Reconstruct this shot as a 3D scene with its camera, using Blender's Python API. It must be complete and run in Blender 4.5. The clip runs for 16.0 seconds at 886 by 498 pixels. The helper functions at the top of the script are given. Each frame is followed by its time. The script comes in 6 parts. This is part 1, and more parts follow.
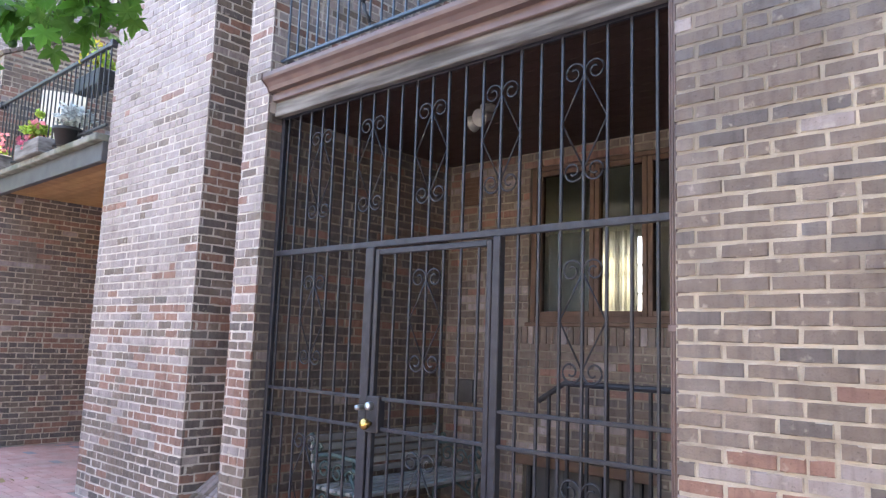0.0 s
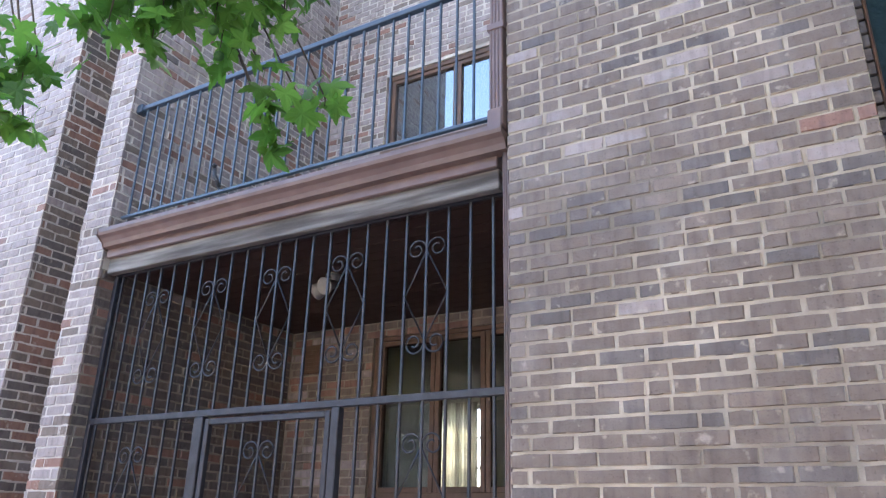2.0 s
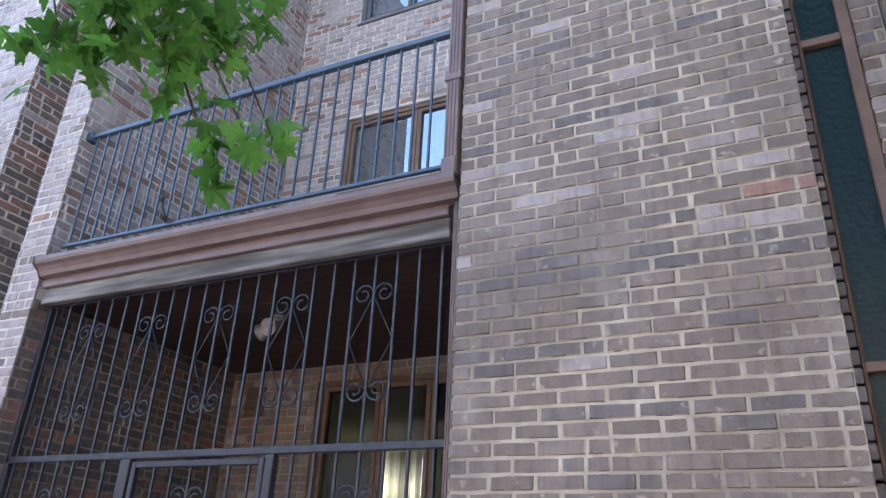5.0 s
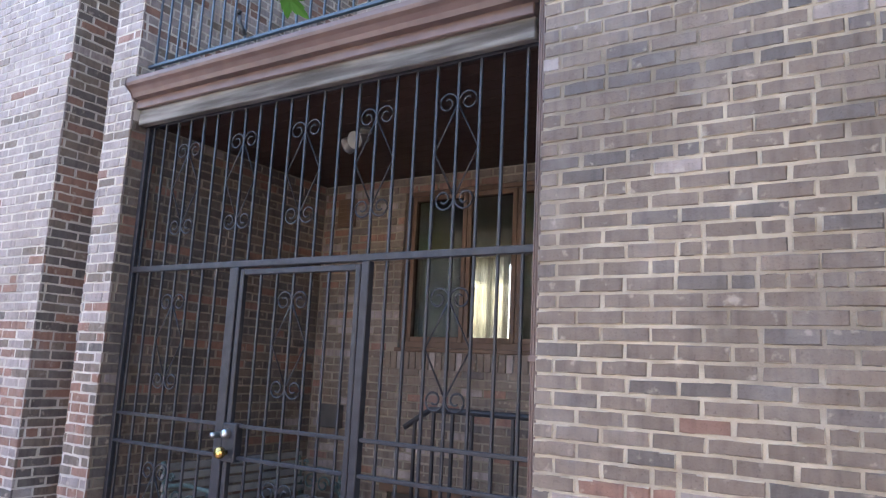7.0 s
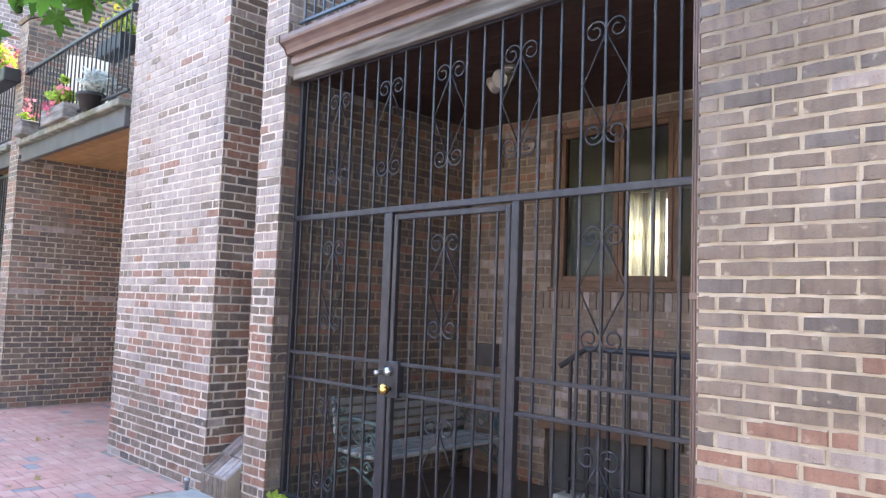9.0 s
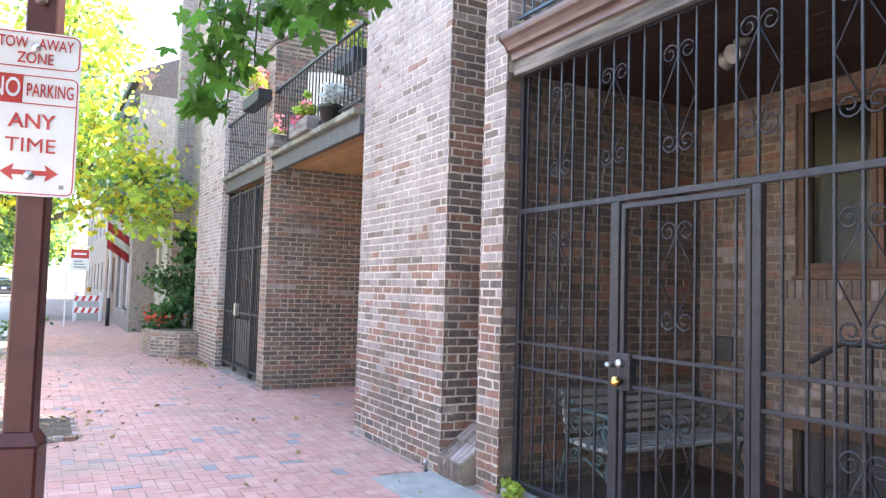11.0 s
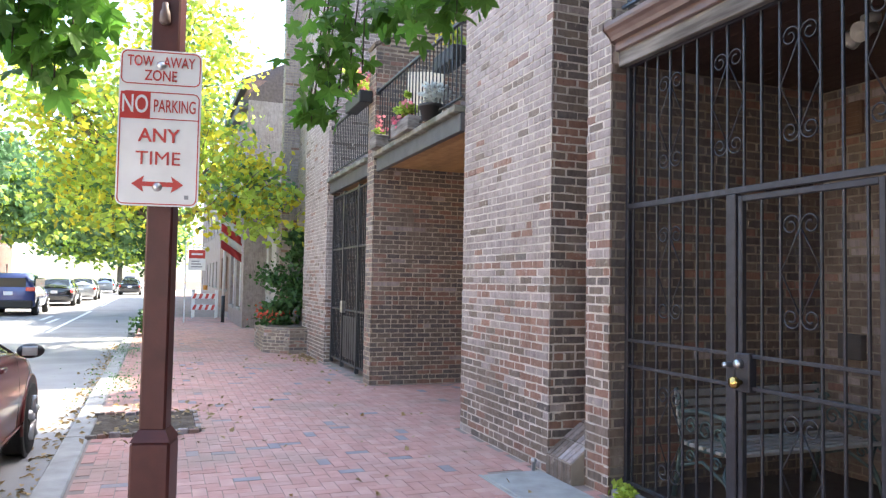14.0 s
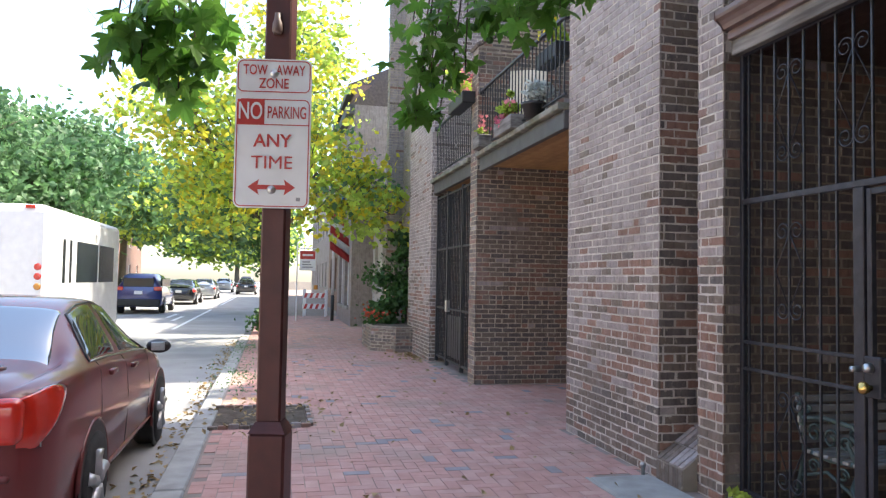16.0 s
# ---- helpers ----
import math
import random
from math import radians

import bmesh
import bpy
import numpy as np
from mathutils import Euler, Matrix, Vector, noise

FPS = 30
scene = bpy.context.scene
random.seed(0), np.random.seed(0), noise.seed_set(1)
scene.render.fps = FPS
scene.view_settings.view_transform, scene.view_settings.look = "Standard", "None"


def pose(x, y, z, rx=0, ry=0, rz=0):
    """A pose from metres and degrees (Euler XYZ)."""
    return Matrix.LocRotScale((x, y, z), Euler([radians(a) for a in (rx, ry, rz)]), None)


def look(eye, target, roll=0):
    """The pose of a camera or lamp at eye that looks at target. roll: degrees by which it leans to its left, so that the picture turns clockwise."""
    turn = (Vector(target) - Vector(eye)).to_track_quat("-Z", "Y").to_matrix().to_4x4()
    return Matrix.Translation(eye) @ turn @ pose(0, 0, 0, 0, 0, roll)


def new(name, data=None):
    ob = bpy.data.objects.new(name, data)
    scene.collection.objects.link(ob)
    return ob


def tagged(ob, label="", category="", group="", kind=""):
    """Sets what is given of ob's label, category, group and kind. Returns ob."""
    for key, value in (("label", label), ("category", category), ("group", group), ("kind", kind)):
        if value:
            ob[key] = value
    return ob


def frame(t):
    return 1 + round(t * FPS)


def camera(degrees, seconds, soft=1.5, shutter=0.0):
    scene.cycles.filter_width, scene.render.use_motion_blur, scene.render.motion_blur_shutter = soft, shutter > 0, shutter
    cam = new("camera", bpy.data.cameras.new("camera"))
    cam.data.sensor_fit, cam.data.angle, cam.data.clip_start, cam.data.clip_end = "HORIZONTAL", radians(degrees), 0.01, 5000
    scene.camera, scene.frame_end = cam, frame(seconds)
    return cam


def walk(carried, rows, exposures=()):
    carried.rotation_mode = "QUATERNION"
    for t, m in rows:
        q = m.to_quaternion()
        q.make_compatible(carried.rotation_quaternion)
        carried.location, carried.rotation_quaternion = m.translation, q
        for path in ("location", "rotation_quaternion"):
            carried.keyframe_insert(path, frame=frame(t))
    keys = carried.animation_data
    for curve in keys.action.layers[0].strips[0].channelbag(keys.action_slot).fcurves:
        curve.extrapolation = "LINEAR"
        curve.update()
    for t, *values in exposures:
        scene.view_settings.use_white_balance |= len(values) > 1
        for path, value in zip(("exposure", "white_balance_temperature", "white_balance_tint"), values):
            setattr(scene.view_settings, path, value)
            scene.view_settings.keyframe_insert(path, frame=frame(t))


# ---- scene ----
cam = camera(62.5, 16.0, soft=1.3)
PATH = [
    (0, 3.476, -3.136, 1.446, 97.47, -2.02, 41.93),
    (0.5, 3.485, -3.118, 1.458, 99.26, -1.84, 41.06),
    (1, 3.489, -3.139, 1.461, 104.16, -1.70, 39.72),
    (1.5, 3.499, -3.142, 1.446, 107.58, -1.36, 35.89),
    (2, 3.500, -3.143, 1.453, 110.95, -1.25, 29.70),
    (2.5, 3.514, -3.146, 1.458, 114.66, -1.47, 25.13),
    (3, 3.514, -3.167, 1.454, 116.28, -1.24, 24.02),
    (5.5, 3.527, -3.086, 1.486, 113.16, -3.01, 26.50),
    (6, 3.518, -3.086, 1.488, 108.71, -2.89, 27.80),
    (6.5, 3.509, -3.084, 1.487, 103.84, -2.77, 29.55),
    (7, 3.499, -3.075, 1.478, 99.50, -2.76, 32.27),
    (7.5, 3.497, -3.063, 1.473, 97.83, -2.67, 35.29),
    (8, 3.489, -3.067, 1.476, 96.87, -2.48, 38.64),
    (8.5, 3.496, -3.066, 1.470, 95.27, -2.49, 41.85),
    (9, 3.486, -3.056, 1.475, 94.39, -2.09, 44.22),
    (9.5, 3.478, -3.064, 1.472, 93.99, -1.94, 50.15),
    (10, 3.477, -3.087, 1.463, 93.71, -1.93, 54.93),
    (12.5, 3.430, -3.149, 1.483, 93.01, -1.27, 64.32),
    (13, 3.429, -3.152, 1.489, 92.85, -1.17, 63.97),
    (13.5, 3.429, -3.156, 1.493, 92.72, -1.01, 65.70),
    (14, 3.426, -3.156, 1.494, 92.62, -1.04, 68.83),
    (14.5, 3.423, -3.157, 1.489, 92.60, -1.07, 71.29),
    (15, 3.426, -3.156, 1.489, 92.57, -1.08, 72.91),
    (15.5, 3.416, -3.157, 1.492, 92.50, -1.00, 74.80),
    (16, 3.427, -3.159, 1.488, 92.47, -0.99, 76.95),
]
EXPOSURES = [(0, 3.32, 6450, 11), (3, 3.08, 6000, 9), (5.5, 3.0, 6000, 9), (8, 3.36, 6400, 10), (10, 3.58, 6600, 9), (12.5, 3.08, 6700, 8), (14, 2.85, 6850, 9), (16, 2.28, 6900, 10)]
walk(cam, [(t, pose(*p)) for t, *p in PATH], EXPOSURES)

# ---- world, sun and exposure ----
world = bpy.data.worlds.new("world")
scene.world = world
world.use_nodes = True
wn = world.node_tree
sky = wn.nodes.new("ShaderNodeTexSky")
sky.sky_type = "NISHITA"
sky.sun_disc = False
sky.sun_elevation = radians(52.7)
sky.sun_rotation = radians(-13)
sky.air_density, sky.dust_density, sky.ozone_density = 1.0, 2.0, 1.5
wn.links.new(sky.outputs[0], wn.nodes["Background"].inputs[0])
wn.nodes["Background"].inputs[1].default_value = 0.15
sun_data = bpy.data.lights.new("sun", "SUN")
sun_data.energy, sun_data.angle, sun_data.color = 2.6, radians(2), (1.0, 0.94, 0.84)
sun = new("sun", sun_data)
sun.matrix_world = look((-6, 26, 35), (0, 0, 0))


# ---- materials ----
def material(name, c1, c2, rough=0.8, scale=8.0, metal=0.0, bump=0.3, fine=90.0, vary=0.0, island=False, coat=0.0, stain=None, stain_scale=1.2, stain_at=0.52, stretch=(1, 1, 1)):
    m = bpy.data.materials.new(name)
    m.use_nodes = True
    t = m.node_tree
    n, l = t.nodes, t.links
    b = n["Principled BSDF"]
    geo = n.new("ShaderNodeNewGeometry")
    spread = n.new("ShaderNodeMapping")
    spread.inputs["Scale"].default_value = stretch
    l.new(geo.outputs["Position"], spread.inputs["Vector"])
    n1 = n.new("ShaderNodeTexNoise")
    n1.inputs["Scale"].default_value, n1.inputs["Detail"].default_value = scale, 6
    l.new(spread.outputs[0], n1.inputs["Vector"])
    n2 = n.new("ShaderNodeTexNoise")
    n2.inputs["Scale"].default_value, n2.inputs["Detail"].default_value = fine, 4
    l.new(geo.outputs["Position"], n2.inputs["Vector"])
    ramp = n.new("ShaderNodeMapRange")
    ramp.inputs[1].default_value, ramp.inputs[2].default_value = 0.3, 0.7
    l.new(n1.outputs["Fac"], ramp.inputs[0])
    mix = n.new("ShaderNodeMix")
    mix.data_type = "RGBA"
    mix.inputs[6].default_value, mix.inputs[7].default_value = (*c1, 1), (*c2, 1)
    l.new(ramp.outputs[0], mix.inputs[0])
    out = mix.outputs[2]
    if vary:
        hsv = n.new("ShaderNodeHueSaturation")
        r = n.new("ShaderNodeMapRange")
        r.inputs[3].default_value, r.inputs[4].default_value = 1 - vary, 1 + vary
        if island:
            l.new(geo.outputs["Random Per Island"], r.inputs[0])
        else:
            oi = n.new("ShaderNodeObjectInfo")
            l.new(oi.outputs["Random"], r.inputs[0])
        l.new(r.outputs[0], hsv.inputs["Value"])
        l.new(out, hsv.inputs["Color"])
        out = hsv.outputs[0]
    if stain:
        n3 = n.new("ShaderNodeTexNoise")
        n3.inputs["Scale"].default_value, n3.inputs["Detail"].default_value = stain_scale, 5
        l.new(spread.outputs[0], n3.inputs["Vector"])
        r3 = n.new("ShaderNodeMapRange")
        r3.inputs[1].default_value, r3.inputs[2].default_value, r3.inputs[4].default_value = stain_at, stain_at + 0.2, 0.75
        l.new(n3.outputs["Fac"], r3.inputs[0])
        mx = n.new("ShaderNodeMix")
        mx.data_type = "RGBA"
        mx.inputs[7].default_value = (*stain, 1)
        l.new(r3.outputs[0], mx.inputs[0])
        l.new(out, mx.inputs[6])
        out = mx.outputs[2]
    l.new(out, b.inputs["Base Color"])
    b.inputs["Roughness"].default_value, b.inputs["Metallic"].default_value = rough, metal
    b.inputs["Coat Weight"].default_value = coat
    if coat:
        b.inputs["Coat Roughness"].default_value = 0.04
    if bump:
        bp = n.new("ShaderNodeBump")
        bp.inputs["Strength"].default_value, bp.inputs["Distance"].default_value = bump, 0.004
        l.new(n2.outputs["Fac"], bp.inputs["Height"])
        l.new(bp.outputs[0], b.inputs["Normal"])
    return m


def glass_material(name, tint=(0.02, 0.025, 0.025), clear=0.0, rough=0.02, bump=0.0, ior=1.5):
    m = bpy.data.materials.new(name)
    m.use_nodes = True
    t = m.node_tree
    b = t.nodes["Principled BSDF"]
    b.inputs["Base Color"].default_value = (*tint, 1)
    b.inputs["Roughness"].default_value = rough
    b.inputs["IOR"].default_value = ior
    if bump:
        nz = t.nodes.new("ShaderNodeTexNoise")
        nz.inputs["Scale"].default_value = 35
        bp = t.nodes.new("ShaderNodeBump")
        bp.inputs["Strength"].default_value, bp.inputs["Distance"].default_value = bump, 0.004
        geo = t.nodes.new("ShaderNodeNewGeometry")
        t.links.new(geo.outputs["Position"], nz.inputs["Vector"])
        t.links.new(nz.outputs["Fac"], bp.inputs["Height"])
        t.links.new(bp.outputs[0], b.inputs["Normal"])
    if clear:
        tr = t.nodes.new("ShaderNodeBsdfTransparent")
        mx = t.nodes.new("ShaderNodeMixShader")
        mx.inputs[0].default_value = 1 - clear
        t.links.new(tr.outputs[0], mx.inputs[1])
        t.links.new(b.outputs[0], mx.inputs[2])
        t.links.new(mx.outputs[0], t.nodes["Material Output"].inputs[0])
    return m


def leaf_material(name, c1, c2, translucent=0.45):
    m = material(name, c1, c2, rough=0.5, scale=3.0, bump=0.0, vary=0.35, island=True)
    t = m.node_tree
    b = t.nodes["Principled BSDF"]
    src = b.inputs["Base Color"].links[0].from_socket
    tl = t.nodes.new("ShaderNodeBsdfTranslucent")
    mx = t.nodes.new("ShaderNodeMixShader")
    mx.inputs[0].default_value = translucent
    t.links.new(src, tl.inputs[0])
    t.links.new(b.outputs[0], mx.inputs[1])
    t.links.new(tl.outputs[0], mx.inputs[2])
    t.links.new(mx.outputs[0], t.nodes["Material Output"].inputs[0])
    return m


def brick_material(name, c1, c2, single=False, smear=(0.46, 0.40, 0.33), smear_at=0.63):
    """Fired brick: kiln shading, upright drag marks from the mould, pits, and lime smeared over the face in patches."""
    m = material(name, c1, c2, rough=0.62, scale=11, bump=0.0, vary=0.13, island=not single)
    t = m.node_tree
    n, l = t.nodes, t.links
    b = n["Principled BSDF"]
    src = b.inputs["Base Color"].links[0].from_socket
    geo = n.new("ShaderNodeNewGeometry")

    def noise_at(scale, detail, stretch=(1, 1, 1)):
        mp = n.new("ShaderNodeMapping")
        mp.inputs["Scale"].default_value = stretch
        nz = n.new("ShaderNodeTexNoise")
        nz.inputs["Scale"].default_value, nz.inputs["Detail"].default_value = scale, detail
        l.new(geo.outputs["Position"], mp.inputs["Vector"])
        l.new(mp.outputs[0], nz.inputs["Vector"])
        return nz.outputs["Fac"]

    def ramped(sock, a, c, lo, hi):
        r = n.new("ShaderNodeMapRange")
        r.inputs[1].default_value, r.inputs[2].default_value, r.inputs[3].default_value, r.inputs[4].default_value = a, c, lo, hi
        l.new(sock, r.inputs[0])
        return r.outputs[0]

    def mixed(fac, a, colour, mode="MIX"):
        x = n.new("ShaderNodeMix")
        x.data_type, x.blend_type = "RGBA", mode
        l.new(fac, x.inputs[0])
        l.new(a, x.inputs[6])
        x.inputs[7].default_value = (*colour, 1)
        return x.outputs[2]
    drag = noise_at(26, 3, (1, 1, 0.12))
    src = mixed(ramped(drag, 0.50, 0.72, 0.0, 0.55), src, (0.45, 0.44, 0.46), "MULTIPLY")
    pits = noise_at(95, 5)
    src = mixed(ramped(pits, 0.60, 0.72, 0.0, 0.6), src, (0.35, 0.33, 0.32), "MULTIPLY")
    broad = noise_at(1.1, 4)
    src = mixed(ramped(broad, 0.45, 0.70, 0.0, 0.55), src, (0.74, 0.70, 0.68), "MULTIPLY")
    lime = noise_at(17, 7)
    src = mixed(ramped(lime, smear_at, smear_at + 0.10, 0.0, 0.55), src, smear)
    bloom = noise_at(2.6, 6)
    src = mixed(ramped(bloom, 0.58, 0.74, 0.0, 0.28), src, (0.36, 0.33, 0.315))
    l.new(src, b.inputs["Base Color"])
    l.new(ramped(noise_at(30, 4), 0.35, 0.7, 0.48, 0.78), b.inputs["Roughness"])
    h = n.new("ShaderNodeMath")
    h.operation = "ADD"
    l.new(pits, h.inputs[0])
    l.new(drag, h.inputs[1])
    bp = n.new("ShaderNodeBump")
    bp.inputs["Strength"].default_value, bp.inputs["Distance"].default_value = 0.55, 0.005
    l.new(h.outputs[0], bp.inputs["Height"])
    l.new(bp.outputs[0], b.inputs["Normal"])
    return m


GREY = ((0.148, 0.113, 0.090), (0.202, 0.158, 0.129))
RED = ((0.215, 0.118, 0.088), (0.29, 0.165, 0.124))
DARK = ((0.105, 0.088, 0.080), (0.150, 0.127, 0.116))
# pale cool brick, with sky light on the upper walls mixed in
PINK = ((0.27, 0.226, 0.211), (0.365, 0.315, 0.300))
TONES = (("grey", GREY), ("red", RED), ("dark", DARK), ("pink", PINK))
BRICKS = [brick_material("brick_" + n, *c) for n, c in TONES]
BRICKS_ONE = [brick_material("single_brick_" + n, *c, single=True) for n, c in TONES]
MORTAR = material("mortar", (0.33, 0.280, 0.215), (0.52, 0.455, 0.365), rough=0.95, scale=9, bump=0.8, fine=120, stain=(0.135, 0.112, 0.09), stain_scale=1.0, stain_at=0.47)
# pale joints, lightened further to carry sky light on the wing
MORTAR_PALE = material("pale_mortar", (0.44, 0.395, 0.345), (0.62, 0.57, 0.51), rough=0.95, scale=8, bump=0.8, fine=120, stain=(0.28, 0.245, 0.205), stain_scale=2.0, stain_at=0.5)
# mortar darkened to paint the shade inside the porch
MORTAR_IN = material("shade_dark_mortar", (0.215, 0.185, 0.148), (0.325, 0.285, 0.232), rough=0.95, scale=4, bump=0.6, fine=160, stain=(0.15, 0.13, 0.11))
PAVER = [material("paver_" + n, *c, rough=0.85, scale=6, bump=0.4, vary=0.06, island=True, stain=(0.33, 0.25, 0.20), stain_scale=0.9, stain_at=0.5) for n, c in
         (("red", ((0.44, 0.228, 0.188), (0.54, 0.302, 0.252))), ("pale", ((0.46, 0.262, 0.218), (0.56, 0.338, 0.288))), ("blue", ((0.23, 0.21, 0.23), (0.31, 0.28, 0.29))))]
PAVER_ONE = [material("single_paver_" + n, *c, rough=0.85, scale=6, bump=0.4, vary=0.06, stain=(0.33, 0.25, 0.20), stain_scale=0.9, stain_at=0.5) for n, c in
             (("red", ((0.44, 0.228, 0.188), (0.54, 0.302, 0.252))), ("pale", ((0.46, 0.262, 0.218), (0.56, 0.338, 0.288))), ("blue", ((0.23, 0.21, 0.23), (0.31, 0.28, 0.29))))]
SAND = material("joint_sand", (0.25, 0.19, 0.165), (0.34, 0.27, 0.235), rough=1, scale=4, bump=0.5, stain=(0.14, 0.15, 0.09))
IRON = material("painted_iron", (0.018, 0.020, 0.027), (0.036, 0.038, 0.048), rough=0.45, scale=20, bump=0.15, metal=0.0)
IRON_B = material("dark_iron", (0.018, 0.019, 0.022), (0.035, 0.036, 0.04), rough=0.5, scale=20, bump=0.2)
BLUE_IRON = material("rail_paint", (0.035, 0.05, 0.075), (0.06, 0.085, 0.115), rough=0.32, scale=15, bump=0.15)
BROWN_METAL = material("brown_gutter_paint", (0.135, 0.09, 0.08), (0.19, 0.132, 0.117), rough=0.45, scale=6, bump=0.12, stain=(0.075, 0.06, 0.055))
WOOD_OLD = material("weathered_board", (0.075, 0.063, 0.053), (0.27, 0.255, 0.235), rough=0.8, scale=7, bump=0.7, fine=60, stain=(0.045, 0.038, 0.032), stain_scale=4.5, stain_at=0.46, stretch=(0.3, 1, 3.2))
WOOD_BROWN = material("brown_wood", (0.095, 0.055, 0.035), (0.15, 0.09, 0.06), rough=0.55, scale=9, bump=0.3)
WOOD_SOFFIT = material("soffit_wood", (0.36, 0.20, 0.08), (0.48, 0.29, 0.13), rough=0.6, scale=7, bump=0.25, vary=0.12)
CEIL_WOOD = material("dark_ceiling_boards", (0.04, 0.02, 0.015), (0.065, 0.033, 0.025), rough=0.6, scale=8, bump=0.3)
STONE = material("concrete", (0.30, 0.29, 0.27), (0.42, 0.41, 0.38), rough=0.92, scale=5, bump=0.5, stain=(0.18, 0.18, 0.15))
MOSSY = material("mossy_coping", (0.16, 0.155, 0.125), (0.27, 0.26, 0.22), rough=0.95, scale=9, bump=0.7, stain=(0.08, 0.09, 0.05), stain_scale=4, stain_at=0.42)
ASPHALT = material("worn_road_concrete", (0.27, 0.265, 0.26), (0.35, 0.345, 0.335), rough=0.9, scale=1.5, bump=0.5, fine=140, stain=(0.21, 0.205, 0.20), stain_scale=0.5)
EARTH = material("soil", (0.07, 0.05, 0.035), (0.13, 0.10, 0.07), rough=1, scale=12, bump=1.0)
GREY_PAINT = material("grey_paint", (0.055, 0.055, 0.056), (0.085, 0.085, 0.086), rough=0.55, scale=6, bump=0.2)
POST_RED = material("red_brown_paint", (0.058, 0.013, 0.011), (0.085, 0.020, 0.017), rough=0.42, scale=10, bump=0.15)
WHITE = material("white_paint", (0.74, 0.74, 0.74), (0.82, 0.82, 0.82), rough=0.4, scale=8, bump=0.05)
SIGN_WHITE = material("sign_white", (0.70, 0.70, 0.71), (0.78, 0.78, 0.79), rough=0.35, scale=10, bump=0.03, stain=(0.62, 0.61, 0.60))
SIGN_RED = material("sign_red", (0.45, 0.035, 0.03), (0.52, 0.05, 0.045), rough=0.4, scale=10, bump=0.0)
BRASS = material("brass", (0.55, 0.36, 0.10), (0.70, 0.48, 0.16), rough=0.25, metal=1.0, bump=0.05)
STEEL = material("steel", (0.45, 0.45, 0.45), (0.6, 0.6, 0.6), rough=0.3, metal=1.0, bump=0.05)
VERDIGRIS = material("green_cast_iron", (0.05, 0.085, 0.085), (0.10, 0.15, 0.145), rough=0.6, scale=20, bump=0.3)
SLAT_WOOD = material("grey_bench_slats", (0.23, 0.24, 0.24), (0.34, 0.34, 0.33), rough=0.7, scale=9, bump=0.4, vary=0.15)
PLASTER = material("pale_plaster", (0.60, 0.60, 0.52), (0.68, 0.68, 0.60), rough=0.9, scale=3, bump=0.1)
CURTAIN = material("curtain_cloth", (0.30, 0.34, 0.30), (0.40, 0.44, 0.38), rough=0.95, scale=6, bump=0.1)
CREAM = material("cream_curtain", (0.72, 0.66, 0.52), (0.80, 0.74, 0.60), rough=0.9, scale=6, bump=0.1)
GLASS = glass_material("window_glass", clear=0.72)
GLASS_DARK = glass_material("dark_glass", (0.012, 0.022, 0.022), bump=0.25, rough=0.08)
GLASS_PEBBLE = glass_material("pebbled_glass", (0.006, 0.016, 0.013), bump=1.0, rough=0.3, ior=1.25)
GLASS_SKY = glass_material("upper_window_glass", (0.03, 0.04, 0.045), clear=0.32, ior=5.0)
# sky colour put into a sheet, for the reflection in the upper panes
SKY_BACKING = material("sky_blue_backing", (0.62, 0.74, 0.80), (0.70, 0.80, 0.85), rough=0.8, scale=3, bump=0.05)
CAR_GLASS = glass_material("car_glass", (0.030, 0.042, 0.040), rough=0.0, ior=1.7)
CAR_RED = material("car_paint_red", (0.125, 0.008, 0.009), (0.14, 0.010, 0.010), rough=0.5, metal=0.0, bump=0.0, coat=0.7)
CAR_SCREEN = glass_material("car_screen_glass", (0.012, 0.02, 0.022), rough=0.0, ior=4.0)
CAR_BLUE = material("car_paint_blue", (0.02, 0.035, 0.16), (0.025, 0.045, 0.19), rough=0.3, metal=0.3, bump=0.0, coat=1.0)
CAR_BLACK = material("car_paint_black", (0.012, 0.012, 0.014), (0.02, 0.02, 0.022), rough=0.25, bump=0.0, coat=1.0)
CAR_SILVER = material("car_paint_silver", (0.40, 0.41, 0.42), (0.46, 0.47, 0.48), rough=0.3, metal=0.6, bump=0.0, coat=1.0)
RUBBER = material("tyre_rubber", (0.02, 0.02, 0.02), (0.035, 0.035, 0.035), rough=0.85, scale=20, bump=0.3)
LENS_RED = material("red_lamp_lens", (0.55, 0.02, 0.01), (0.65, 0.03, 0.015), rough=0.12, bump=0.0, coat=1.0)
LENS_AMBER = material("amber_lamp_lens", (0.55, 0.22, 0.03), (0.6, 0.26, 0.05), rough=0.15, bump=0.0)
BLACK_PLASTIC = material("black_plastic", (0.015, 0.015, 0.015), (0.025, 0.025, 0.025), rough=0.5, bump=0.1)
BARK = material("bark", (0.085, 0.07, 0.055), (0.16, 0.135, 0.11), rough=0.95, scale=14, bump=1.0)
TWIG = material("twig", (0.05, 0.035, 0.025), (0.09, 0.065, 0.045), rough=0.9, scale=20, bump=0.4)
LEAF_NEAR = leaf_material("star_leaf", (0.045, 0.115, 0.018), (0.085, 0.19, 0.03), 0.5)
LEAF_NEAR.node_tree.nodes["Principled BSDF"].inputs["Roughness"].default_value = 0.42
LEAF_YELLOW = leaf_material("yellowing_leaf", (0.50, 0.52, 0.06), (0.75, 0.60, 0.06), 0.62)
LEAF_LIME = leaf_material("lime_leaf", (0.32, 0.48, 0.07), (0.50, 0.60, 0.12), 0.62)
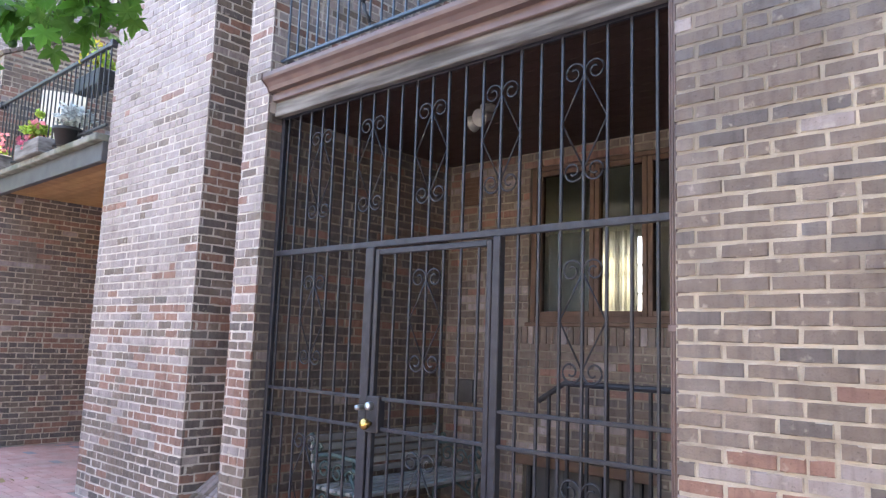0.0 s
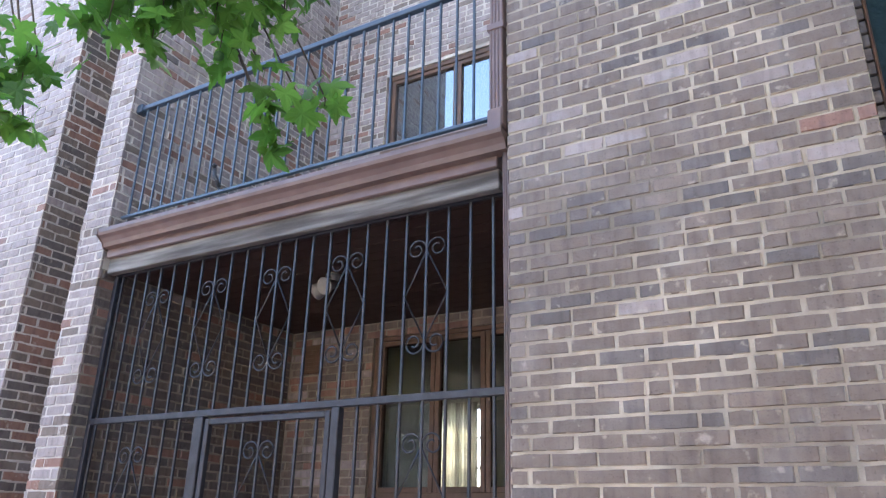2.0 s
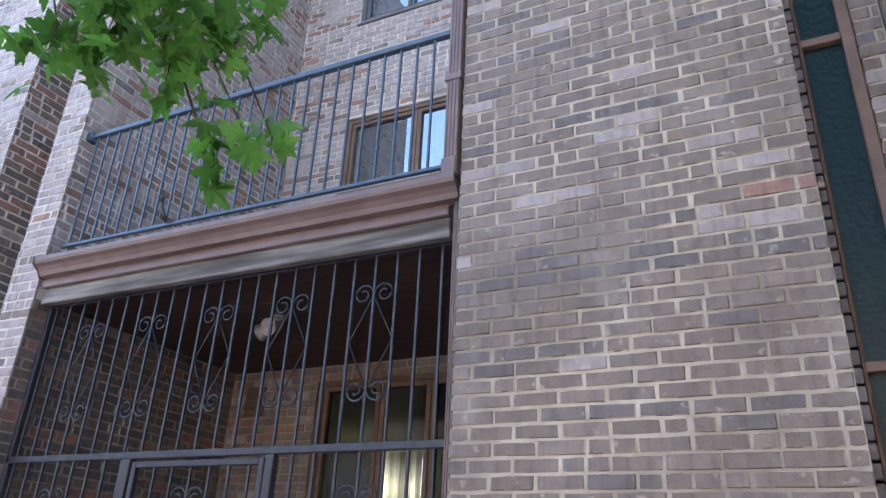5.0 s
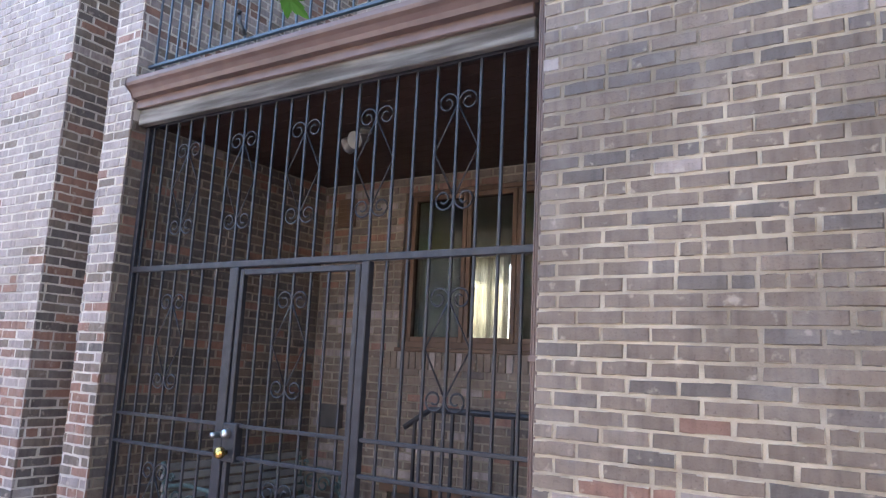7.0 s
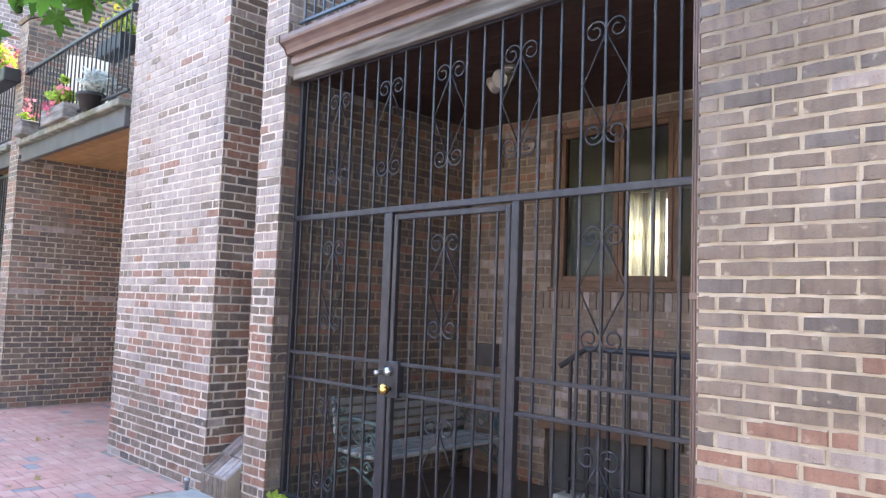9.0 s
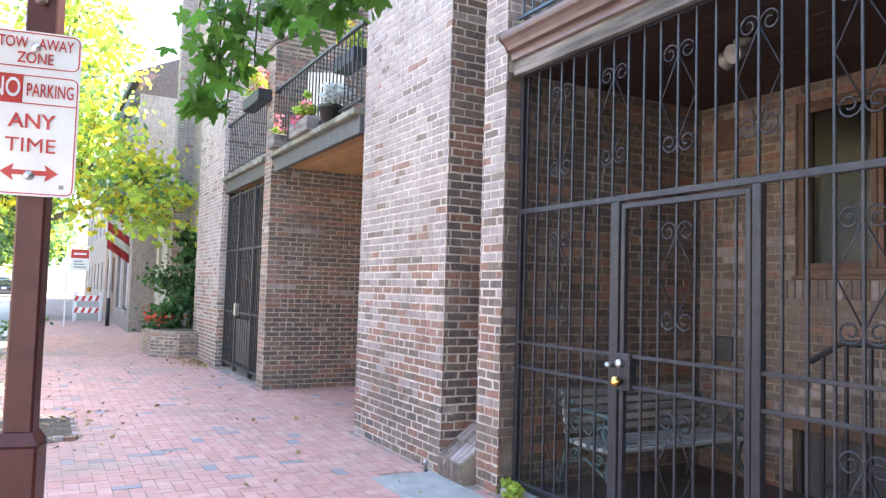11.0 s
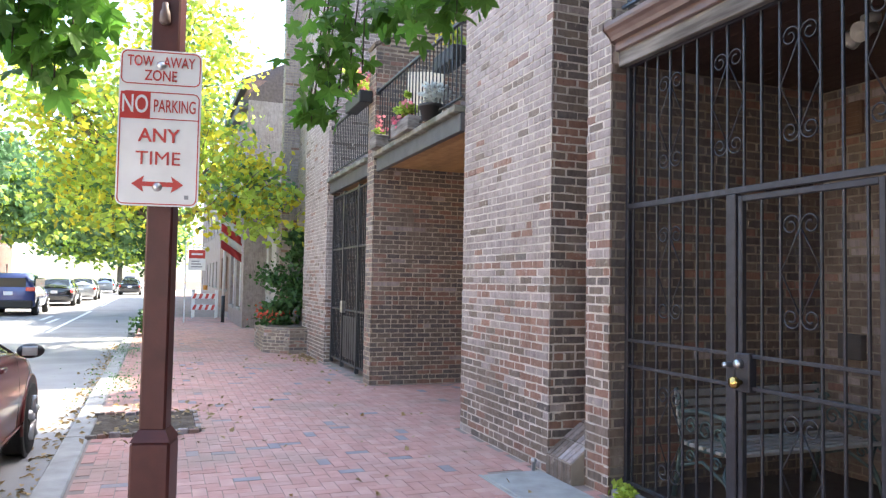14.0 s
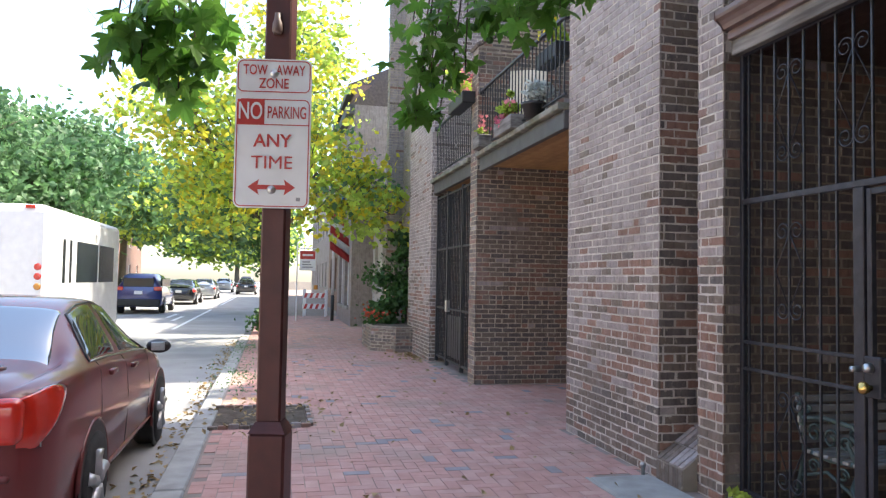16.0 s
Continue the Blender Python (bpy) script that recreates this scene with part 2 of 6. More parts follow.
LEAF_GREEN = leaf_material("green_leaf", (0.08, 0.18, 0.075), (0.15, 0.27, 0.115), 0.5)
LEAF_DARK = leaf_material("shrub_leaf", (0.03, 0.09, 0.02), (0.06, 0.15, 0.035), 0.35)
LEAF_SILVER = leaf_material("silver_leaf", (0.40, 0.46, 0.44), (0.55, 0.60, 0.58), 0.2)
LEAF_DRY = leaf_material("dry_leaf", (0.26, 0.17, 0.07), (0.38, 0.27, 0.12), 0.1)
PETAL_RED = leaf_material("red_petal", (0.60, 0.07, 0.03), (0.70, 0.12, 0.06), 0.3)
PETAL_PINK = leaf_material("pink_petal", (0.65, 0.14, 0.22), (0.75, 0.35, 0.32), 0.3)
SHEER = leaf_material("sheer_cloth", (0.82, 0.80, 0.70), (0.88, 0.86, 0.76), 0.75)
SIGN_BARS = material("sign_grey_bars", (0.25, 0.25, 0.27), (0.3, 0.3, 0.32), rough=0.5, bump=0.0)
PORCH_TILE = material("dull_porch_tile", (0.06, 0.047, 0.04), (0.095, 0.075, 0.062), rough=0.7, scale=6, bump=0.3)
ALLOY = material("alloy_wheel", (0.50, 0.50, 0.51), (0.58, 0.58, 0.59), rough=0.35, metal=0.7, bump=0.0)
STUCCO = material("grey_stucco", (0.34, 0.33, 0.31), (0.43, 0.42, 0.40), rough=0.95, scale=3, bump=0.5)
ROOF = material("roof_slate", (0.09, 0.07, 0.065), (0.15, 0.115, 0.105), rough=0.8, scale=12, bump=0.5)
CREAM_WALL = material("cream_wall", (0.62, 0.52, 0.38), (0.70, 0.60, 0.45), rough=0.9, scale=2, bump=0.2)
LAMP_WHITE = material("lamp_housing", (0.22, 0.21, 0.20), (0.30, 0.29, 0.28), rough=0.35, bump=0.0)
FLAG_BLUE = material("blue_flag_cloth", (0.10, 0.25, 0.60), (0.18, 0.36, 0.70), rough=0.9, bump=0.1)
FLAG_RED = material("red_flag_cloth", (0.45, 0.05, 0.06), (0.55, 0.08, 0.08), rough=0.9, bump=0.1)


# ---- builders ----
def mesh_of(bm, name):
    me = bpy.data.meshes.new(name)
    bm.normal_update()
    bm.to_mesh(me)
    bm.free()
    return me


def part(name, bm, mat, parent=None, label="", smooth=False):
    me = mesh_of(bm, name) if isinstance(bm, bmesh.types.BMesh) else bm
    for m in (mat if isinstance(mat, (list, tuple)) else [mat]):
        me.materials.append(m)
    if smooth:
        for p in me.polygons:
            p.use_smooth = True
    ob = new(name, me)
    if parent:
        ob.parent = parent
    if label:
        ob["label"] = label
    return ob


def thing(name, label, category, at=(0, 0, 0), group="", kind="", rz=0.0):
    ob = new(name)
    ob.empty_display_size = 0.1
    ob.matrix_basis = pose(*at, 0, 0, rz)
    return tagged(ob, label, category, group, kind)


def box(bm, x0, x1, y0, y1, z0, z1):
    m = Matrix.LocRotScale(((x0 + x1) / 2, (y0 + y1) / 2, (z0 + z1) / 2), None, (abs(x1 - x0), abs(y1 - y0), abs(z1 - z0)))
    return bmesh.ops.create_cube(bm, size=1.0, matrix=m)["verts"]


def boxes(*dims, bevel=0.0, segments=1):
    bm = bmesh.new()
    for d in dims:
        box(bm, *d)
    if bevel:
        bmesh.ops.bevel(bm, geom=bm.edges[:], offset=bevel, segments=segments, affect="EDGES", profile=0.5)
    return bm


def tube(bm, pts, r, seg=6, closed=False):
    """A round bar along the points; r may be one radius or one a point."""
    pts = [Vector(p) for p in pts]
    rings = []
    for i, p in enumerate(pts):
        a = pts[i - 1] if i else p
        b = pts[i + 1] if i < len(pts) - 1 else p
        d = (b - a).normalized() if (b - a).length > 1e-9 else Vector((0, 0, 1))
        side = d.cross(Vector((0, 0, 1)))
        if side.length < 1e-3:
            side = d.cross(Vector((0, 1, 0)))
        side.normalize()
        up = side.cross(d).normalized()
        rr = r[i] if isinstance(r, (list, tuple)) else r
        rings.append([bm.verts.new(p + rr * (math.cos(2 * math.pi * k / seg) * side + math.sin(2 * math.pi * k / seg) * up)) for k in range(seg)])
    for a, b in zip(rings, rings[1:]):
        for k in range(seg):
            bm.faces.new((a[k], a[(k + 1) % seg], b[(k + 1) % seg], b[k]))
    bm.faces.new(rings[0][::-1])
    bm.faces.new(rings[-1])
    return bm


def tubes(*runs, seg=6):
    bm = bmesh.new()
    for pts, r in runs:
        tube(bm, pts, r, seg)
    return bm


def lathe(profile, seg=24, axis="z"):
    """A turned body from (radius, height) pairs."""
    bm = bmesh.new()
    rings = []
    for r, h in profile:
        ring = []
        for k in range(seg):
            a = 2 * math.pi * k / seg
            c, s = r * math.cos(a), r * math.sin(a)
            ring.append(bm.verts.new((c, s, h) if axis == "z" else (c, h, s) if axis == "y" else (h, c, s)))
        rings.append(ring)
    for a, b in zip(rings, rings[1:]):
        for k in range(seg):
            bm.faces.new((a[k], a[(k + 1) % seg], b[(k + 1) % seg], b[k]))
    bm.faces.new(rings[0][::-1])
    bm.faces.new(rings[-1])
    bmesh.ops.recalc_face_normals(bm, faces=bm.faces[:])
    return bm


def extrude_profile(pts, y0, y1, axis="y"):
    """A bar whose cross-section is the closed polygon pts, swept along one axis."""
    bm = bmesh.new()
    put = {"y": lambda a, b, s: (a, s, b), "x": lambda a, b, s: (s, a, b), "z": lambda a, b, s: (a, b, s)}[axis]
    lo = [bm.verts.new(put(a, b, y0)) for a, b in pts]
    hi = [bm.verts.new(put(a, b, y1)) for a, b in pts]
    n = len(pts)
    for k in range(n):
        bm.faces.new((lo[k], lo[(k + 1) % n], hi[(k + 1) % n], hi[k]))
    bm.faces.new(lo[::-1])
    bm.faces.new(hi)
    bmesh.ops.recalc_face_normals(bm, faces=bm.faces[:])
    return bm


COURSE, BRICK_L, JOINT = 0.0677, 0.203, 0.0115
rng = random.Random(7)


def free_spans(u0, u1, z, holes):
    spans = [(u0, u1)]
    for a, b, c, d in holes:
        if c < z < d:
            nxt = []
            for s, e in spans:
                if b <= s or a >= e:
                    nxt.append((s, e))
                else:
                    nxt += [(s, a)] * (a > s) + [(b, e)] * (b < e)
            spans = nxt
    return spans


def brick_loop(u0, u1, z0, z1, c, wob, r):
    """Eight points round a brick's face, the corners drawn in by c and every point a little off its place."""
    j = lambda: r.uniform(-wob, wob)
    d = (u1 - u0) / 3
    k = c * 0.9
    return [(u0 + c + j(), z0 + k + j()), (u0 + d + j(), z0 + c * 0.6 + j()), (u1 - d + j(), z0 + c * 0.6 + j()), (u1 - c + j(), z0 + k + j()),
            (u1 - c + j(), z1 - k + j()), (u1 - d + j(), z1 - c * 0.6 + j()), (u0 + d + j(), z1 - c * 0.6 + j()), (u0 + c + j(), z1 - k + j())]


def brick_verts(u0, u1, z0, z1, out, back, r):
    c = min(0.0048, (u1 - u0) / 5)
    a = brick_loop(u0, u1, z0, z1, 0.0, 0.0, r)
    b = brick_loop(u0, u1, z0, z1, 0.0, 0.0016, r)
    f = brick_loop(u0, u1, z0, z1, c, 0.0020, r)
    return [(u, back, z) for u, z in a] + [(u, out - c, z) for u, z in b] + [(u, out + r.uniform(-0.0012, 0.0012), z) for u, z in f]


BRICK_FACES = [tuple(range(16, 24))] + [(8 + k, 8 + (k + 1) % 8, 16 + (k + 1) % 8, 16 + k) for k in range(8)] + [(k, (k + 1) % 8, 8 + (k + 1) % 8, 8 + k) for k in range(8)]
ARRIS = [0] + [1] * 8 + [0] * 8  # the worn arrises may carry smeared mortar


def lay_bricks(parent, origin, along, out, u0, u1, z0, z1, holes=(), tones=lambda u, z: (0.7, 0.1, 0.15, 0.05), singles=None, cut=0.0, seed=1, rough_up=0.003, smear=MORTAR, smeared=0.5, bed=lambda z: 0.0098):
    """Running-bond brickwork on an upright face: bricks proud of the mortar, some in a stretch as single pieces, the rest joined."""
    r = random.Random(seed)
    o, a, n = Vector(origin), Vector(along), Vector(out)
    put = lambda v: o + a * v[0] + n * v[1] + Vector((0, 0, v[2]))
    flip = a.cross(Vector((0, 0, 1))).dot(n) < 0
    faces_of = [tuple(reversed(f)) for f in BRICK_FACES] if flip else BRICK_FACES
    verts, faces, tone_of = [], [], []
    single = []
    row = int(math.floor(z0 / COURSE))
    while row * COURSE < z1:
        gap = bed(row * COURSE)
        za, zb = max(row * COURSE + gap / 2 + r.uniform(-0.001, 0.001), z0), min((row + 1) * COURSE - gap / 2, z1)
        red_row, last = r.choice((0.3, 0.6, 1.0, 1.6, 2.2)), None
        if zb - za > 0.02:
            zm = (za + zb) / 2
            shift = (row % 2) * BRICK_L / 2 + r.uniform(-0.012, 0.012)
            for s, e in free_spans(u0 + cut, u1, zm, holes):
                k = math.floor((s - shift) / BRICK_L)
                u = shift + k * BRICK_L
                while u < e:
                    w = BRICK_L
                    halves = [(u, u + w)] if r.random() > 0.09 else [(u, u + w / 2), (u + w / 2, u + w)]
                    for p, q in halves:
                        p2, q2 = max(p + JOINT / 2 + r.uniform(-0.0035, 0.0025), s), min(q - JOINT / 2 + r.uniform(-0.0025, 0.0035), e)
                        if q2 - p2 > 0.018:
                            w4 = list(tones((p2 + q2) / 2, zm))
                            w4[1] *= red_row
                            t = r.choices(range(4), w4)[0] if last is None or r.random() > 0.3 else last
                            last = t
                            proud = -0.0035 + r.uniform(-rough_up, rough_up)
                            if singles and singles[0] < (p2 + q2) / 2 < singles[1] and singles[2] < zm < singles[3] and len(single) < 300:
                                single.append((p2, q2, za, zb, proud, t))
                            else:
                                base = len(verts)
                                verts += [put(v) for v in brick_verts(p2, q2, za, zb, proud, -0.02, r)]
                                faces += [tuple(base + i for i in f) for f in faces_of]
                                tone_of += [4 if r.random() < smeared and k else t for k in ARRIS]
                    u += w
        row += 1
    if verts:
        me = bpy.data.meshes.new("brickwork")
        me.from_pydata([tuple(v) for v in verts], [], faces)
        for m in (*BRICKS, smear):
            me.materials.append(m)
        me.polygons.foreach_set("material_index", tone_of)
        ob = new("brickwork", me)
        ob.parent = parent
        ob["kind"] = "stuff"
    shared = {}
    for p, q, za, zb, proud, t in single:
        key = (round((q - p) / 0.012), t, r.randrange(5))
        if key not in shared:
            me = bpy.data.meshes.new("brick")
            w, h = q - p, zb - za
            vs = [put(v) - o for v in brick_verts(-w / 2, w / 2, -h / 2, h / 2, 0, -0.02, r)]
            me.from_pydata([tuple(v) for v in vs], [], faces_of)
            me.materials.append(BRICKS_ONE[t])
            me.materials.append(smear)
            me.polygons.foreach_set("material_index", [1 if k and r.random() < smeared else 0 for k in ARRIS])
            shared[key] = me
        ob = new("brick", shared[key])
        ob.location = put(((p + q) / 2, proud, (za + zb) / 2))
        ob.parent = parent


def wall(name, label, x0, x1, y0, y1, z0, z1, holes=(), face="y", mat=None):
    """The mortar body of a wall, set back 8 mm behind its bricks, with real openings. holes: (along0, along1, z0, z1)."""
    bm = bmesh.new()
    a0, a1 = (x0, x1) if face == "y" else (y0, y1)
    cuts = sorted({a0, a1, *[min(max(h[k], a0), a1) for h in holes for k in (0, 1)]})
    zs = sorted({z0, z1, *[min(max(h[k], z0), z1) for h in holes for k in (2, 3)]})
    for a, b in zip(cuts, cuts[1:]):
        run = None
        for c, d in zip(zs, zs[1:]):
            inside = any(h[0] < (a + b) / 2 < h[1] and h[2] < (c + d) / 2 < h[3] for h in holes)
            if inside:
                if run:
                    box(bm, *((a, b, y0, y1) if face == "y" else (x0, x1, a, b)), *run)
                run = None
            else:
                run = (run[0], d) if run else (c, d)
        if run:
            box(bm, *((a, b, y0, y1) if face == "y" else (x0, x1, a, b)), *run)
    ob = part(name, bm, mat or MORTAR)
    return tagged(ob, label, "wall", kind="structure")

# ---- large structure: ground ----
ground = tagged(part("ground", boxes((-400, 200, -200, 200, -0.75, -0.6)), EARTH), "bare earth far beneath the street", "ground", kind="structure")
road = tagged(part("road", boxes((-260, 60, -13.2, -3.93, -0.6, -0.13)), ASPHALT), "pale worn concrete street roadway", "road", kind="structure")
walk_base = tagged(part("pavement", boxes((-90, 30, -3.72, 3.5, -0.6, -0.0045)), SAND), "red brick sidewalk with sandy joints beside the houses", "pavement", kind="structure")
far_walk = tagged(part("pavement", boxes((-260, 60, -17, -13.2, -0.6, 0.0)), STONE), "concrete sidewalk across the street", "pavement", kind="structure")
kerb = thing("kerb", "long pale granite kerb along the brick sidewalk", "kerb", kind="structure")
x = 14.0
while x > -70:
    ln = rng.uniform(1.6, 2.3)
    if not -17.6 < x < -16.0:
        bm = boxes((x - ln + 0.012, x, -3.93 + rng.uniform(-0.01, 0.01), -3.725, -0.6, rng.uniform(-0.006, 0.008)), bevel=0.012)
        part("kerb_stone", bm, STONE, kerb)
    x -= ln
# lane paint
for n, (a, b, c, d) in enumerate(((-34, -20, -6.15, -6.03), (-27.5, -24.5, -6.75, -6.6), (-29.5, -26.5, -7.2, -7.05), (-60, -40, -6.1, -5.98))):
    tagged(part("road_marking", boxes((a, b, c, d, -0.129, -0.126)), WHITE), "worn white painted road line", "road marking", kind="structure")

# ---- the near house ----
RW_Y, WG_Y, PL_Y = -0.193, -0.25, -0.15


def tone_near(u, z):
    if z < 1.06:
        return (0.35, 0.50, 0.09, 0.06)
    if 2.72 < z < 2.86:
        return (0.35, 0.0, 0.65, 0.0)
    if z > 2.86:
        return (0.80, 0.006, 0.10, 0.094)
    return (0.86, 0.004, 0.12, 0.016)


def blend(a, b, f):
    f = min(max(f, 0.0), 1.0)
    return tuple(p + (q - p) * f for p, q in zip(a, b))


# paler with height on wing and pillar: brick tones with sky light painted in
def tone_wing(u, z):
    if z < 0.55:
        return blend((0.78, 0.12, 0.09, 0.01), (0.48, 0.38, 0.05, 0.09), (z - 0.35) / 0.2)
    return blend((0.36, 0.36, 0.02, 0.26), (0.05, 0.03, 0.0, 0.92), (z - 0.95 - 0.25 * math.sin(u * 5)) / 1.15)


# dark bricks that paint the shade on the wing's side face
tone_return_shaded = lambda u, z: (0.36, 0.20, 0.42, 0.02)
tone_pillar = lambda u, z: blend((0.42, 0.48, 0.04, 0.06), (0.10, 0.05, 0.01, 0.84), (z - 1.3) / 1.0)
# mostly dark bricks, standing for the dimness of the porch side wall
tone_inside_shaded = lambda u, z: (0.30, 0.15, 0.54, 0.01)
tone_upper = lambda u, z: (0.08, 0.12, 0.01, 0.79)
tone_side = lambda u, z: (0.50, 0.22, 0.26, 0.02)
bed_near = lambda z: 0.0085 if z > 2.8 else 0.0115

w = wall("wall_right_pier", "broad grey-brown brick pier beside the iron gate", 2.149, 3.72, RW_Y + 0.008, 2.4, -0.3, 9.5)
lay_bricks(w, (0, RW_Y, 0), (1, 0, 0), (0, -1, 0), 2.141, 3.72, 0.0, 9.5, tones=tone_near, singles=(2.15, 3.72, 1.12, 2.95), seed=3, bed=bed_near, smeared=0.6)
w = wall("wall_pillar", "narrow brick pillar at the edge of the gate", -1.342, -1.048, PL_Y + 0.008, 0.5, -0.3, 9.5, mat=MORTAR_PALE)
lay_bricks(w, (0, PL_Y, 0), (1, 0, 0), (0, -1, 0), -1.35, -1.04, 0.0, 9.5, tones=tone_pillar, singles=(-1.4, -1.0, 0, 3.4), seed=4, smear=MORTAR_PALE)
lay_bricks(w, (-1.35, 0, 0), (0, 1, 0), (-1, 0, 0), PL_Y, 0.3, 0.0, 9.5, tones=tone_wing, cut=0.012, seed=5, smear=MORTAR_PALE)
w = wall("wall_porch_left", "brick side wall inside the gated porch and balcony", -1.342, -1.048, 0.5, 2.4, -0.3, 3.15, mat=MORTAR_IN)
lay_bricks(w, (-1.04, 0, 0), (0, 1, 0), (1, 0, 0), PL_Y, 1.93, 0.0, 3.12, tones=tone_inside_shaded, cut=0.012, seed=6, smear=MORTAR_IN, smeared=0.3)
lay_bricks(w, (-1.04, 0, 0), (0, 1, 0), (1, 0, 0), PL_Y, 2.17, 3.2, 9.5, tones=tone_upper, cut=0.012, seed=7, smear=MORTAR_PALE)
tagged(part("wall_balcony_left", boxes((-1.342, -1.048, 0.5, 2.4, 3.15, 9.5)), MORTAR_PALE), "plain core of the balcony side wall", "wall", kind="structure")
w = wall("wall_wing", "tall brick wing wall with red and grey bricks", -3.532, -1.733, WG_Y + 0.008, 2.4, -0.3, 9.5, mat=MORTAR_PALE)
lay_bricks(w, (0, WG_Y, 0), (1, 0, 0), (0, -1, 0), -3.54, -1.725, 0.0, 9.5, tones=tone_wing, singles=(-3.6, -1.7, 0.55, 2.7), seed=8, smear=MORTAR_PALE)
lay_bricks(w, (-1.725, 0, 0), (0, 1, 0), (1, 0, 0), WG_Y, 0.4, 0.0, 9.5, tones=tone_return_shaded, cut=0.012, seed=9, smear=MORTAR_PALE)
w = wall("wall_niche", "plain brick back of the niche beside the pillar", -1.733, -1.342, 0.4, 0.5, -0.3, 9.5)

# added dark sheet that carries the porch shade over the pale pillar mortar
tagged(part("wall_pillar_shade_sheet", boxes((-1.048, -1.0474, -0.13, 0.5, 0.0, 3.12)), MORTAR_IN), "thin dark sheet of porch shade on the inner pillar face", "wall", kind="structure")
# sloped plinth in the niche, with a soldier course in front
plinth = thing("sloped_plinth", "sloping brick plinth filling the niche between pillar and wing", "plinth", kind="structure")
bm = extrude_profile([(-0.255, -0.1), (-0.255, 0.155), (0.39, 0.62), (0.39, -0.1)], -1.725, -1.352, "x")
part("body", bm, MORTAR_IN, plinth)
for k in range(6):
    u0 = -1.722 + k * 0.0622
    part("brick", boxes((u0, u0 + 0.054, -0.262, -0.22, 0.0, 0.15), bevel=0.004), BRICKS_ONE[0], plinth)
sl = math.atan2(0.465, 0.645)
for i in range(4):
    for k in range(6):
        u0 = -1.722 + k * 0.0615
        ob = part("brick", boxes((0, 0.054, 0, 0.186, -0.01, 0.012 + rng.uniform(-0.002, 0.002)), bevel=0.004), BRICKS_ONE[rng.choice((0, 3, 3))], plinth)
        ob.matrix_basis = Matrix.Translation((u0, -0.255 + i * 0.195 * math.cos(sl), 0.155 + i * 0.195 * math.sin(sl))) @ Matrix.Rotation(sl, 4, "X")

# back wall of the porch with the wide window and the low basement window
PW = (-0.13, 1.42, 1.66, 3.0)
BW = (-0.15, 1.0, 0.02, 0.56)
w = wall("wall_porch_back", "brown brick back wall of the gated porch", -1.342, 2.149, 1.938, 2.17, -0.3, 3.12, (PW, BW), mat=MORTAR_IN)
# warm tan bricks; the pale share also stands for light from the street
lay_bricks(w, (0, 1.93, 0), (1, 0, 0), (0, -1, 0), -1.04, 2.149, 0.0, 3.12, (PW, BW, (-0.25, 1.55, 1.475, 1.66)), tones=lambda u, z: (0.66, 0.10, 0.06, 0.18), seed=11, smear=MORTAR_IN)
for k in range(28):
    part("brick", boxes((-0.245 + k * 0.064, -0.191 + k * 0.064, 1.925, 1.95, 1.482, 1.622), bevel=0.004), BRICKS_ONE[rng.choice((0, 0, 0, 3))], w)
# upper back wall with two windows
U1, U2 = (-0.32, 1.05, 4.98, 5.86), (-0.30, 1.05, 7.15, 8.4)
w = wall("wall_upper_back", "pinkish brick wall behind the balcony", -1.048, 2.149, 2.178, 2.4, 3.12, 9.5, (U1, U2), mat=MORTAR_PALE)
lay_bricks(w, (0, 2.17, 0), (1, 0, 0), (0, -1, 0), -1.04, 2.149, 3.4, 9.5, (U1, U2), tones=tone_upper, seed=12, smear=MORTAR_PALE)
# room behind the porch window, with a window to the back garden
RWIN = (-2.15, -1.1, 1.83, 3.08)
tagged(part("floor", boxes((-3.2, 2.2, 2.17, 6.0, 0.2, 0.4)), WOOD_BROWN), "dark wooden floor of the room behind the window", "floor", kind="structure")
tagged(part("ceiling", boxes((-3.2, 2.2, 2.4, 6.2, 3.12, 3.3)), PLASTER), "plain pale ceiling of the room behind", "ceiling", kind="structure")
for nm, d in (("wall_room_left", (-3.4, -3.2, 2.4, 6.2, 0.2, 3.3)), ("wall_room_right", (2.2, 2.4, 2.4, 6.2, 0.2, 3.3))):
    tagged(part(nm, boxes(d), PLASTER), "plain pale wall of the room behind", "wall", kind="structure")
bm = boxes((-3.2, RWIN[0], 6.0, 6.2, 0.2, 3.3), (RWIN[1], 2.2, 6.0, 6.2, 0.2, 3.3), (RWIN[0], RWIN[1], 6.0, 6.2, 0.2, RWIN[2]), (RWIN[0], RWIN[1], 6.0, 6.2, RWIN[3], 3.3))
tagged(part("wall_room_back", bm, PLASTER), "pale back wall with a bright garden window", "wall", kind="structure")
gw = thing("window_6", "white garden window at the back of the room", "window", (-0.1, 0, 0.08), kind="structure")
part("window_frame", boxes((-2.05, -1.99, 6.04, 6.1, 1.75, 3.0), (-1.06, -1.0, 6.04, 6.1, 1.75, 3.0), (-1.99, -1.06, 6.04, 6.1, 1.75, 1.81), (-1.99, -1.06, 6.04, 6.1, 2.94, 3.0), bevel=0.004), WHITE, gw)
for z in (2.15, 2.55):
    part("glazing_bar", boxes((-1.99, -1.06, 6.05, 6.08, z - 0.014, z + 0.014)), WHITE, gw)
for xx in (-1.68, -1.37):
    part("glazing_bar", boxes((xx - 0.014, xx + 0.014, 6.051, 6.079, 1.81, 2.94)), WHITE, gw)
# translucent cloth, added so that the garden opening shows a cream glow
bm = bmesh.new()
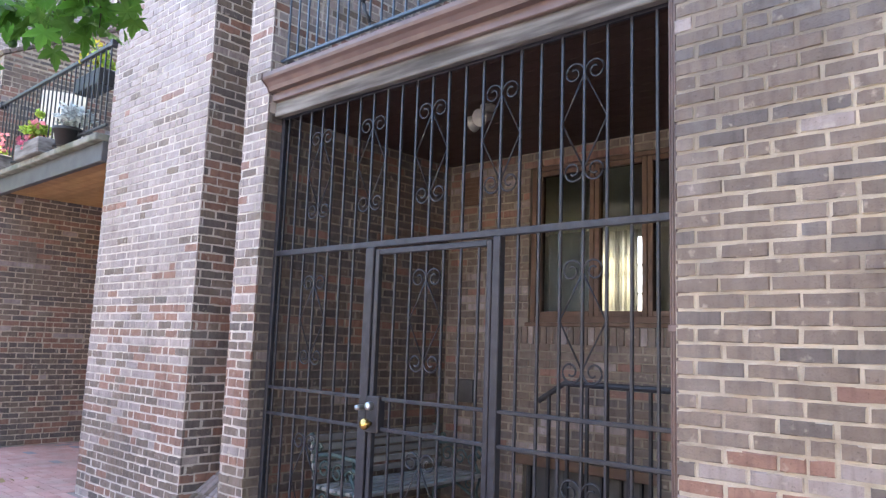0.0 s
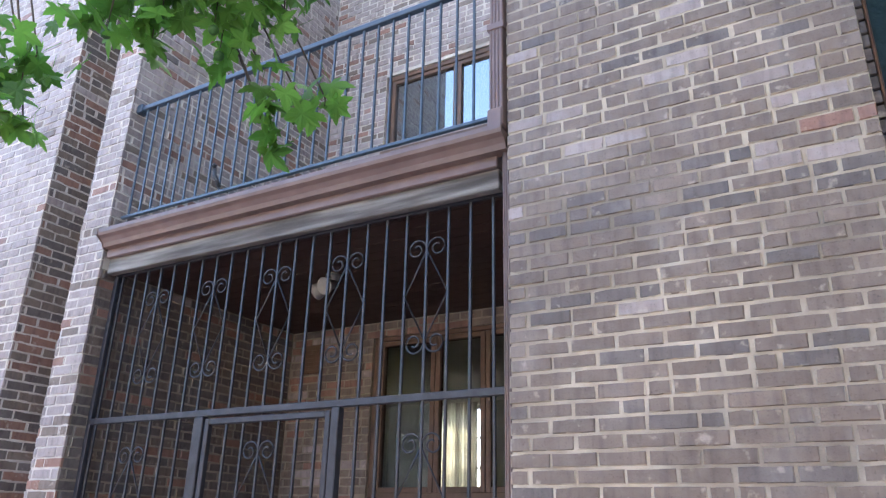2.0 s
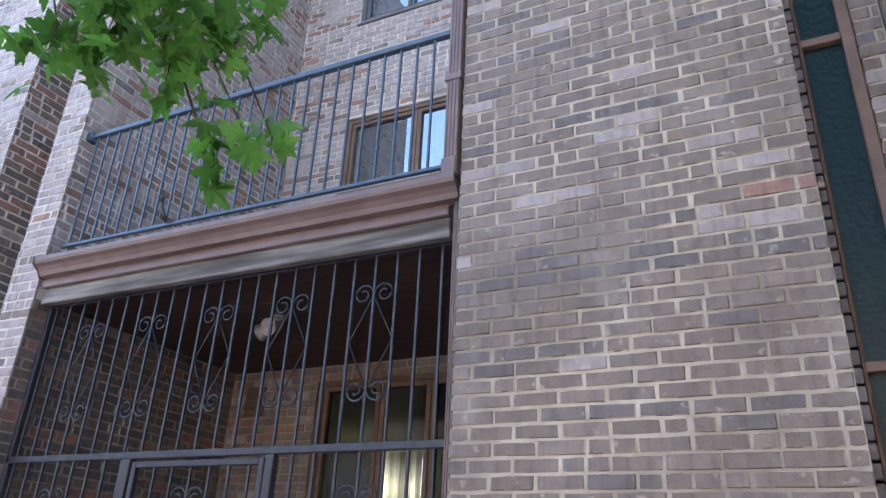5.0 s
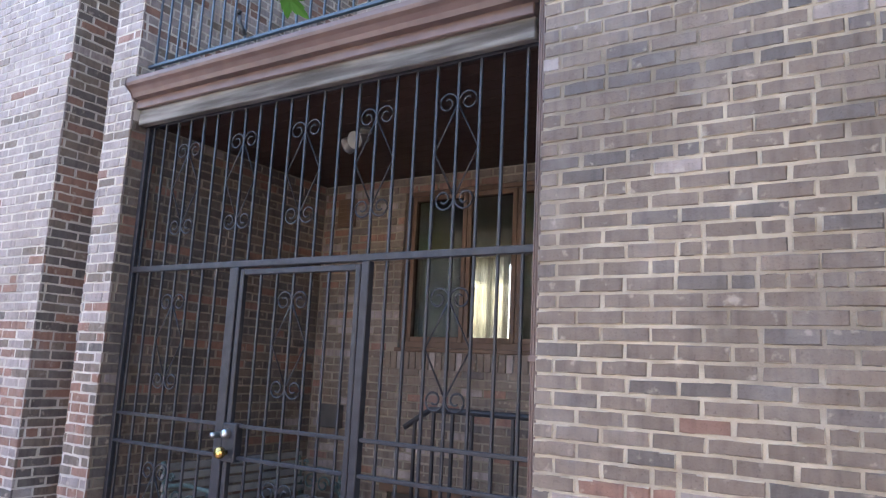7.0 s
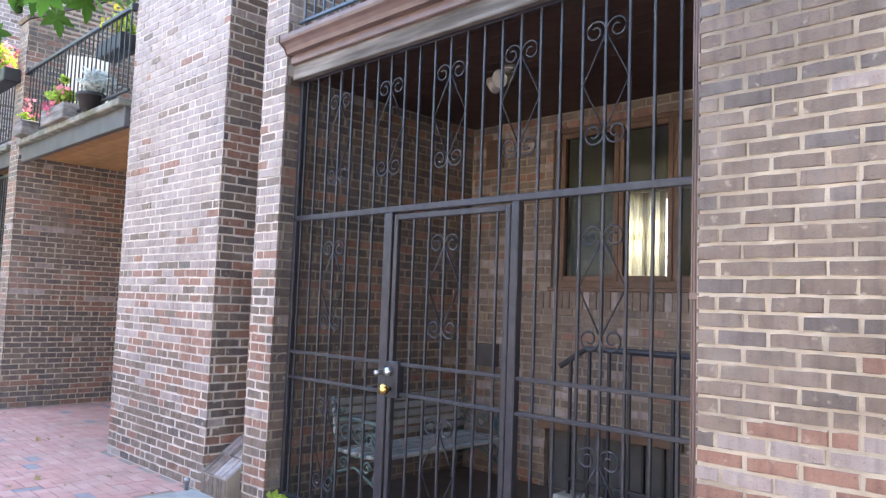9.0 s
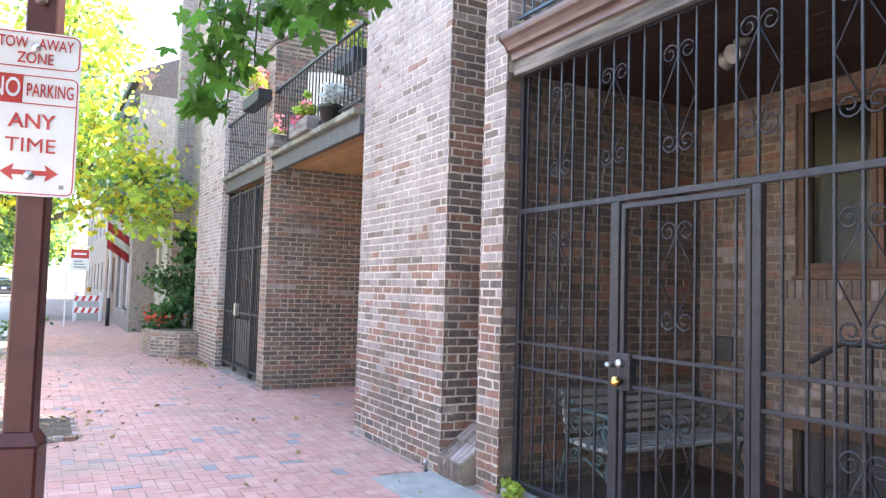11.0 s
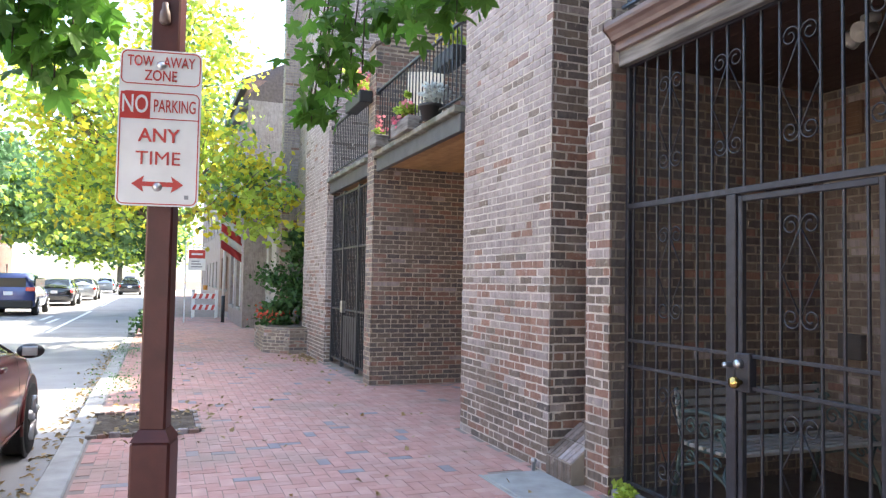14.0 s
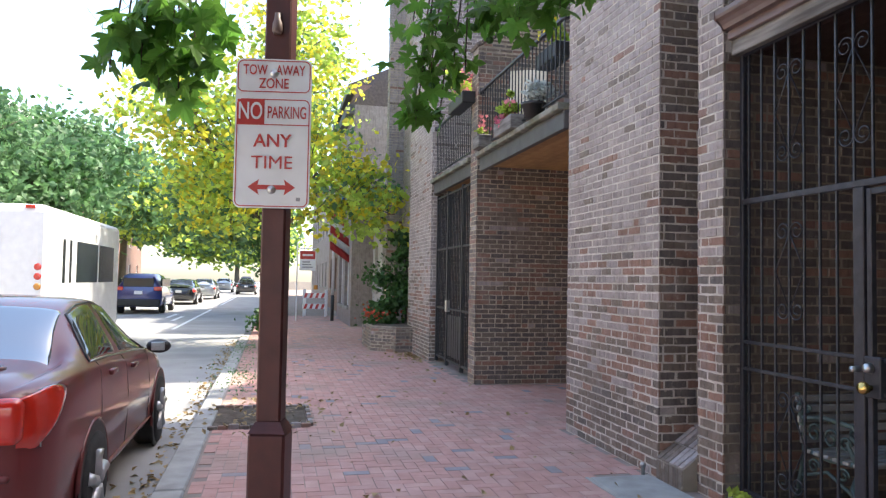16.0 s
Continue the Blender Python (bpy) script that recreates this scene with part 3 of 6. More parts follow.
for k in range(26):
    tube(bm, [(-2.12 + k * 0.037, 5.93 + 0.006 * (k % 3), 1.75), (-2.12 + k * 0.037, 5.93 + 0.006 * (k % 3), 3.1)], 0.026, 8)
tagged(part("net_curtain", bm, SHEER, smooth=True), "sheer cream cloth added for a cream glow in the garden window", "curtain")
tagged(part("roof", boxes((-3.54, 3.72, 2.4, 6.2, 9.5, 9.7)), ROOF), "flat dark roof of the house", "roof", kind="structure")
tagged(part("wall_rear", boxes((-3.54, 5.9, 6.2, 6.4, 3.3, 9.5)), MORTAR), "plain rear wall of the house", "wall", kind="structure")


def window(name, label, x0, x1, z0, z1, y, lights, frame_mat, glass, depth=0.09, fw=0.05, sill=True):
    """A framed window facing the street: outer frame, casements side by side, panes, sill."""
    t = thing(name, label, "window", (0, y, 0), kind="structure")
    fr = boxes((x0, x0 + fw, 0, depth, z0, z1), (x1 - fw, x1, 0, depth, z0, z1), (x0 + fw, x1 - fw, 0, depth, z1 - fw, z1), (x0 + fw, x1 - fw, 0, depth, z0, z0 + fw), bevel=0.004)
    part("window_frame", fr, frame_mat, t)
    for a, b in lights:
        c = 0.042
        cs = boxes((a, a + c, 0.015, depth - 0.01, z0 + fw, z1 - fw), (b - c, b, 0.015, depth - 0.01, z0 + fw, z1 - fw), (a + c, b - c, 0.015, depth - 0.01, z1 - fw - c, z1 - fw), (a + c, b - c, 0.015, depth - 0.01, z0 + fw, z0 + fw + c), bevel=0.004)
        sash = part("casement", cs, frame_mat, t)
        pane = part("pane", boxes((a + c, b - c, 0.045, 0.051, z0 + fw + c, z1 - fw - c)), glass, sash)
        pane.visible_shadow = False
    if sill:
        part("window_sill", boxes((x0 - 0.03, x1 + 0.03, -0.04, depth, z0 - 0.035, z0 - 0.002), bevel=0.006), frame_mat, t)
    return t


window("window_1", "brown wooden porch window with three casements", *PW, 1.965, ((-0.08, 0.47), (0.475, 0.93), (0.935, 1.37)), WOOD_BROWN, GLASS)
window("window_2", "brown framed balcony window reflecting the sky", *U1, 2.2, ((-0.27, 0.50), (0.505, 1.0)), WOOD_BROWN, GLASS_SKY)
window("window_3", "grey framed upper window reflecting the sky", *U2, 2.2, ((-0.25, 0.32), (0.325, 1.0)), GREY_PAINT, GLASS_SKY)
tagged(part("roller_blind", boxes((-0.04, 0.45, 2.10, 2.105, 1.72, 2.42)), CURTAIN), "pale green blind behind the porch window", "blind")
bm = bmesh.new()
for k in range(14):
    tube(bm, [(-0.2 + k * 0.03, 2.36 + 0.008 * (k % 2), 5.0), (-0.2 + k * 0.03, 2.36 + 0.008 * (k % 2), 5.84)], 0.018, 6)
tagged(part("curtain", bm, CREAM, smooth=True), "cream curtain hanging inside the balcony window", "curtain")
bm = bmesh.new()
for k in range(9):
    tube(bm, [(0.62 + k * 0.032, 2.36 + 0.008 * (k % 2), 5.0), (0.62 + k * 0.032, 2.36 + 0.008 * (k % 2), 5.84)], 0.018, 6)
tagged(part("curtain", bm, CREAM, smooth=True), "cream curtain hanging inside the balcony window", "curtain")
# pale blue sheets added close behind the panes, standing in for reflected sky
for U_, lb in ((U1, "pale blue sheet added for sky reflection in the balcony window"), (U2, "pale blue sheet added for sky reflection in the upper window")):
    tagged(part("roller_blind", boxes((U_[0] + 0.06, U_[1] - 0.06, 2.395, 2.40, U_[2] + 0.05, U_[3] - 0.04)), SKY_BACKING), lb, "blind")
for U, nm in ((U1, "wall_upper_room"), (U2, "wall_top_room")):
    tagged(part(nm, boxes((-1.0, 2.1, 3.6, 3.7, U[2] - 0.6, U[3] + 0.4)), PLASTER), "plain inner wall behind the upper window", "wall", kind="structure")
bm = boxes((BW[0], BW[1], 1.99, 2.02, BW[2], BW[3] - 0.05))
bw = thing("window_4", "low basement window with dark boarded panes", "window", kind="structure")
part("pane", bm, GREY_PAINT, bw)
part("window_frame", boxes((BW[0] - 0.06, BW[1] + 0.06, 1.9, 2.0, BW[3] - 0.06, BW[3] + 0.02), bevel=0.004), WOOD_BROWN, bw)
for k in range(7):
    xx = BW[0] + 0.04 + k * 0.165
    part("mullion", boxes((xx, xx + 0.02, 1.96, 1.988, BW[2], BW[3] - 0.06)), IRON_B, bw)

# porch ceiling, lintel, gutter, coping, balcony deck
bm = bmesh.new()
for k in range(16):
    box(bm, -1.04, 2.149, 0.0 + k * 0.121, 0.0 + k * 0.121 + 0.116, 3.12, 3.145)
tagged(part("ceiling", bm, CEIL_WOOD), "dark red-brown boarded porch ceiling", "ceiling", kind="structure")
tagged(part("balcony_deck", boxes((-1.04, 2.14, -0.02, 2.17, 3.15, 3.40)), STONE), "concrete balcony slab over the porch", "balcony", kind="structure")
lint = thing("lintel_board", "weathered grey painted board over the iron screen", "lintel", kind="structure")
part("board", boxes((-1.035, 2.045, -0.085, -0.03, 3.085, 3.225), bevel=0.006), WOOD_OLD, lint)
part("rusty_strip", boxes((-1.03, 2.05, -0.118, -0.03, 3.195, 3.30), bevel=0.006), BROWN_METAL, lint, "rusty brown metal strip")
gut = thing("gutter", "brown painted metal gutter with moulded front", "gutter", kind="structure")
prof = [(-0.10, 3.255), (-0.165, 3.258), (-0.178, 3.285), (-0.20, 3.31), (-0.225, 3.325), (-0.232, 3.345), (-0.232, 3.372), (-0.222, 3.372), (-0.215, 3.35), (-0.10, 3.35)]
part("trough", extrude_profile(prof, -1.01, 2.125, "x"), BROWN_METAL, gut)
part("end_cap", extrude_profile([(-0.10, 3.25), (-0.17, 3.25), (-0.185, 3.285), (-0.238, 3.325), (-0.238, 3.376), (-0.10, 3.376)], -1.016, -1.01, "x"), BROWN_METAL, gut)
cop = thing("coping", "mossy stone coping under the balcony railing", "coping", kind="structure")
x = -1.03
while x < 2.1:
    ln = min(rng.uniform(0.35, 0.55), 2.13 - x)
    part("coping_stone", boxes((x, x + ln - 0.008, -0.10, 0.18, 3.402, 3.462 + rng.uniform(-0.003, 0.003)), bevel=0.008), MOSSY, cop)
    x += ln


def pipe_run(parent, x0, x1, y0, y1, z0, z1):
    n = 4
    pts = []
    for k in range(n):
        a = x0 + (x1 - x0) * k / n
        b = (x1 - x0) / n
        pts += [(a + 0.1 * b, y0), (a + 0.3 * b, y0 - 0.005), (a + 0.7 * b, y0 - 0.005), (a + 0.9 * b, y0)]
    pts += [(x1, y0 + 0.006), (x1, y1), (x0, y1), (x0, y0 + 0.006)]
    part("pipe", extrude_profile(pts, z0, z1, "z"), BROWN_METAL, parent)


sp = thing("downspout", "fluted brown metal downspout beside the brick pier", "downspout", kind="structure")
pipe_run(sp, 2.088, 2.138, -0.13, -0.06, 0.0, 1.56)
pipe_run(sp, 2.086, 2.136, -0.13, -0.06, 1.54, 3.26)
pipe_run(sp, 2.048, 2.128, -0.205, -0.13, 3.47, 4.0)
pipe_run(sp, 2.053, 2.133, -0.205, -0.13, 3.99, 9.4)
part("joint_sleeve", boxes((2.082, 2.141, -0.142, -0.055, 1.535, 1.565), bevel=0.003), BROWN_METAL, sp)
part("joint_sleeve", boxes((2.038, 2.138, -0.216, -0.125, 3.97, 4.01), bevel=0.003), BROWN_METAL, sp)
part("outlet_elbow", boxes((2.04, 2.13, -0.22, -0.10, 3.37, 3.48), bevel=0.01), BROWN_METAL, sp)

# tall narrow stair window and the next brick wing on the other side of the pier
tw = thing("window_5", "tall narrow stair window with dark pebbled glass", "window", kind="structure")
part("window_frame", boxes((3.756, 3.768, -0.12, -0.02, 0.3, 9.4), (3.925, 3.975, -0.13, -0.02, 0.3, 9.4), bevel=0.006), WOOD_BROWN, tw)
for za, zb in ((0.3, 0.8), (0.8, 2.26), (2.26, 3.735), (3.735, 5.2), (5.2, 6.7), (6.7, 9.4)):
    part("pane", boxes((3.762, 3.925, -0.085, -0.075, za + 0.02, zb - 0.02)), GLASS_PEBBLE, tw)
    part("glazing_bar", boxes((3.762, 3.925, -0.12, -0.04, zb - 0.02, zb + 0.02), bevel=0.004), WOOD_BROWN, tw)
# recessed jamb bricks; their dark tone stands for shadow in the reveal
for k in range(134):
    ob = part("brick", boxes((3.722, 3.755, -0.10, -0.02, 0.31 + k * COURSE, 0.31 + (k + 1) * COURSE - 0.010), bevel=0.004), BRICKS_ONE[2], tw)
tagged(part("wall_stair_back", boxes((3.72, 5.9, 0.0, 0.2, -0.3, 9.5)), MORTAR), "dark wall behind the stair window", "wall", kind="structure")
w = wall("wall_far_jamb", "brick jamb beside the tall stair window", 3.983, 4.09, -0.112, 0.0, -0.3, 9.5)
lay_bricks(w, (0, -0.12, 0), (1, 0, 0), (0, -1, 0), 3.975, 4.085, 0.0, 9.5, tones=tone_near, seed=14)
w = wall("wall_far_wing", "projecting brick wing beyond the stair window", 4.098, 5.9, -0.752, 0.0, -0.3, 9.5)
lay_bricks(w, (4.09, 0, 0), (0, 1, 0), (-1, 0, 0), -0.76, -0.12, 0.0, 9.5, tones=tone_near, cut=0.012, seed=15)
lay_bricks(w, (0, -0.76, 0), (1, 0, 0), (0, -1, 0), 4.09, 5.9, 0.0, 9.5, tones=tone_near, seed=16)
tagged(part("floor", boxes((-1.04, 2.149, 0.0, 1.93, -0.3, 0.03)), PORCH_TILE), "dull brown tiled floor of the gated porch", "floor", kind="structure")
tagged(part("door_sill", boxes((-1.04, 2.14, -0.12, 0.0, -0.2, 0.05), bevel=0.01), STONE), "worn stone sill under the iron gate", "sill", kind="structure")

# ---- neighbour house: recess with balcony, second gate ----
w = wall("wall_recess_side", "brick side wall of the open passage with sloping top", -7.13, -6.778, -0.312, 2.4, -0.3, 4.85, face="x")
lay_bricks(w, (-6.77, 0, 0), (0, 1, 0), (1, 0, 0), -0.32, 2.4, 0.0, 4.85, tones=tone_side, cut=0.012, seed=21)
lay_bricks(w, (0, -0.32, 0), (1, 0, 0), (0, -1, 0), -7.13, -6.77, 0.0, 4.85, tones=tone_side, seed=22)
bm = extrude_profile([(-0.312, 4.85), (-0.312, 4.93), (1.9, 6.2), (2.4, 6.2), (2.4, 4.85)], -7.12, -6.78, "x")
gable = tagged(part("wall_recess_gable", bm, MORTAR), "sloping brick gable above the passage wall", "wall", kind="structure")
for k in range(19):
    zz = 4.85 + k * COURSE
    ya = -0.32 + max(0, (zz + 0.06 - 4.93) / 0.574)
    if ya < 1.6:
        lay_bricks(gable, (-6.77, 0, 0), (0, 1, 0), (1, 0, 0), ya, 2.4, zz, zz + COURSE - 0.002, tones=tone_side, seed=40 + k)
ang_c = math.atan2(1.27, 2.212)
gc = thing("gable_coping", "row of dark brick headers along the sloping gable top", "coping", kind="structure")
for k in range(26):
    ob = part("coping_brick", boxes((-0.19, 0.19, 0, 0.09, 0, 0.055), bevel=0.006), BRICKS_ONE[rng.choice((0, 2, 2))], gc)
    ob.matrix_basis = Matrix.Translation((-6.95, -0.33 + k * 0.098 * math.cos(ang_c), 4.93 + k * 0.098 * math.sin(ang_c))) @ Matrix.Rotation(ang_c, 4, "X")
# mostly hidden by the wing; its bare top is raised to shade the car
w = wall("wall_recess_back", "brick back wall of the open passage", -6.77, -3.54, 2.4, 2.6, -0.3, 11.0)
lay_bricks(w, (0, 2.392, 0), (1, 0, 0), (0, -1, 0), -6.77, -3.54, 0, 7.5, tones=tone_side, seed=23)


def balcony(label, x0, x1, y, z):
    t = thing("balcony", label, "balcony", kind="structure")
    part("edge_beam", boxes((x0, x1, y + 0.02, y + 0.09, z, z + 0.2), bevel=0.008), GREY_PAINT, t, "dull grey painted edge beam")
    part("edge_cap", boxes((x0, x1, y - 0.05, y + 0.2, z + 0.2, z + 0.27), bevel=0.01), MOSSY, t, "mossy stone edge")
    part("deck", boxes((x0, x1, y + 0.2, 2.4, z + 0.1, z + 0.25)), STONE, t)
    for k in range(20):
        part("soffit_board", boxes((x0 + 0.02, x1 - 0.02, y + 0.1 + k * 0.124, y + 0.1 + k * 0.124 + 0.118, z + 0.075, z + 0.1)), WOOD_SOFFIT, t)
    return t


balcony("neighbour balcony with grey beam and warm wooden soffit", -6.70, -3.545, -0.32, 3.07)


def railing(label, x0, x1, y, z0, z1, step, mat, top_r=0.022, bar=0.007):
    t = thing("balcony_railing", label, "railing", (0, y, 0))
    part("top_rail", boxes((x0, x1, -top_r, top_r, z1 - 0.02, z1 + 0.02), bevel=0.008, segments=2), mat, t)
    part("bottom_rail", boxes((x0, x1, -0.014, 0.014, z0 - 0.012, z0 + 0.012), bevel=0.004), mat, t)
    n = int((x1 - x0) / step)
    me = mesh_of(boxes((-bar, bar, -bar, bar, z0, z1 - 0.02), bevel=0.002), "baluster")
    me.materials.append(mat)
    for k in range(n):
        ob = new("baluster", me)
        ob.parent = t
        ob.location = (x0 + (k + 0.6) * (x1 - x0) / n, 0, 0)
    for a in (x0, x1):
        part("end_bracket", boxes((a - 0.03, a + 0.03, -0.035, 0.035, z1 - 0.04, z1 + 0.035), bevel=0.006), mat, t)
    return t


railing("blue-black iron balcony railing with plain balusters", -1.02, 2.04, -0.06, 3.525, 4.44, 0.112, BLUE_IRON)
railing("dark iron railing of the neighbour balcony", -6.75, -3.56, -0.27, 3.44, 4.26, 0.12, IRON_B)
railing("black iron railing above the second gate", -9.75, -7.15, -0.27, 3.46, 4.3, 0.12, IRON_B)
balcony("dark balcony edge above the second iron gate", -9.8, -7.13, -0.32, 3.08)

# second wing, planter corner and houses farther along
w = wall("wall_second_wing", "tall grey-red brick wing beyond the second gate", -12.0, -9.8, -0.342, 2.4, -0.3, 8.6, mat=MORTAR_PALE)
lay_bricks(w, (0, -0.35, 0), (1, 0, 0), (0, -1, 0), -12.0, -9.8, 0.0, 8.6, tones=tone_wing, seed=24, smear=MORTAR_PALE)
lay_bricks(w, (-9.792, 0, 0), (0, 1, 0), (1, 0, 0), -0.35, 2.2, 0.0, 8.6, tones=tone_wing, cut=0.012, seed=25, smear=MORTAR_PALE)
w = wall("wall_gate_back", "brick wall behind the second gate", -9.8, -7.13, 2.2, 2.4, -0.3, 7.5)
lay_bricks(w, (0, 2.192, 0), (1, 0, 0), (0, -1, 0), -9.8, -7.13, 0, 7.5, tones=tone_side, seed=26)
w = wall("wall_third_house", "brick front of the third house behind the planter", -14.9, -12.0, -0.002, 2.4, -0.3, 10.0)
lay_bricks(w, (0, -0.01, 0), (1, 0, 0), (0, -1, 0), -14.9, -12.0, 0.0, 10.0, tones=tone_wing, seed=27)
w = wall("wall_third_wing", "brick pilaster beyond the planter", -15.2, -14.9, -0.392, 2.4, -0.3, 10.0)
lay_bricks(w, (0, -0.40, 0), (1, 0, 0), (0, -1, 0), -15.2, -14.9, 0.0, 10.0, tones=tone_wing, seed=28)
lay_bricks(w, (-14.892, 0, 0), (0, 1, 0), (1, 0, 0), -0.40, 0.0, 0.0, 10.0, tones=tone_wing, cut=0.012, seed=29)
bm = extrude_profile([(-0.55, 8.5), (-0.55, 8.65), (2.4, 10.4), (2.4, 10.2)], -12.15, -9.7, "x")
tagged(part("roof", bm, ROOF), "dark sloping roof on the second wing", "roof", kind="structure")


def far_house(x0, x1, y, h, mat, label, wx, rows, win=(0.9, 1.5), facing=1, roof_h=1.5):
    t = thing("house", label, "house", (0, 0, 0))
    dy = 6.0 * facing
    holes = [(a, a + win[0], z, z + win[1]) for a in wx for z in rows]
    bm = bmesh.new()
    cuts = sorted({x0, x1, *[v for hh in holes for v in hh[:2]]})
    for a, b in zip(cuts, cuts[1:]):
        zs = sorted([hh[2:] for hh in holes if hh[0] < (a + b) / 2 < hh[1]])
        z = -0.2
        for c, d in zs + [(h, h)]:
            box(bm, a, b, y, y + 0.3 * facing, z, c)
            z = d
    box(bm, x0, x1, y + 0.3 * facing, y + dy, -0.2, h)
    part("wall", bm, mat, t)
    for a, b, c, d in holes:
        wd = part("window", boxes((a, b, y + 0.1 * facing, y + 0.14 * facing, c, c + 0.06), (a, b, y + 0.1 * facing, y + 0.14 * facing, d - 0.06, d), (a, a + 0.06, y + 0.1 * facing, y + 0.14 * facing, c, d), (b - 0.06, b, y + 0.1 * facing, y + 0.14 * facing, c, d), (a, b, y + 0.1 * facing, y + 0.14 * facing, (c + d) / 2 - 0.03, (c + d) / 2 + 0.03)), WHITE, t)
        part("pane", boxes((a + 0.06, b - 0.06, y + 0.17 * facing, y + 0.2 * facing, c + 0.06, d - 0.06)), GLASS_DARK, wd)
        part("sill", boxes((a - 0.08, b + 0.08, y - 0.06 * facing, y + 0.1 * facing, c - 0.1, c), bevel=0.01), STONE, wd)
    part("cornice", boxes((x0, x1, y - 0.25 * facing, y, h - 0.3, h), bevel=0.015), WHITE if mat is CREAM_WALL else GREY_PAINT, t)
    bm = extrude_profile([(y - 0.2 * facing, h), (y + dy / 2, h + roof_h), (y + dy, h)], x0, x1, "x")
    part("roof", bm, ROOF, t)
    return t


far_house(-17.0, -15.2, -0.45, 3.1, STUCCO, "narrow low grey stucco entrance beyond the pilaster", (-16.6,), (1.2,), (0.6, 1.2), roof_h=0.6)
far_house(-24.5, -19.5, -0.8, 7.0, BRICKS_ONE[3], "mauve brick house with a steep roof and grey fascia", (-23.8, -21.6), (0.6, 4.0), (1.4, 2.0), roof_h=2.8)
far_house(-19.5, -17.0, 0.1, 4.2, STUCCO, "grey stucco link between two houses", (-18.7,), (0.8,), (1.0, 1.8), roof_h=0.8)
far_house(-36, -24.5, -0.3, 9.0, BRICKS_ONE[1], "red brick row house farther along the street", (-34.8, -32, -29, -26.4), (1.0, 4.2, 6.6))
far_house(-60, -36, 0.0, 8.0, BRICKS_ONE[3], "pale brick row houses far along the street", tuple(-58 + 3 * k for k in range(7)), (1.0, 4.2))
far_house(-30, -20, -17, 8.5, BRICKS_ONE[1], "red brick house across the street", (-28.5, -25.5, -22.5), (1.0, 4.2), facing=-1)
far_house(-48, -30, -17, 10.5, CREAM_WALL, "cream house across the street with pale cornice", (-46, -42, -38, -34), (1.0, 4.2, 7.2), facing=-1)
far_house(-80, -48, -17, 9, BRICKS_ONE[1], "red brick houses far across the street", tuple(-78 + 4 * k for k in range(7)), (1.0, 4.2), facing=-1)
far_house(-20, -6, -17, 8, BRICKS_ONE[0], "brown brick house across the street", (-18, -15, -12, -9), (1.0, 4.4), facing=-1)
far_house(-6, 10, -17, 7, CREAM_WALL, "cream plaster house opposite the gate", (-4, 0, 4, 7.5), (1.0, 4.2), facing=-1)
far_house(10, 30, -17, 9, BRICKS_ONE[1], "red brick house opposite", (12, 16, 20, 25), (1.0, 4.2), facing=-1)
far_house(5.9, 20, 0.0, 9.5, BRICKS_ONE[0], "brown brick house beyond the stair window", (8, 12, 16), (1.0, 4.4))

# ---- iron screen and gate ----
def spiral(cx, cz, side, up, r0=0.062, r1=0.018, turns=1.35, n=18):
    """A scroll in the x-z plane that starts at the middle bar and curls outwards."""
    pts = []
    for k in range(n + 1):
        f = k / n
        a = (math.pi if side > 0 else 0) + (-1 if side > 0 else 1) * (1 if up else -1) * f * turns * 2 * math.pi
        r = r0 + (r1 - r0) * f
        pts.append((cx + r * math.cos(a), 0, cz + r * math.sin(a)))
    return pts


def scroll_part(parent, xc, z0, z1, mat, half=0.132, rad=0.0055):
    bm = bmesh.new()
    zm = (z0 + z1) / 2
    for s in (-1, 1):
        tube(bm, spiral(xc + s * 0.064, z1 - 0.066, s, True), rad, 5)
        tube(bm, spiral(xc + s * 0.064, z0 + 0.066, s, False), rad, 5)
        tube(bm, [(xc + s * 0.006, 0, z1 - 0.085), (xc + s * half, 0, zm), (xc + s * 0.006, 0, z0 + 0.085)], rad, 5)
    return part("scroll", bm, mat, parent, smooth=True)


BARS = [-0.955 + k * 0.1331 for k in range(23)]


def bars_between(parent, xs, z0, z1, mat, h=0.0075):
    me = mesh_of(boxes((-h, h, -h, h, z0, z1), bevel=0.002), "bar")
    me.materials.append(mat)
    for xx in xs:
        ob = new("bar", me)
        ob.parent = parent
        ob.location = (xx, 0, 0)


screen = thing("iron_screen", "black wrought iron screen with scrollwork above and beside the gate", "iron screen")
part("transom", boxes((-1.035, 2.085, -0.018, 0.018, 2.045, 2.085), bevel=0.004), IRON, screen)
part("top_rail", boxes((-1.035, 2.085, -0.012, 0.012, 3.08, 3.1), bevel=0.003), IRON, screen)
part("post", boxes((-1.035, -1.0, -0.018, 0.018, 0.05, 3.09), bevel=0.004), IRON, screen)
part("post", boxes((-0.004, 0.062, -0.025, 0.025, 0.04, 2.045), bevel=0.005), IRON, screen)
part("post", boxes((1.02, 1.072, -0.025, 0.025, 0.04, 2.045), bevel=0.005), IRON, screen)
part("post", boxes((2.052, 2.085, -0.018, 0.018, 0.05, 3.09), bevel=0.004), IRON, screen)
bars_between(screen, BARS[:-1] + [1.972], 2.085, 3.085, IRON)
bars_between(screen, [b for b in BARS if -1.0 < b < -0.02] + [b for b in BARS if 1.1 < b < 2.0], 0.11, 2.045, IRON)
for a, b in ((-1.0, -0.004), (1.072, 2.052)):
    for z in (1.105, 0.925, 0.1):
        part("crossbar", boxes((a, b, -0.016, 0.010, z - 0.011, z + 0.011), bevel=0.003), IRON, screen)
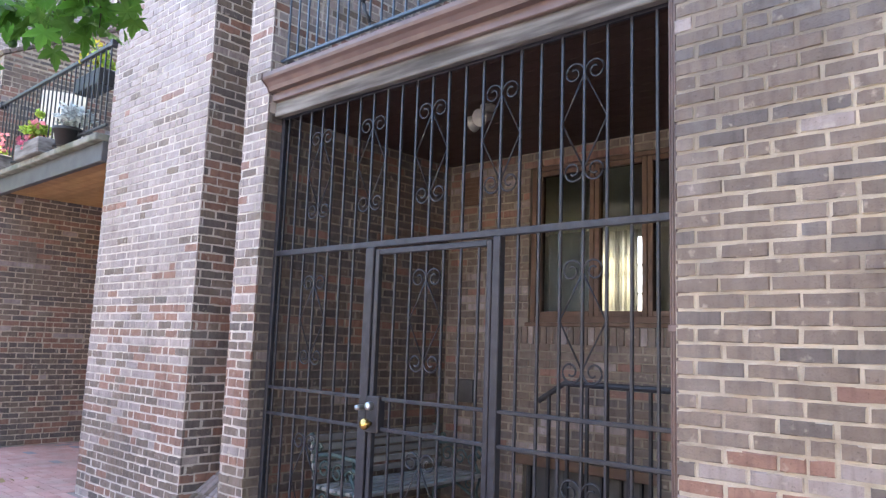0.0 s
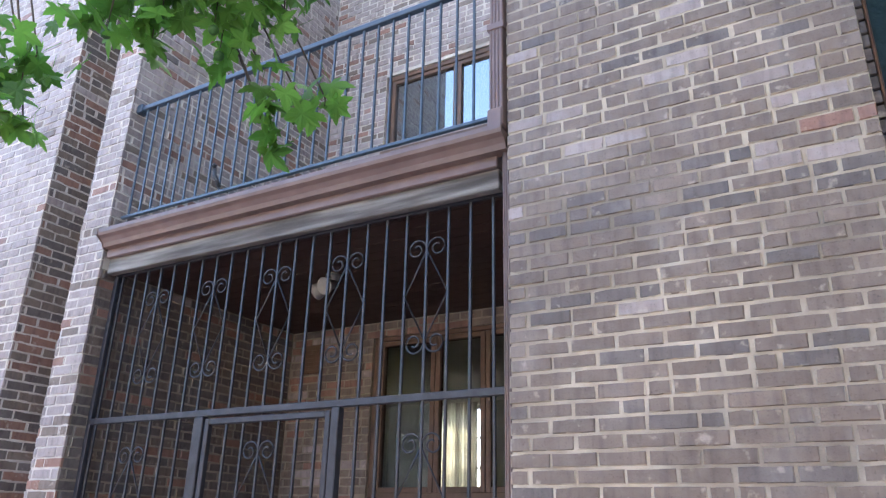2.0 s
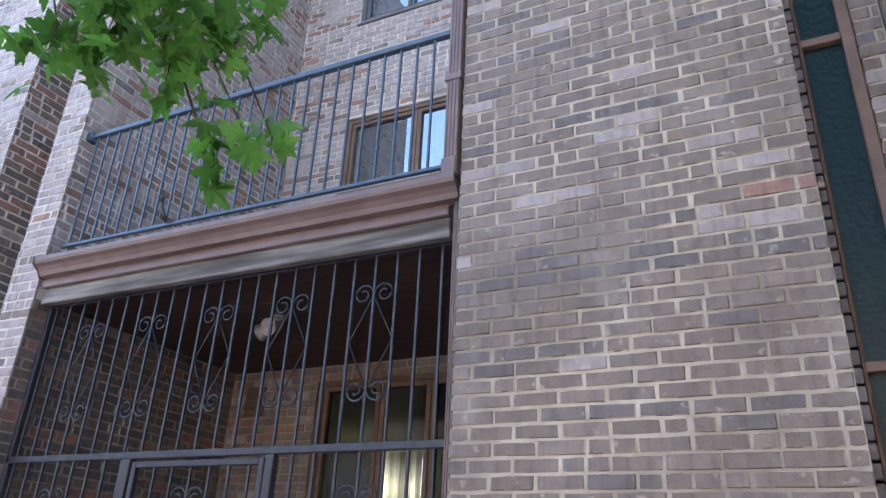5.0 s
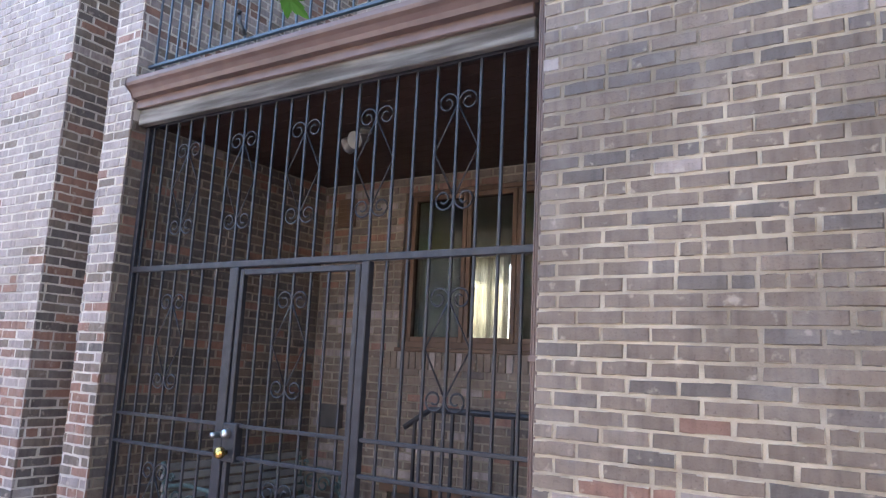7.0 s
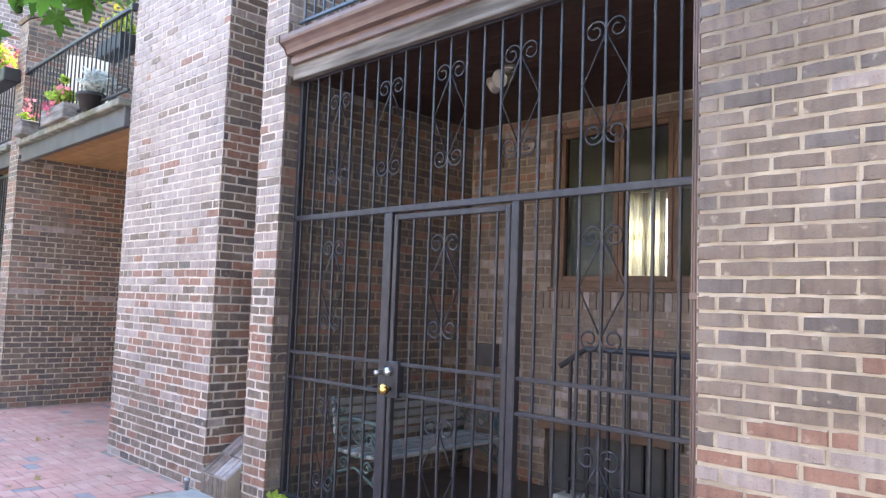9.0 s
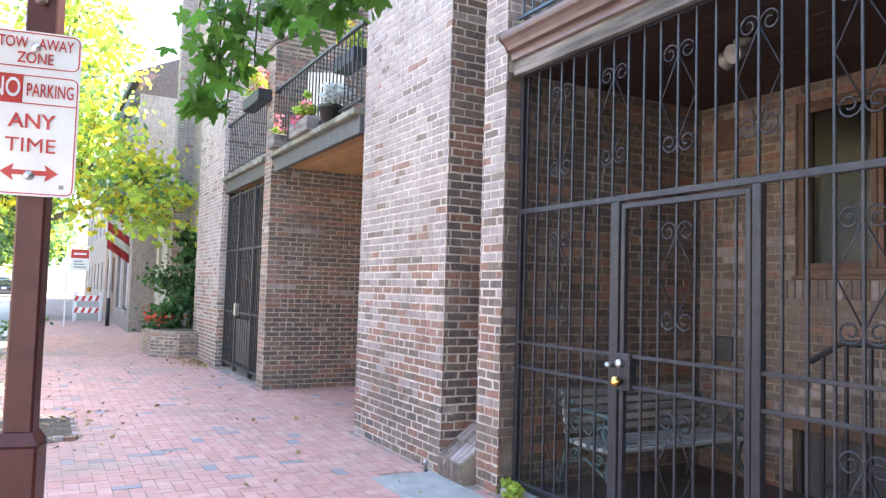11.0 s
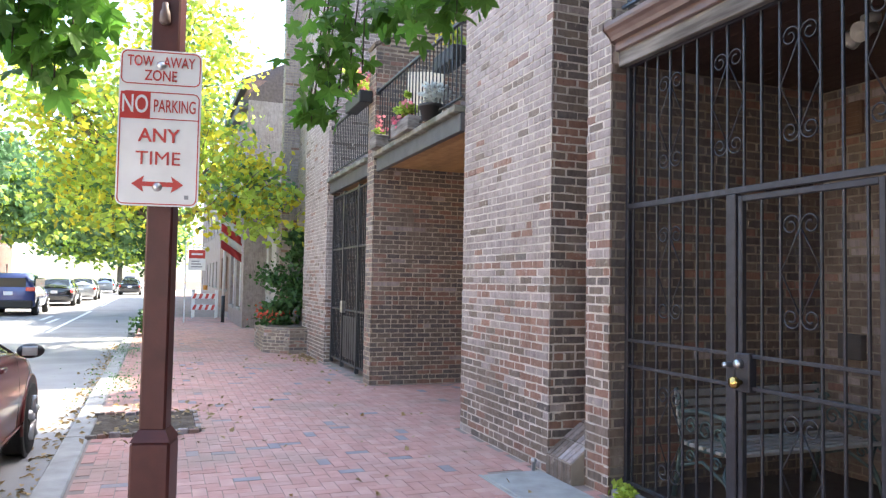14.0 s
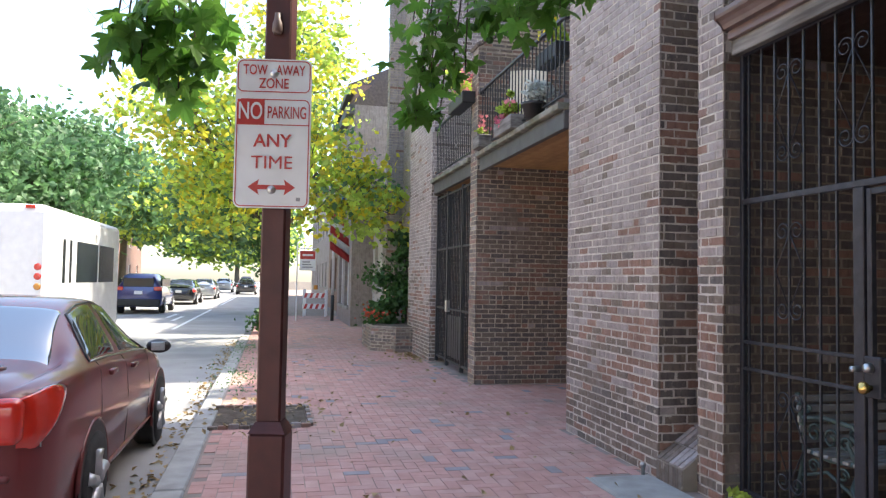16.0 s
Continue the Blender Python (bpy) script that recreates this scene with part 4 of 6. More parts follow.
for k in (3, 7, 11, 15, 19):
    scroll_part(screen, BARS[k], 2.28, 2.93, IRON)
for k in (3, 19):
    scroll_part(screen, BARS[k], 1.27, 1.90, IRON)
    scroll_part(screen, BARS[k], 0.2, 0.83, IRON)

gate = thing("iron_gate", "black wrought iron gate, shut, with scrolls and a brass knob", "gate")
part("stile", boxes((0.075, 0.11, -0.018, 0.018, 0.07, 2.03), bevel=0.004), IRON, gate)
part("stile", boxes((0.975, 1.01, -0.018, 0.018, 0.07, 2.03), bevel=0.004), IRON, gate)
part("rail", boxes((0.11, 0.975, -0.018, 0.018, 1.995, 2.03), bevel=0.004), IRON, gate)
part("rail", boxes((0.11, 0.975, -0.018, 0.018, 0.07, 0.105), bevel=0.004), IRON, gate)
for z in (1.105, 0.925):
    part("rail", boxes((0.11, 0.975, -0.016, 0.010, z - 0.011, z + 0.011), bevel=0.003), IRON, gate)
bars_between(gate, [b for b in BARS if 0.13 < b < 0.96], 0.105, 1.995, IRON)
scroll_part(gate, BARS[11], 1.27, 1.90, IRON)
scroll_part(gate, BARS[11], 0.2, 0.83, IRON)
lock = part("lock_box", boxes((0.075, 0.185, -0.04, 0.02, 0.9, 1.12), bevel=0.006), IRON, gate)
kn = part("knob", lathe([(0.0, -0.115), (0.028, -0.11), (0.036, -0.09), (0.028, -0.068), (0.014, -0.06), (0.014, -0.04)], 20, "y"), BRASS, lock, "polished brass knob", smooth=True)
kn.location = (0.125, 0, 0.955)
cy = part("lock_cylinder", lathe([(0.0, -0.075), (0.022, -0.075), (0.026, -0.06), (0.028, -0.04)], 20, "y"), STEEL, lock, "round steel lock cylinder", smooth=True)
cy.location = (0.12, 0, 1.06)
th = part("thumb_turn", lathe([(0.0, -0.09), (0.017, -0.085), (0.017, -0.03)], 14, "y"), STEEL, lock, smooth=True)
th.location = (0.035, 0, 1.045)

# second gate, on the neighbour's passage
g2 = thing("iron_gate", "tall black iron gate with dense bars, shut", "gate", (0, -0.2, 0))
for a in (-9.78, -8.95, -7.95, -7.16):
    part("post", boxes((a - 0.03, a + 0.03, -0.03, 0.03, 0.02, 3.05), bevel=0.005), IRON_B, g2)
for z in (0.12, 1.0, 2.05, 3.0):
    part("rail", boxes((-9.78, -7.16, -0.018, 0.018, z - 0.018, z + 0.018), bevel=0.004), IRON_B, g2)
bars_between(g2, [-9.7 + k * 0.105 for k in range(24)], 0.1, 3.0, IRON_B, 0.009)
for k in range(5):
    scroll_part(g2, -9.5 + k * 0.5, 2.3, 2.9, IRON_B)
part("lock_box", boxes((-8.93, -8.83, -0.06, 0.02, 0.95, 1.15), bevel=0.006), STEEL, g2)
for k in range(6):
    part("kick_panel", boxes((-8.9 + k * 0.15, -8.78 + k * 0.15, -0.01, 0.01, 0.2, 0.9), bevel=0.003), IRON_B, g2)

# ---- porch things ----
def bench():
    t = thing("garden_bench", "slatted garden bench with green cast iron ends", "bench", (-0.80, 0.22, 0.03))
    L = 1.36
    for yy in (0.03, L - 0.03):
        bm = bmesh.new()
        y = yy
        tube(bm, [(0.0, y, 0.755), (0.02, y, 0.70), (0.06, y, 0.45), (0.05, y, 0.30), (-0.02, y, 0.0)], 0.018, 6)
        tube(bm, [(0.06, y, 0.40), (0.30, y, 0.38), (0.52, y, 0.40), (0.56, y, 0.36)], 0.018, 6)
        tube(bm, [(0.52, y, 0.40), (0.47, y, 0.25), (0.54, y, 0.12), (0.58, y, 0.0)], 0.017, 6)
        tube(bm, [(0.04, y, 0.60), (0.25, y, 0.63), (0.48, y, 0.62), (0.54, y, 0.57), (0.50, y, 0.53), (0.46, y, 0.56)], 0.015, 6)
        tube(bm, [(0.47, y, 0.60), (0.44, y, 0.50), (0.50, y, 0.41)], 0.014, 6)
        tube(bm, [(0.03, y, 0.22), (0.27, y, 0.30), (0.50, y, 0.20)], 0.012, 6)
        for cx, cz, r in ((0.16, 0.52, 0.07), (0.30, 0.51, 0.07), (0.42, 0.50, 0.05), (0.15, 0.31, 0.05), (0.40, 0.31, 0.05), (0.10, 0.66, 0.03)):
            tube(bm, [(cx + r * (1 - f * 0.75) * math.cos(f * 8), y, cz + r * (1 - f * 0.75) * math.sin(f * 8)) for f in [i / 14 for i in range(15)]], 0.008, 5)
        part("bench_end", bm, VERDIGRIS, t, "scrolled green cast iron bench end", smooth=True)
    for k in range(6):
        part("seat_slat", boxes((0.09 + k * 0.083, 0.142 + k * 0.083, 0, L, 0.385, 0.41), bevel=0.005), SLAT_WOOD, t)
    for k in range(5):
        z = 0.44 + k * 0.064
        part("back_slat", boxes((0.055 - k * 0.011, 0.075 - k * 0.011, 0, L, z, z + 0.046), bevel=0.005), SLAT_WOOD, t)
    return t


bench()
st = thing("stair_railing", "dark iron handrail round the basement stairs", "railing", (0, 1.45, 0.0))
part("handrail", tubes(([(0.33, 0, 1.06), (0.55, 0, 1.2), (2.13, 0, 1.2)], 0.022), seg=8), IRON, st)
for k in range(11):
    xx = 0.42 + k * 0.16
    part("baluster", boxes((xx - 0.011, xx + 0.011, -0.011, 0.011, 0.03, 1.19 if xx > 0.55 else 1.1), bevel=0.002), IRON, st)
part("bottom_rail", boxes((0.4, 2.13, -0.012, 0.012, 0.25, 0.275), bevel=0.003), IRON, st)
tagged(part("stair_kerb", boxes((0.35, 2.14, 1.35, 1.56, 0.03, 0.16), bevel=0.012), STONE), "low stone kerb under the stair railing", "kerb", kind="structure")
up = thing("junction_box", "small grey metal junction box on the porch wall", "junction box", (0, 1.905, 0))
part("cover", boxes((-0.87, -0.66, -0.035, 0.03, 0.95, 1.15), bevel=0.006), GREY_PAINT, up)
vb = thing("wall_vent", "small brown vent high on the porch wall", "vent", (0, 1.91, 0))
part("vent_frame", boxes((-0.86, -0.66, -0.01, 0.02, 2.72, 2.98), bevel=0.005), WOOD_BROWN, vb)
for k in range(6):
    part("slat", boxes((-0.84, -0.68, -0.018, -0.008, 2.75 + k * 0.036, 2.772 + k * 0.036)), WOOD_BROWN, vb)
lamp = thing("flood_light", "twin white flood light under the porch ceiling", "lamp", (0.36, 0.72, 3.12))
part("base", lathe([(0.055, 0.0), (0.055, -0.03), (0.02, -0.045), (0.02, -0.075)], 20), LAMP_WHITE, lamp, smooth=True)
for s in (-1, 1):
    hd = part("lamp_head", lathe([(0.0, 0.0), (0.03, 0.0), (0.035, 0.05), (0.058, 0.11), (0.062, 0.13), (0.055, 0.13), (0.0, 0.105)], 20), LAMP_WHITE, lamp, smooth=True)
    hd.scale = (0.8, 0.8, 0.8)
    hd.matrix_basis = Matrix.Translation((0.02 * s, 0, -0.075)) @ Matrix.Rotation(radians(112), 4, "X") if s > 0 else Matrix.Translation((-0.02, 0, -0.075)) @ Matrix.Rotation(radians(-105), 4, "Y")
wl = thing("wall_light", "small white box light on the balcony wall", "lamp", (0, 2.17, 0))
part("housing", boxes((-0.93, -0.80, -0.06, 0.0, 5.86, 6.02), bevel=0.01), LAMP_WHITE, wl)
clp = thing("rail_bracket", "black curled iron bracket on the bottom rail", "bracket", (-0.01, -0.09, 3.54))
part("bracket_arm", tubes(([(0, 0, 0), (-0.005, -0.02, 0.04), (-0.025, -0.03, 0.08), (-0.035, -0.03, 0.13)], 0.014), ([(-0.035, -0.03, 0.13), (-0.05, -0.03, 0.15), (-0.03, -0.03, 0.165)], 0.017), seg=6), IRON_B, clp, smooth=True)
hp = thing("hose_spigot", "short metal standpipe at the foot of the wall", "pipe", (-1.80, -0.33, 0.0))
part("pipe", lathe([(0.016, 0.0), (0.016, 0.07), (0.024, 0.075), (0.024, 0.1), (0.012, 0.105), (0.0, 0.105)], 12), STEEL, hp, smooth=True)
gr = thing("utility_cover", "square grey concrete utility cover set in the bricks", "cover", (-1.46, -0.53, 0.0))
part("slab", boxes((-0.34, 0.5, -0.24, 0.24, -0.05, 0.012), bevel=0.006), STONE, gr)
for yy in (-0.27, 0.24):
    part("frame_bar", boxes((-0.37, 0.53, yy, yy + 0.03, -0.05, 0.006), bevel=0.003), STONE, gr)

# ---- sign and its post ----
def letters(text, size, cx, cz, mat, parent, name="lettering", width=None, bold=0.0):
    cu = bpy.data.curves.new("lettering", "FONT")
    cu.body, cu.size, cu.align_x, cu.align_y, cu.extrude, cu.offset = text, size, "CENTER", "CENTER", 0.0006, bold
    tmp = new("lettering", cu)
    bpy.context.view_layer.update()
    me = bpy.data.meshes.new_from_object(tmp.evaluated_get(bpy.context.evaluated_depsgraph_get()))
    bpy.data.objects.remove(tmp)
    ob = part(name, me, mat, parent)
    sx = 1.0
    if width:
        xs = [v.co.x for v in me.vertices]
        sx = width / (max(xs) - min(xs))
    ob.matrix_basis = Matrix.Translation((cx, -0.0036, cz)) @ Matrix.Rotation(radians(90), 4, "X") @ Matrix.Diagonal((sx, 1, 1, 1))
    return ob


def rounded(x0, x1, z0, z1, r, y0, y1):
    pts = []
    for cx, cz, a0 in ((x1 - r, z1 - r, 0), (x0 + r, z1 - r, 90), (x0 + r, z0 + r, 180), (x1 - r, z0 + r, 270)):
        for k in range(7):
            a = radians(a0 + k * 15)
            pts.append((cx + r * math.cos(a), cz + r * math.sin(a)))
    return extrude_profile(pts, y0, y1, "y")


def ring(x0, x1, z0, z1, r, w, y0, y1):
    bm = bmesh.new()
    loops = []
    for inset, y in ((0, y0), (w, y0), (w, y1), (0, y1)):
        pts = []
        rr = max(r - inset, 0.002)
        for cx, cz, a0 in ((x1 - r, z1 - r, 0), (x0 + r, z1 - r, 90), (x0 + r, z0 + r, 180), (x1 - r, z0 + r, 270)):
            for k in range(7):
                a = radians(a0 + k * 15)
                pts.append(bm.verts.new((cx + rr * math.cos(a), y, cz + rr * math.sin(a))))
        loops.append(pts)
    n = len(loops[0])
    for a, b in ((0, 1), (1, 2), (2, 3), (3, 0)):
        for k in range(n):
            bm.faces.new((loops[a][k], loops[a][(k + 1) % n], loops[b][(k + 1) % n], loops[b][k]))
    bmesh.ops.recalc_face_normals(bm, faces=bm.faces[:])
    return bm


post = thing("sign_post", "dark red painted square post with a thicker pedestal", "post", (0.32, -3.155, 0.0), rz=-14)
part("shaft", boxes((-0.05, 0.05, -0.05, 0.05, 0.9, 3.3), bevel=0.008), POST_RED, post)
part("pedestal", boxes((-0.075, 0.075, -0.075, 0.075, 0.0, 0.86), bevel=0.01), POST_RED, post)
bm = bmesh.new()
q0 = [bm.verts.new((sx * 0.075, sy * 0.075, 0.86)) for sx, sy in ((-1, -1), (1, -1), (1, 1), (-1, 1))]
q1 = [bm.verts.new((sx * 0.05, sy * 0.05, 0.905)) for sx, sy in ((-1, -1), (1, -1), (1, 1), (-1, 1))]
for k in range(4):
    bm.faces.new((q0[k], q0[(k + 1) % 4], q1[(k + 1) % 4], q1[k]))
part("shoulder", bm, POST_RED, post)
part("cap_sleeve", boxes((-0.054, 0.054, -0.054, 0.054, 2.38, 3.3), bevel=0.006), POST_RED, post, "dark painted sleeve on top")
bl = part("hook_knob", lathe([(0.0, 0.09), (0.012, 0.085), (0.014, 0.06), (0.02, 0.045), (0.022, 0.01), (0.016, 0.0), (0.0, 0.0)], 14), BROWN_METAL, post, smooth=True)
bl.location = (0.066, 0.0, 2.49)
sign = thing("parking_sign", "white metal tow-away no parking sign with red lettering", "sign", (0.402, -3.178, 1.768), rz=80)
SW, SH = 0.305, 0.61
part("plate", rounded(-SW / 2, SW / 2, 0, SH, 0.03, -0.001, 0.002), SIGN_WHITE, sign)
part("border", ring(-SW / 2 + 0.006, SW / 2 - 0.006, 0.006, 0.445, 0.024, 0.004, -0.0024, -0.0012), SIGN_RED, sign)
part("border", ring(-SW / 2 + 0.006, SW / 2 - 0.006, 0.473, SH - 0.006, 0.024, 0.004, -0.0024, -0.0012), SIGN_RED, sign)
part("red_field", boxes((-SW / 2 + 0.008, -0.036, -0.0026, -0.0012, 0.342, 0.442)), SIGN_RED, sign)
part("divider", boxes((-SW / 2 + 0.008, SW / 2 - 0.008, -0.0022, -0.0012, 0.338, 0.342)), SIGN_RED, sign)
letters("TOW - AWAY", 0.058, 0, 0.562, SIGN_RED, sign, width=0.25, bold=0.0005)
letters("ZONE", 0.058, 0, 0.507, SIGN_RED, sign, width=0.12, bold=0.0005)
letters("NO", 0.098, -0.092, 0.392, SIGN_WHITE, sign, width=0.094, bold=0.001)
letters("PARKING", 0.07, 0.055, 0.388, SIGN_RED, sign, width=0.155, bold=0.0005)
letters("ANY", 0.075, 0, 0.272, SIGN_RED, sign, width=0.155, bold=0.001)
letters("TIME", 0.075, 0, 0.183, SIGN_RED, sign, width=0.165, bold=0.0)
part("arrow", extrude_profile([(-0.095, 0.085), (-0.05, 0.117), (-0.056, 0.094), (0.056, 0.094), (0.05, 0.117), (0.095, 0.085), (0.05, 0.053), (0.056, 0.076), (-0.056, 0.076), (-0.05, 0.053)], -0.0026, -0.0012, "y"), SIGN_RED, sign)
for z in (0.55, 0.075):
    bt = part("bolt", lathe([(0.0, -0.012), (0.008, -0.011), (0.012, -0.006), (0.018, -0.003), (0.018, 0.0)], 16, "y"), STEEL, sign, smooth=True)
    bt.location = (0.0, 0, z)
part("small_mark", boxes((0.1, 0.116, -0.0022, -0.0012, 0.03, 0.045)), SIGN_BARS, sign)

# ---- vehicles ----
def loft(stations, mat, name, parent, smooth=True, label=""):
    """A body from cross-sections: each is (x, [(half width, height), ...]) from the sill up to the middle."""
    bm = bmesh.new()
    rows = []
    for x, sec in stations:
        rows.append([bm.verts.new((x, -w, z)) for w, z in sec] + [bm.verts.new((x, w, z)) for w, z in reversed(sec)])
    n = len(rows[0])
    for a, b in zip(rows, rows[1:]):
        for k in range(n):
            bm.faces.new((a[k], a[(k + 1) % n], b[(k + 1) % n], b[k]))
    bm.faces.new(rows[0])
    bm.faces.new(rows[-1][::-1])
    bmesh.ops.remove_doubles(bm, verts=bm.verts[:], dist=0.0005)
    bmesh.ops.recalc_face_normals(bm, faces=bm.faces[:])
    ob = part(name, bm, mat, parent, label, smooth=smooth)
    return ob


def add_wheel(t, x, y, r, out):
    tyre = part("wheel", lathe([(r * 0.64, -0.10), (r * 0.93, -0.105), (r, -0.075), (r, 0.075), (r * 0.93, 0.105), (r * 0.64, 0.10)], 36, "y"), RUBBER, t, smooth=True)
    tyre.location = (x, y, r)
    rim = part("rim", lathe([(0.0, 0.06), (r * 0.16, 0.065), (r * 0.2, 0.05), (r * 0.24, 0.02), (r * 0.56, 0.02), (r * 0.60, 0.075), (r * 0.645, 0.085), (r * 0.645, -0.08), (0.0, -0.08)] if out > 0 else
                             [(0.0, -0.06), (r * 0.16, -0.065), (r * 0.2, -0.05), (r * 0.24, -0.02), (r * 0.56, -0.02), (r * 0.60, -0.075), (r * 0.645, -0.085), (r * 0.645, 0.08), (0.0, 0.08)], 36, "y"), BLACK_PLASTIC, tyre, smooth=True)
    for k in range(5):
        a = 2 * math.pi * k / 5 + 0.3
        bm = bmesh.new()
        tube(bm, [(0.15 * r * math.cos(a), out * 0.095, 0.15 * r * math.sin(a)), (0.40 * r * math.cos(a), out * 0.10, 0.40 * r * math.sin(a)), (0.62 * r * math.cos(a), out * 0.10, 0.62 * r * math.sin(a))], [0.045, 0.034, 0.042], 8)
        part("spoke", bm, ALLOY, tyre, smooth=True)
    part("rim_lip", lathe([(r * 0.60, out * 0.07), (r * 0.66, out * 0.088), (r * 0.66, out * 0.05), (r * 0.60, out * 0.05)], 36, "y"), ALLOY, tyre, smooth=True)


def sedan(label, at, rz, paint, length=4.76, width=1.79, detail=True):
    """A saloon that points along +x from its rear bumper at 0; wheels on z = 0."""
    t = thing("car", label, "car", at, rz=rz)
    L, W = length, width / 2

    def sec(x, sill, hip, belt, top, roof_w, wm=1.0):
        w = W * wm
        return (x * L, [(w * 0.82, sill), (w * 0.965, sill + 0.06), (w * 0.99, (sill + hip) / 2), (w, hip), (w * 0.965, belt - 0.05), (w * 0.93, belt), (roof_w + (w * 0.92 - roof_w) * 0.5, belt + (top - belt) * 0.55), (roof_w, top - 0.05), (roof_w * 0.86, top - 0.012), (roof_w * 0.45, top), (0.0, top + 0.004)])
    st_ = [sec(0.0, 0.42, 0.62, 0.80, 0.84, 0.60, 0.82), sec(0.012, 0.26, 0.62, 0.93, 0.97, 0.66, 0.90), sec(0.05, 0.22, 0.64, 0.97, 1.02, 0.68, 0.965), sec(0.10, 0.20, 0.66, 0.985, 1.045, 0.68, 0.99),
           sec(0.155, 0.20, 0.67, 0.99, 1.075, 0.66), sec(0.20, 0.19, 0.67, 0.99, 1.17, 0.60), sec(0.26, 0.19, 0.67, 0.985, 1.31, 0.56), sec(0.32, 0.19, 0.67, 0.98, 1.405, 0.555), sec(0.40, 0.19, 0.67, 0.97, 1.45, 0.565),
           sec(0.48, 0.19, 0.66, 0.96, 1.45, 0.565), sec(0.55, 0.19, 0.66, 0.95, 1.40, 0.56), sec(0.62, 0.19, 0.65, 0.94, 1.27, 0.565), sec(0.68, 0.19, 0.65, 0.925, 1.11, 0.60), sec(0.72, 0.19, 0.64, 0.91, 0.99, 0.64),
           sec(0.80, 0.19, 0.63, 0.875, 0.94, 0.66, 0.99), sec(0.90, 0.20, 0.60, 0.79, 0.86, 0.62, 0.955), sec(0.965, 0.22, 0.55, 0.68, 0.74, 0.55, 0.86), sec(1.0, 0.28, 0.46, 0.56, 0.60, 0.45, 0.68)]
    body = loft(st_, paint, "body", t)
    m = body.modifiers.new("round", "SUBSURF")
    m.levels = m.render_levels = 1
    for s in (-1, 1):
        # side glass, a little proud of the body
        def side(x0b, x1b, x0t, x1t, zb0, zb1, zt0, zt1, nm="side_window"):
            bm = bmesh.new()
            q = []
            for x, z in ((x0b, zb0), (x1b, zb1), (x1t, zt1), (x0t, zt0)):
                f = min(max((z - 0.96) / 0.44, 0), 1)
                q.append(bm.verts.new((x * L, s * ((W * 0.935) * (1 - f) + 0.60 * f + 0.016), z)))
            q2 = [bm.verts.new((v.co.x, v.co.y - s * 0.012, v.co.z)) for v in q]
            bm.faces.new(q)
            bm.faces.new(q2[::-1])
            for k in range(4):
                bm.faces.new((q[k], q2[k], q2[(k + 1) % 4], q[(k + 1) % 4]))
            bmesh.ops.recalc_face_normals(bm, faces=bm.faces[:])
            return part(nm, bm, CAR_GLASS, t)
        side(0.275, 0.445, 0.325, 0.455, 1.0, 0.99, 1.34, 1.375)
        side(0.462, 0.665, 0.472, 0.57, 0.985, 0.965, 1.375, 1.335)
        for x0, x1, z0, z1 in ((0.27, 0.67, 0.985, 0.955),):
            part("window_trim", tubes(([(x0 * L, s * (W * 0.94 + 0.012), z0), (x1 * L, s * (W * 0.94 + 0.012), z1)], 0.008), seg=6), STEEL, t)
        part("pillar_trim", tubes(([(0.453 * L, s * (W * 0.94 + 0.01), 0.99), (0.463 * L, s * 0.622, 1.37)], 0.016), seg=6), BLACK_PLASTIC, t)
        for xx in (0.355, 0.54):
            hd_ = part("door_handle", boxes((xx * L - 0.09, xx * L + 0.09, s * W * 0.985 - 0.02, s * W * 0.985 + 0.028, 0.835, 0.875), bevel=0.012, segments=2), paint, t)
        for xx, zz in ((0.275, 0.24), (0.455, 0.24), (0.66, 0.24)):
            part("door_gap", tubes(([(xx * L, s * (W * 0.992), 0.3), (xx * L + 0.03, s * (W * 1.0), 0.62), (xx * L, s * W * 0.955, 0.93)], 0.004), seg=4), BLACK_PLASTIC, t)
        mb = part("wing_mirror", boxes((0.655 * L - 0.06, 0.655 * L + 0.07, s * (W + 0.02), s * (W + 0.20), 0.93, 1.07), bevel=0.045, segments=3), BLACK_PLASTIC, t, smooth=True)
        part("mirror_glass", boxes((0.655 * L - 0.066, 0.655 * L - 0.058, s * (W + 0.045), s * (W + 0.18), 0.95, 1.05), bevel=0.003), STEEL, mb)
        bm = bmesh.new()
        bmesh.ops.create_uvsphere(bm, u_segments=18, v_segments=12, radius=1.0, matrix=Matrix.LocRotScale((0.07 * L, s * W * 0.80, 0.83), Euler((0, radians(-10), s * radians(-20))), (0.33, 0.175, 0.145)))
        tl_ = part("tail_light", bm, LENS_RED, t, "large red tail light", smooth=True)
        part("reversing_lens", lathe([(0.0, -0.012), (0.045, -0.01), (0.05, 0.0)], 16, "x"), SIGN_WHITE, tl_).location = (0.008 * L, s * W * 0.55, 0.76)
        for wx in (0.215, 0.813):
            arch = part("wheel_arch", lathe([(0.0, -0.012), (0.375, -0.012), (0.375, 0.012), (0.0, 0.012)], 30, "y"), BLACK_PLASTIC, t)
            arch.location = (wx * L, s * (W - 0.022), 0.34)
            add_wheel(t, wx * L, s * (W - 0.072), 0.325, s)
    # rear and front screens
    for nm, xa, za, xb, zb, wa, wb in (("rear_screen", 0.165, 1.075, 0.300, 1.375, 0.66, 0.53), ("windscreen", 0.70, 1.06, 0.575, 1.375, 0.65, 0.53)):
        bm = bmesh.new()
        for lift in (0.012,):
            q = [bm.verts.new((xa * L, -wa, za + lift)), bm.verts.new((xa * L, wa, za + lift)), bm.verts.new((xb * L, wb, zb + lift + 0.02)), bm.verts.new((xb * L, -wb, zb + lift + 0.02))]
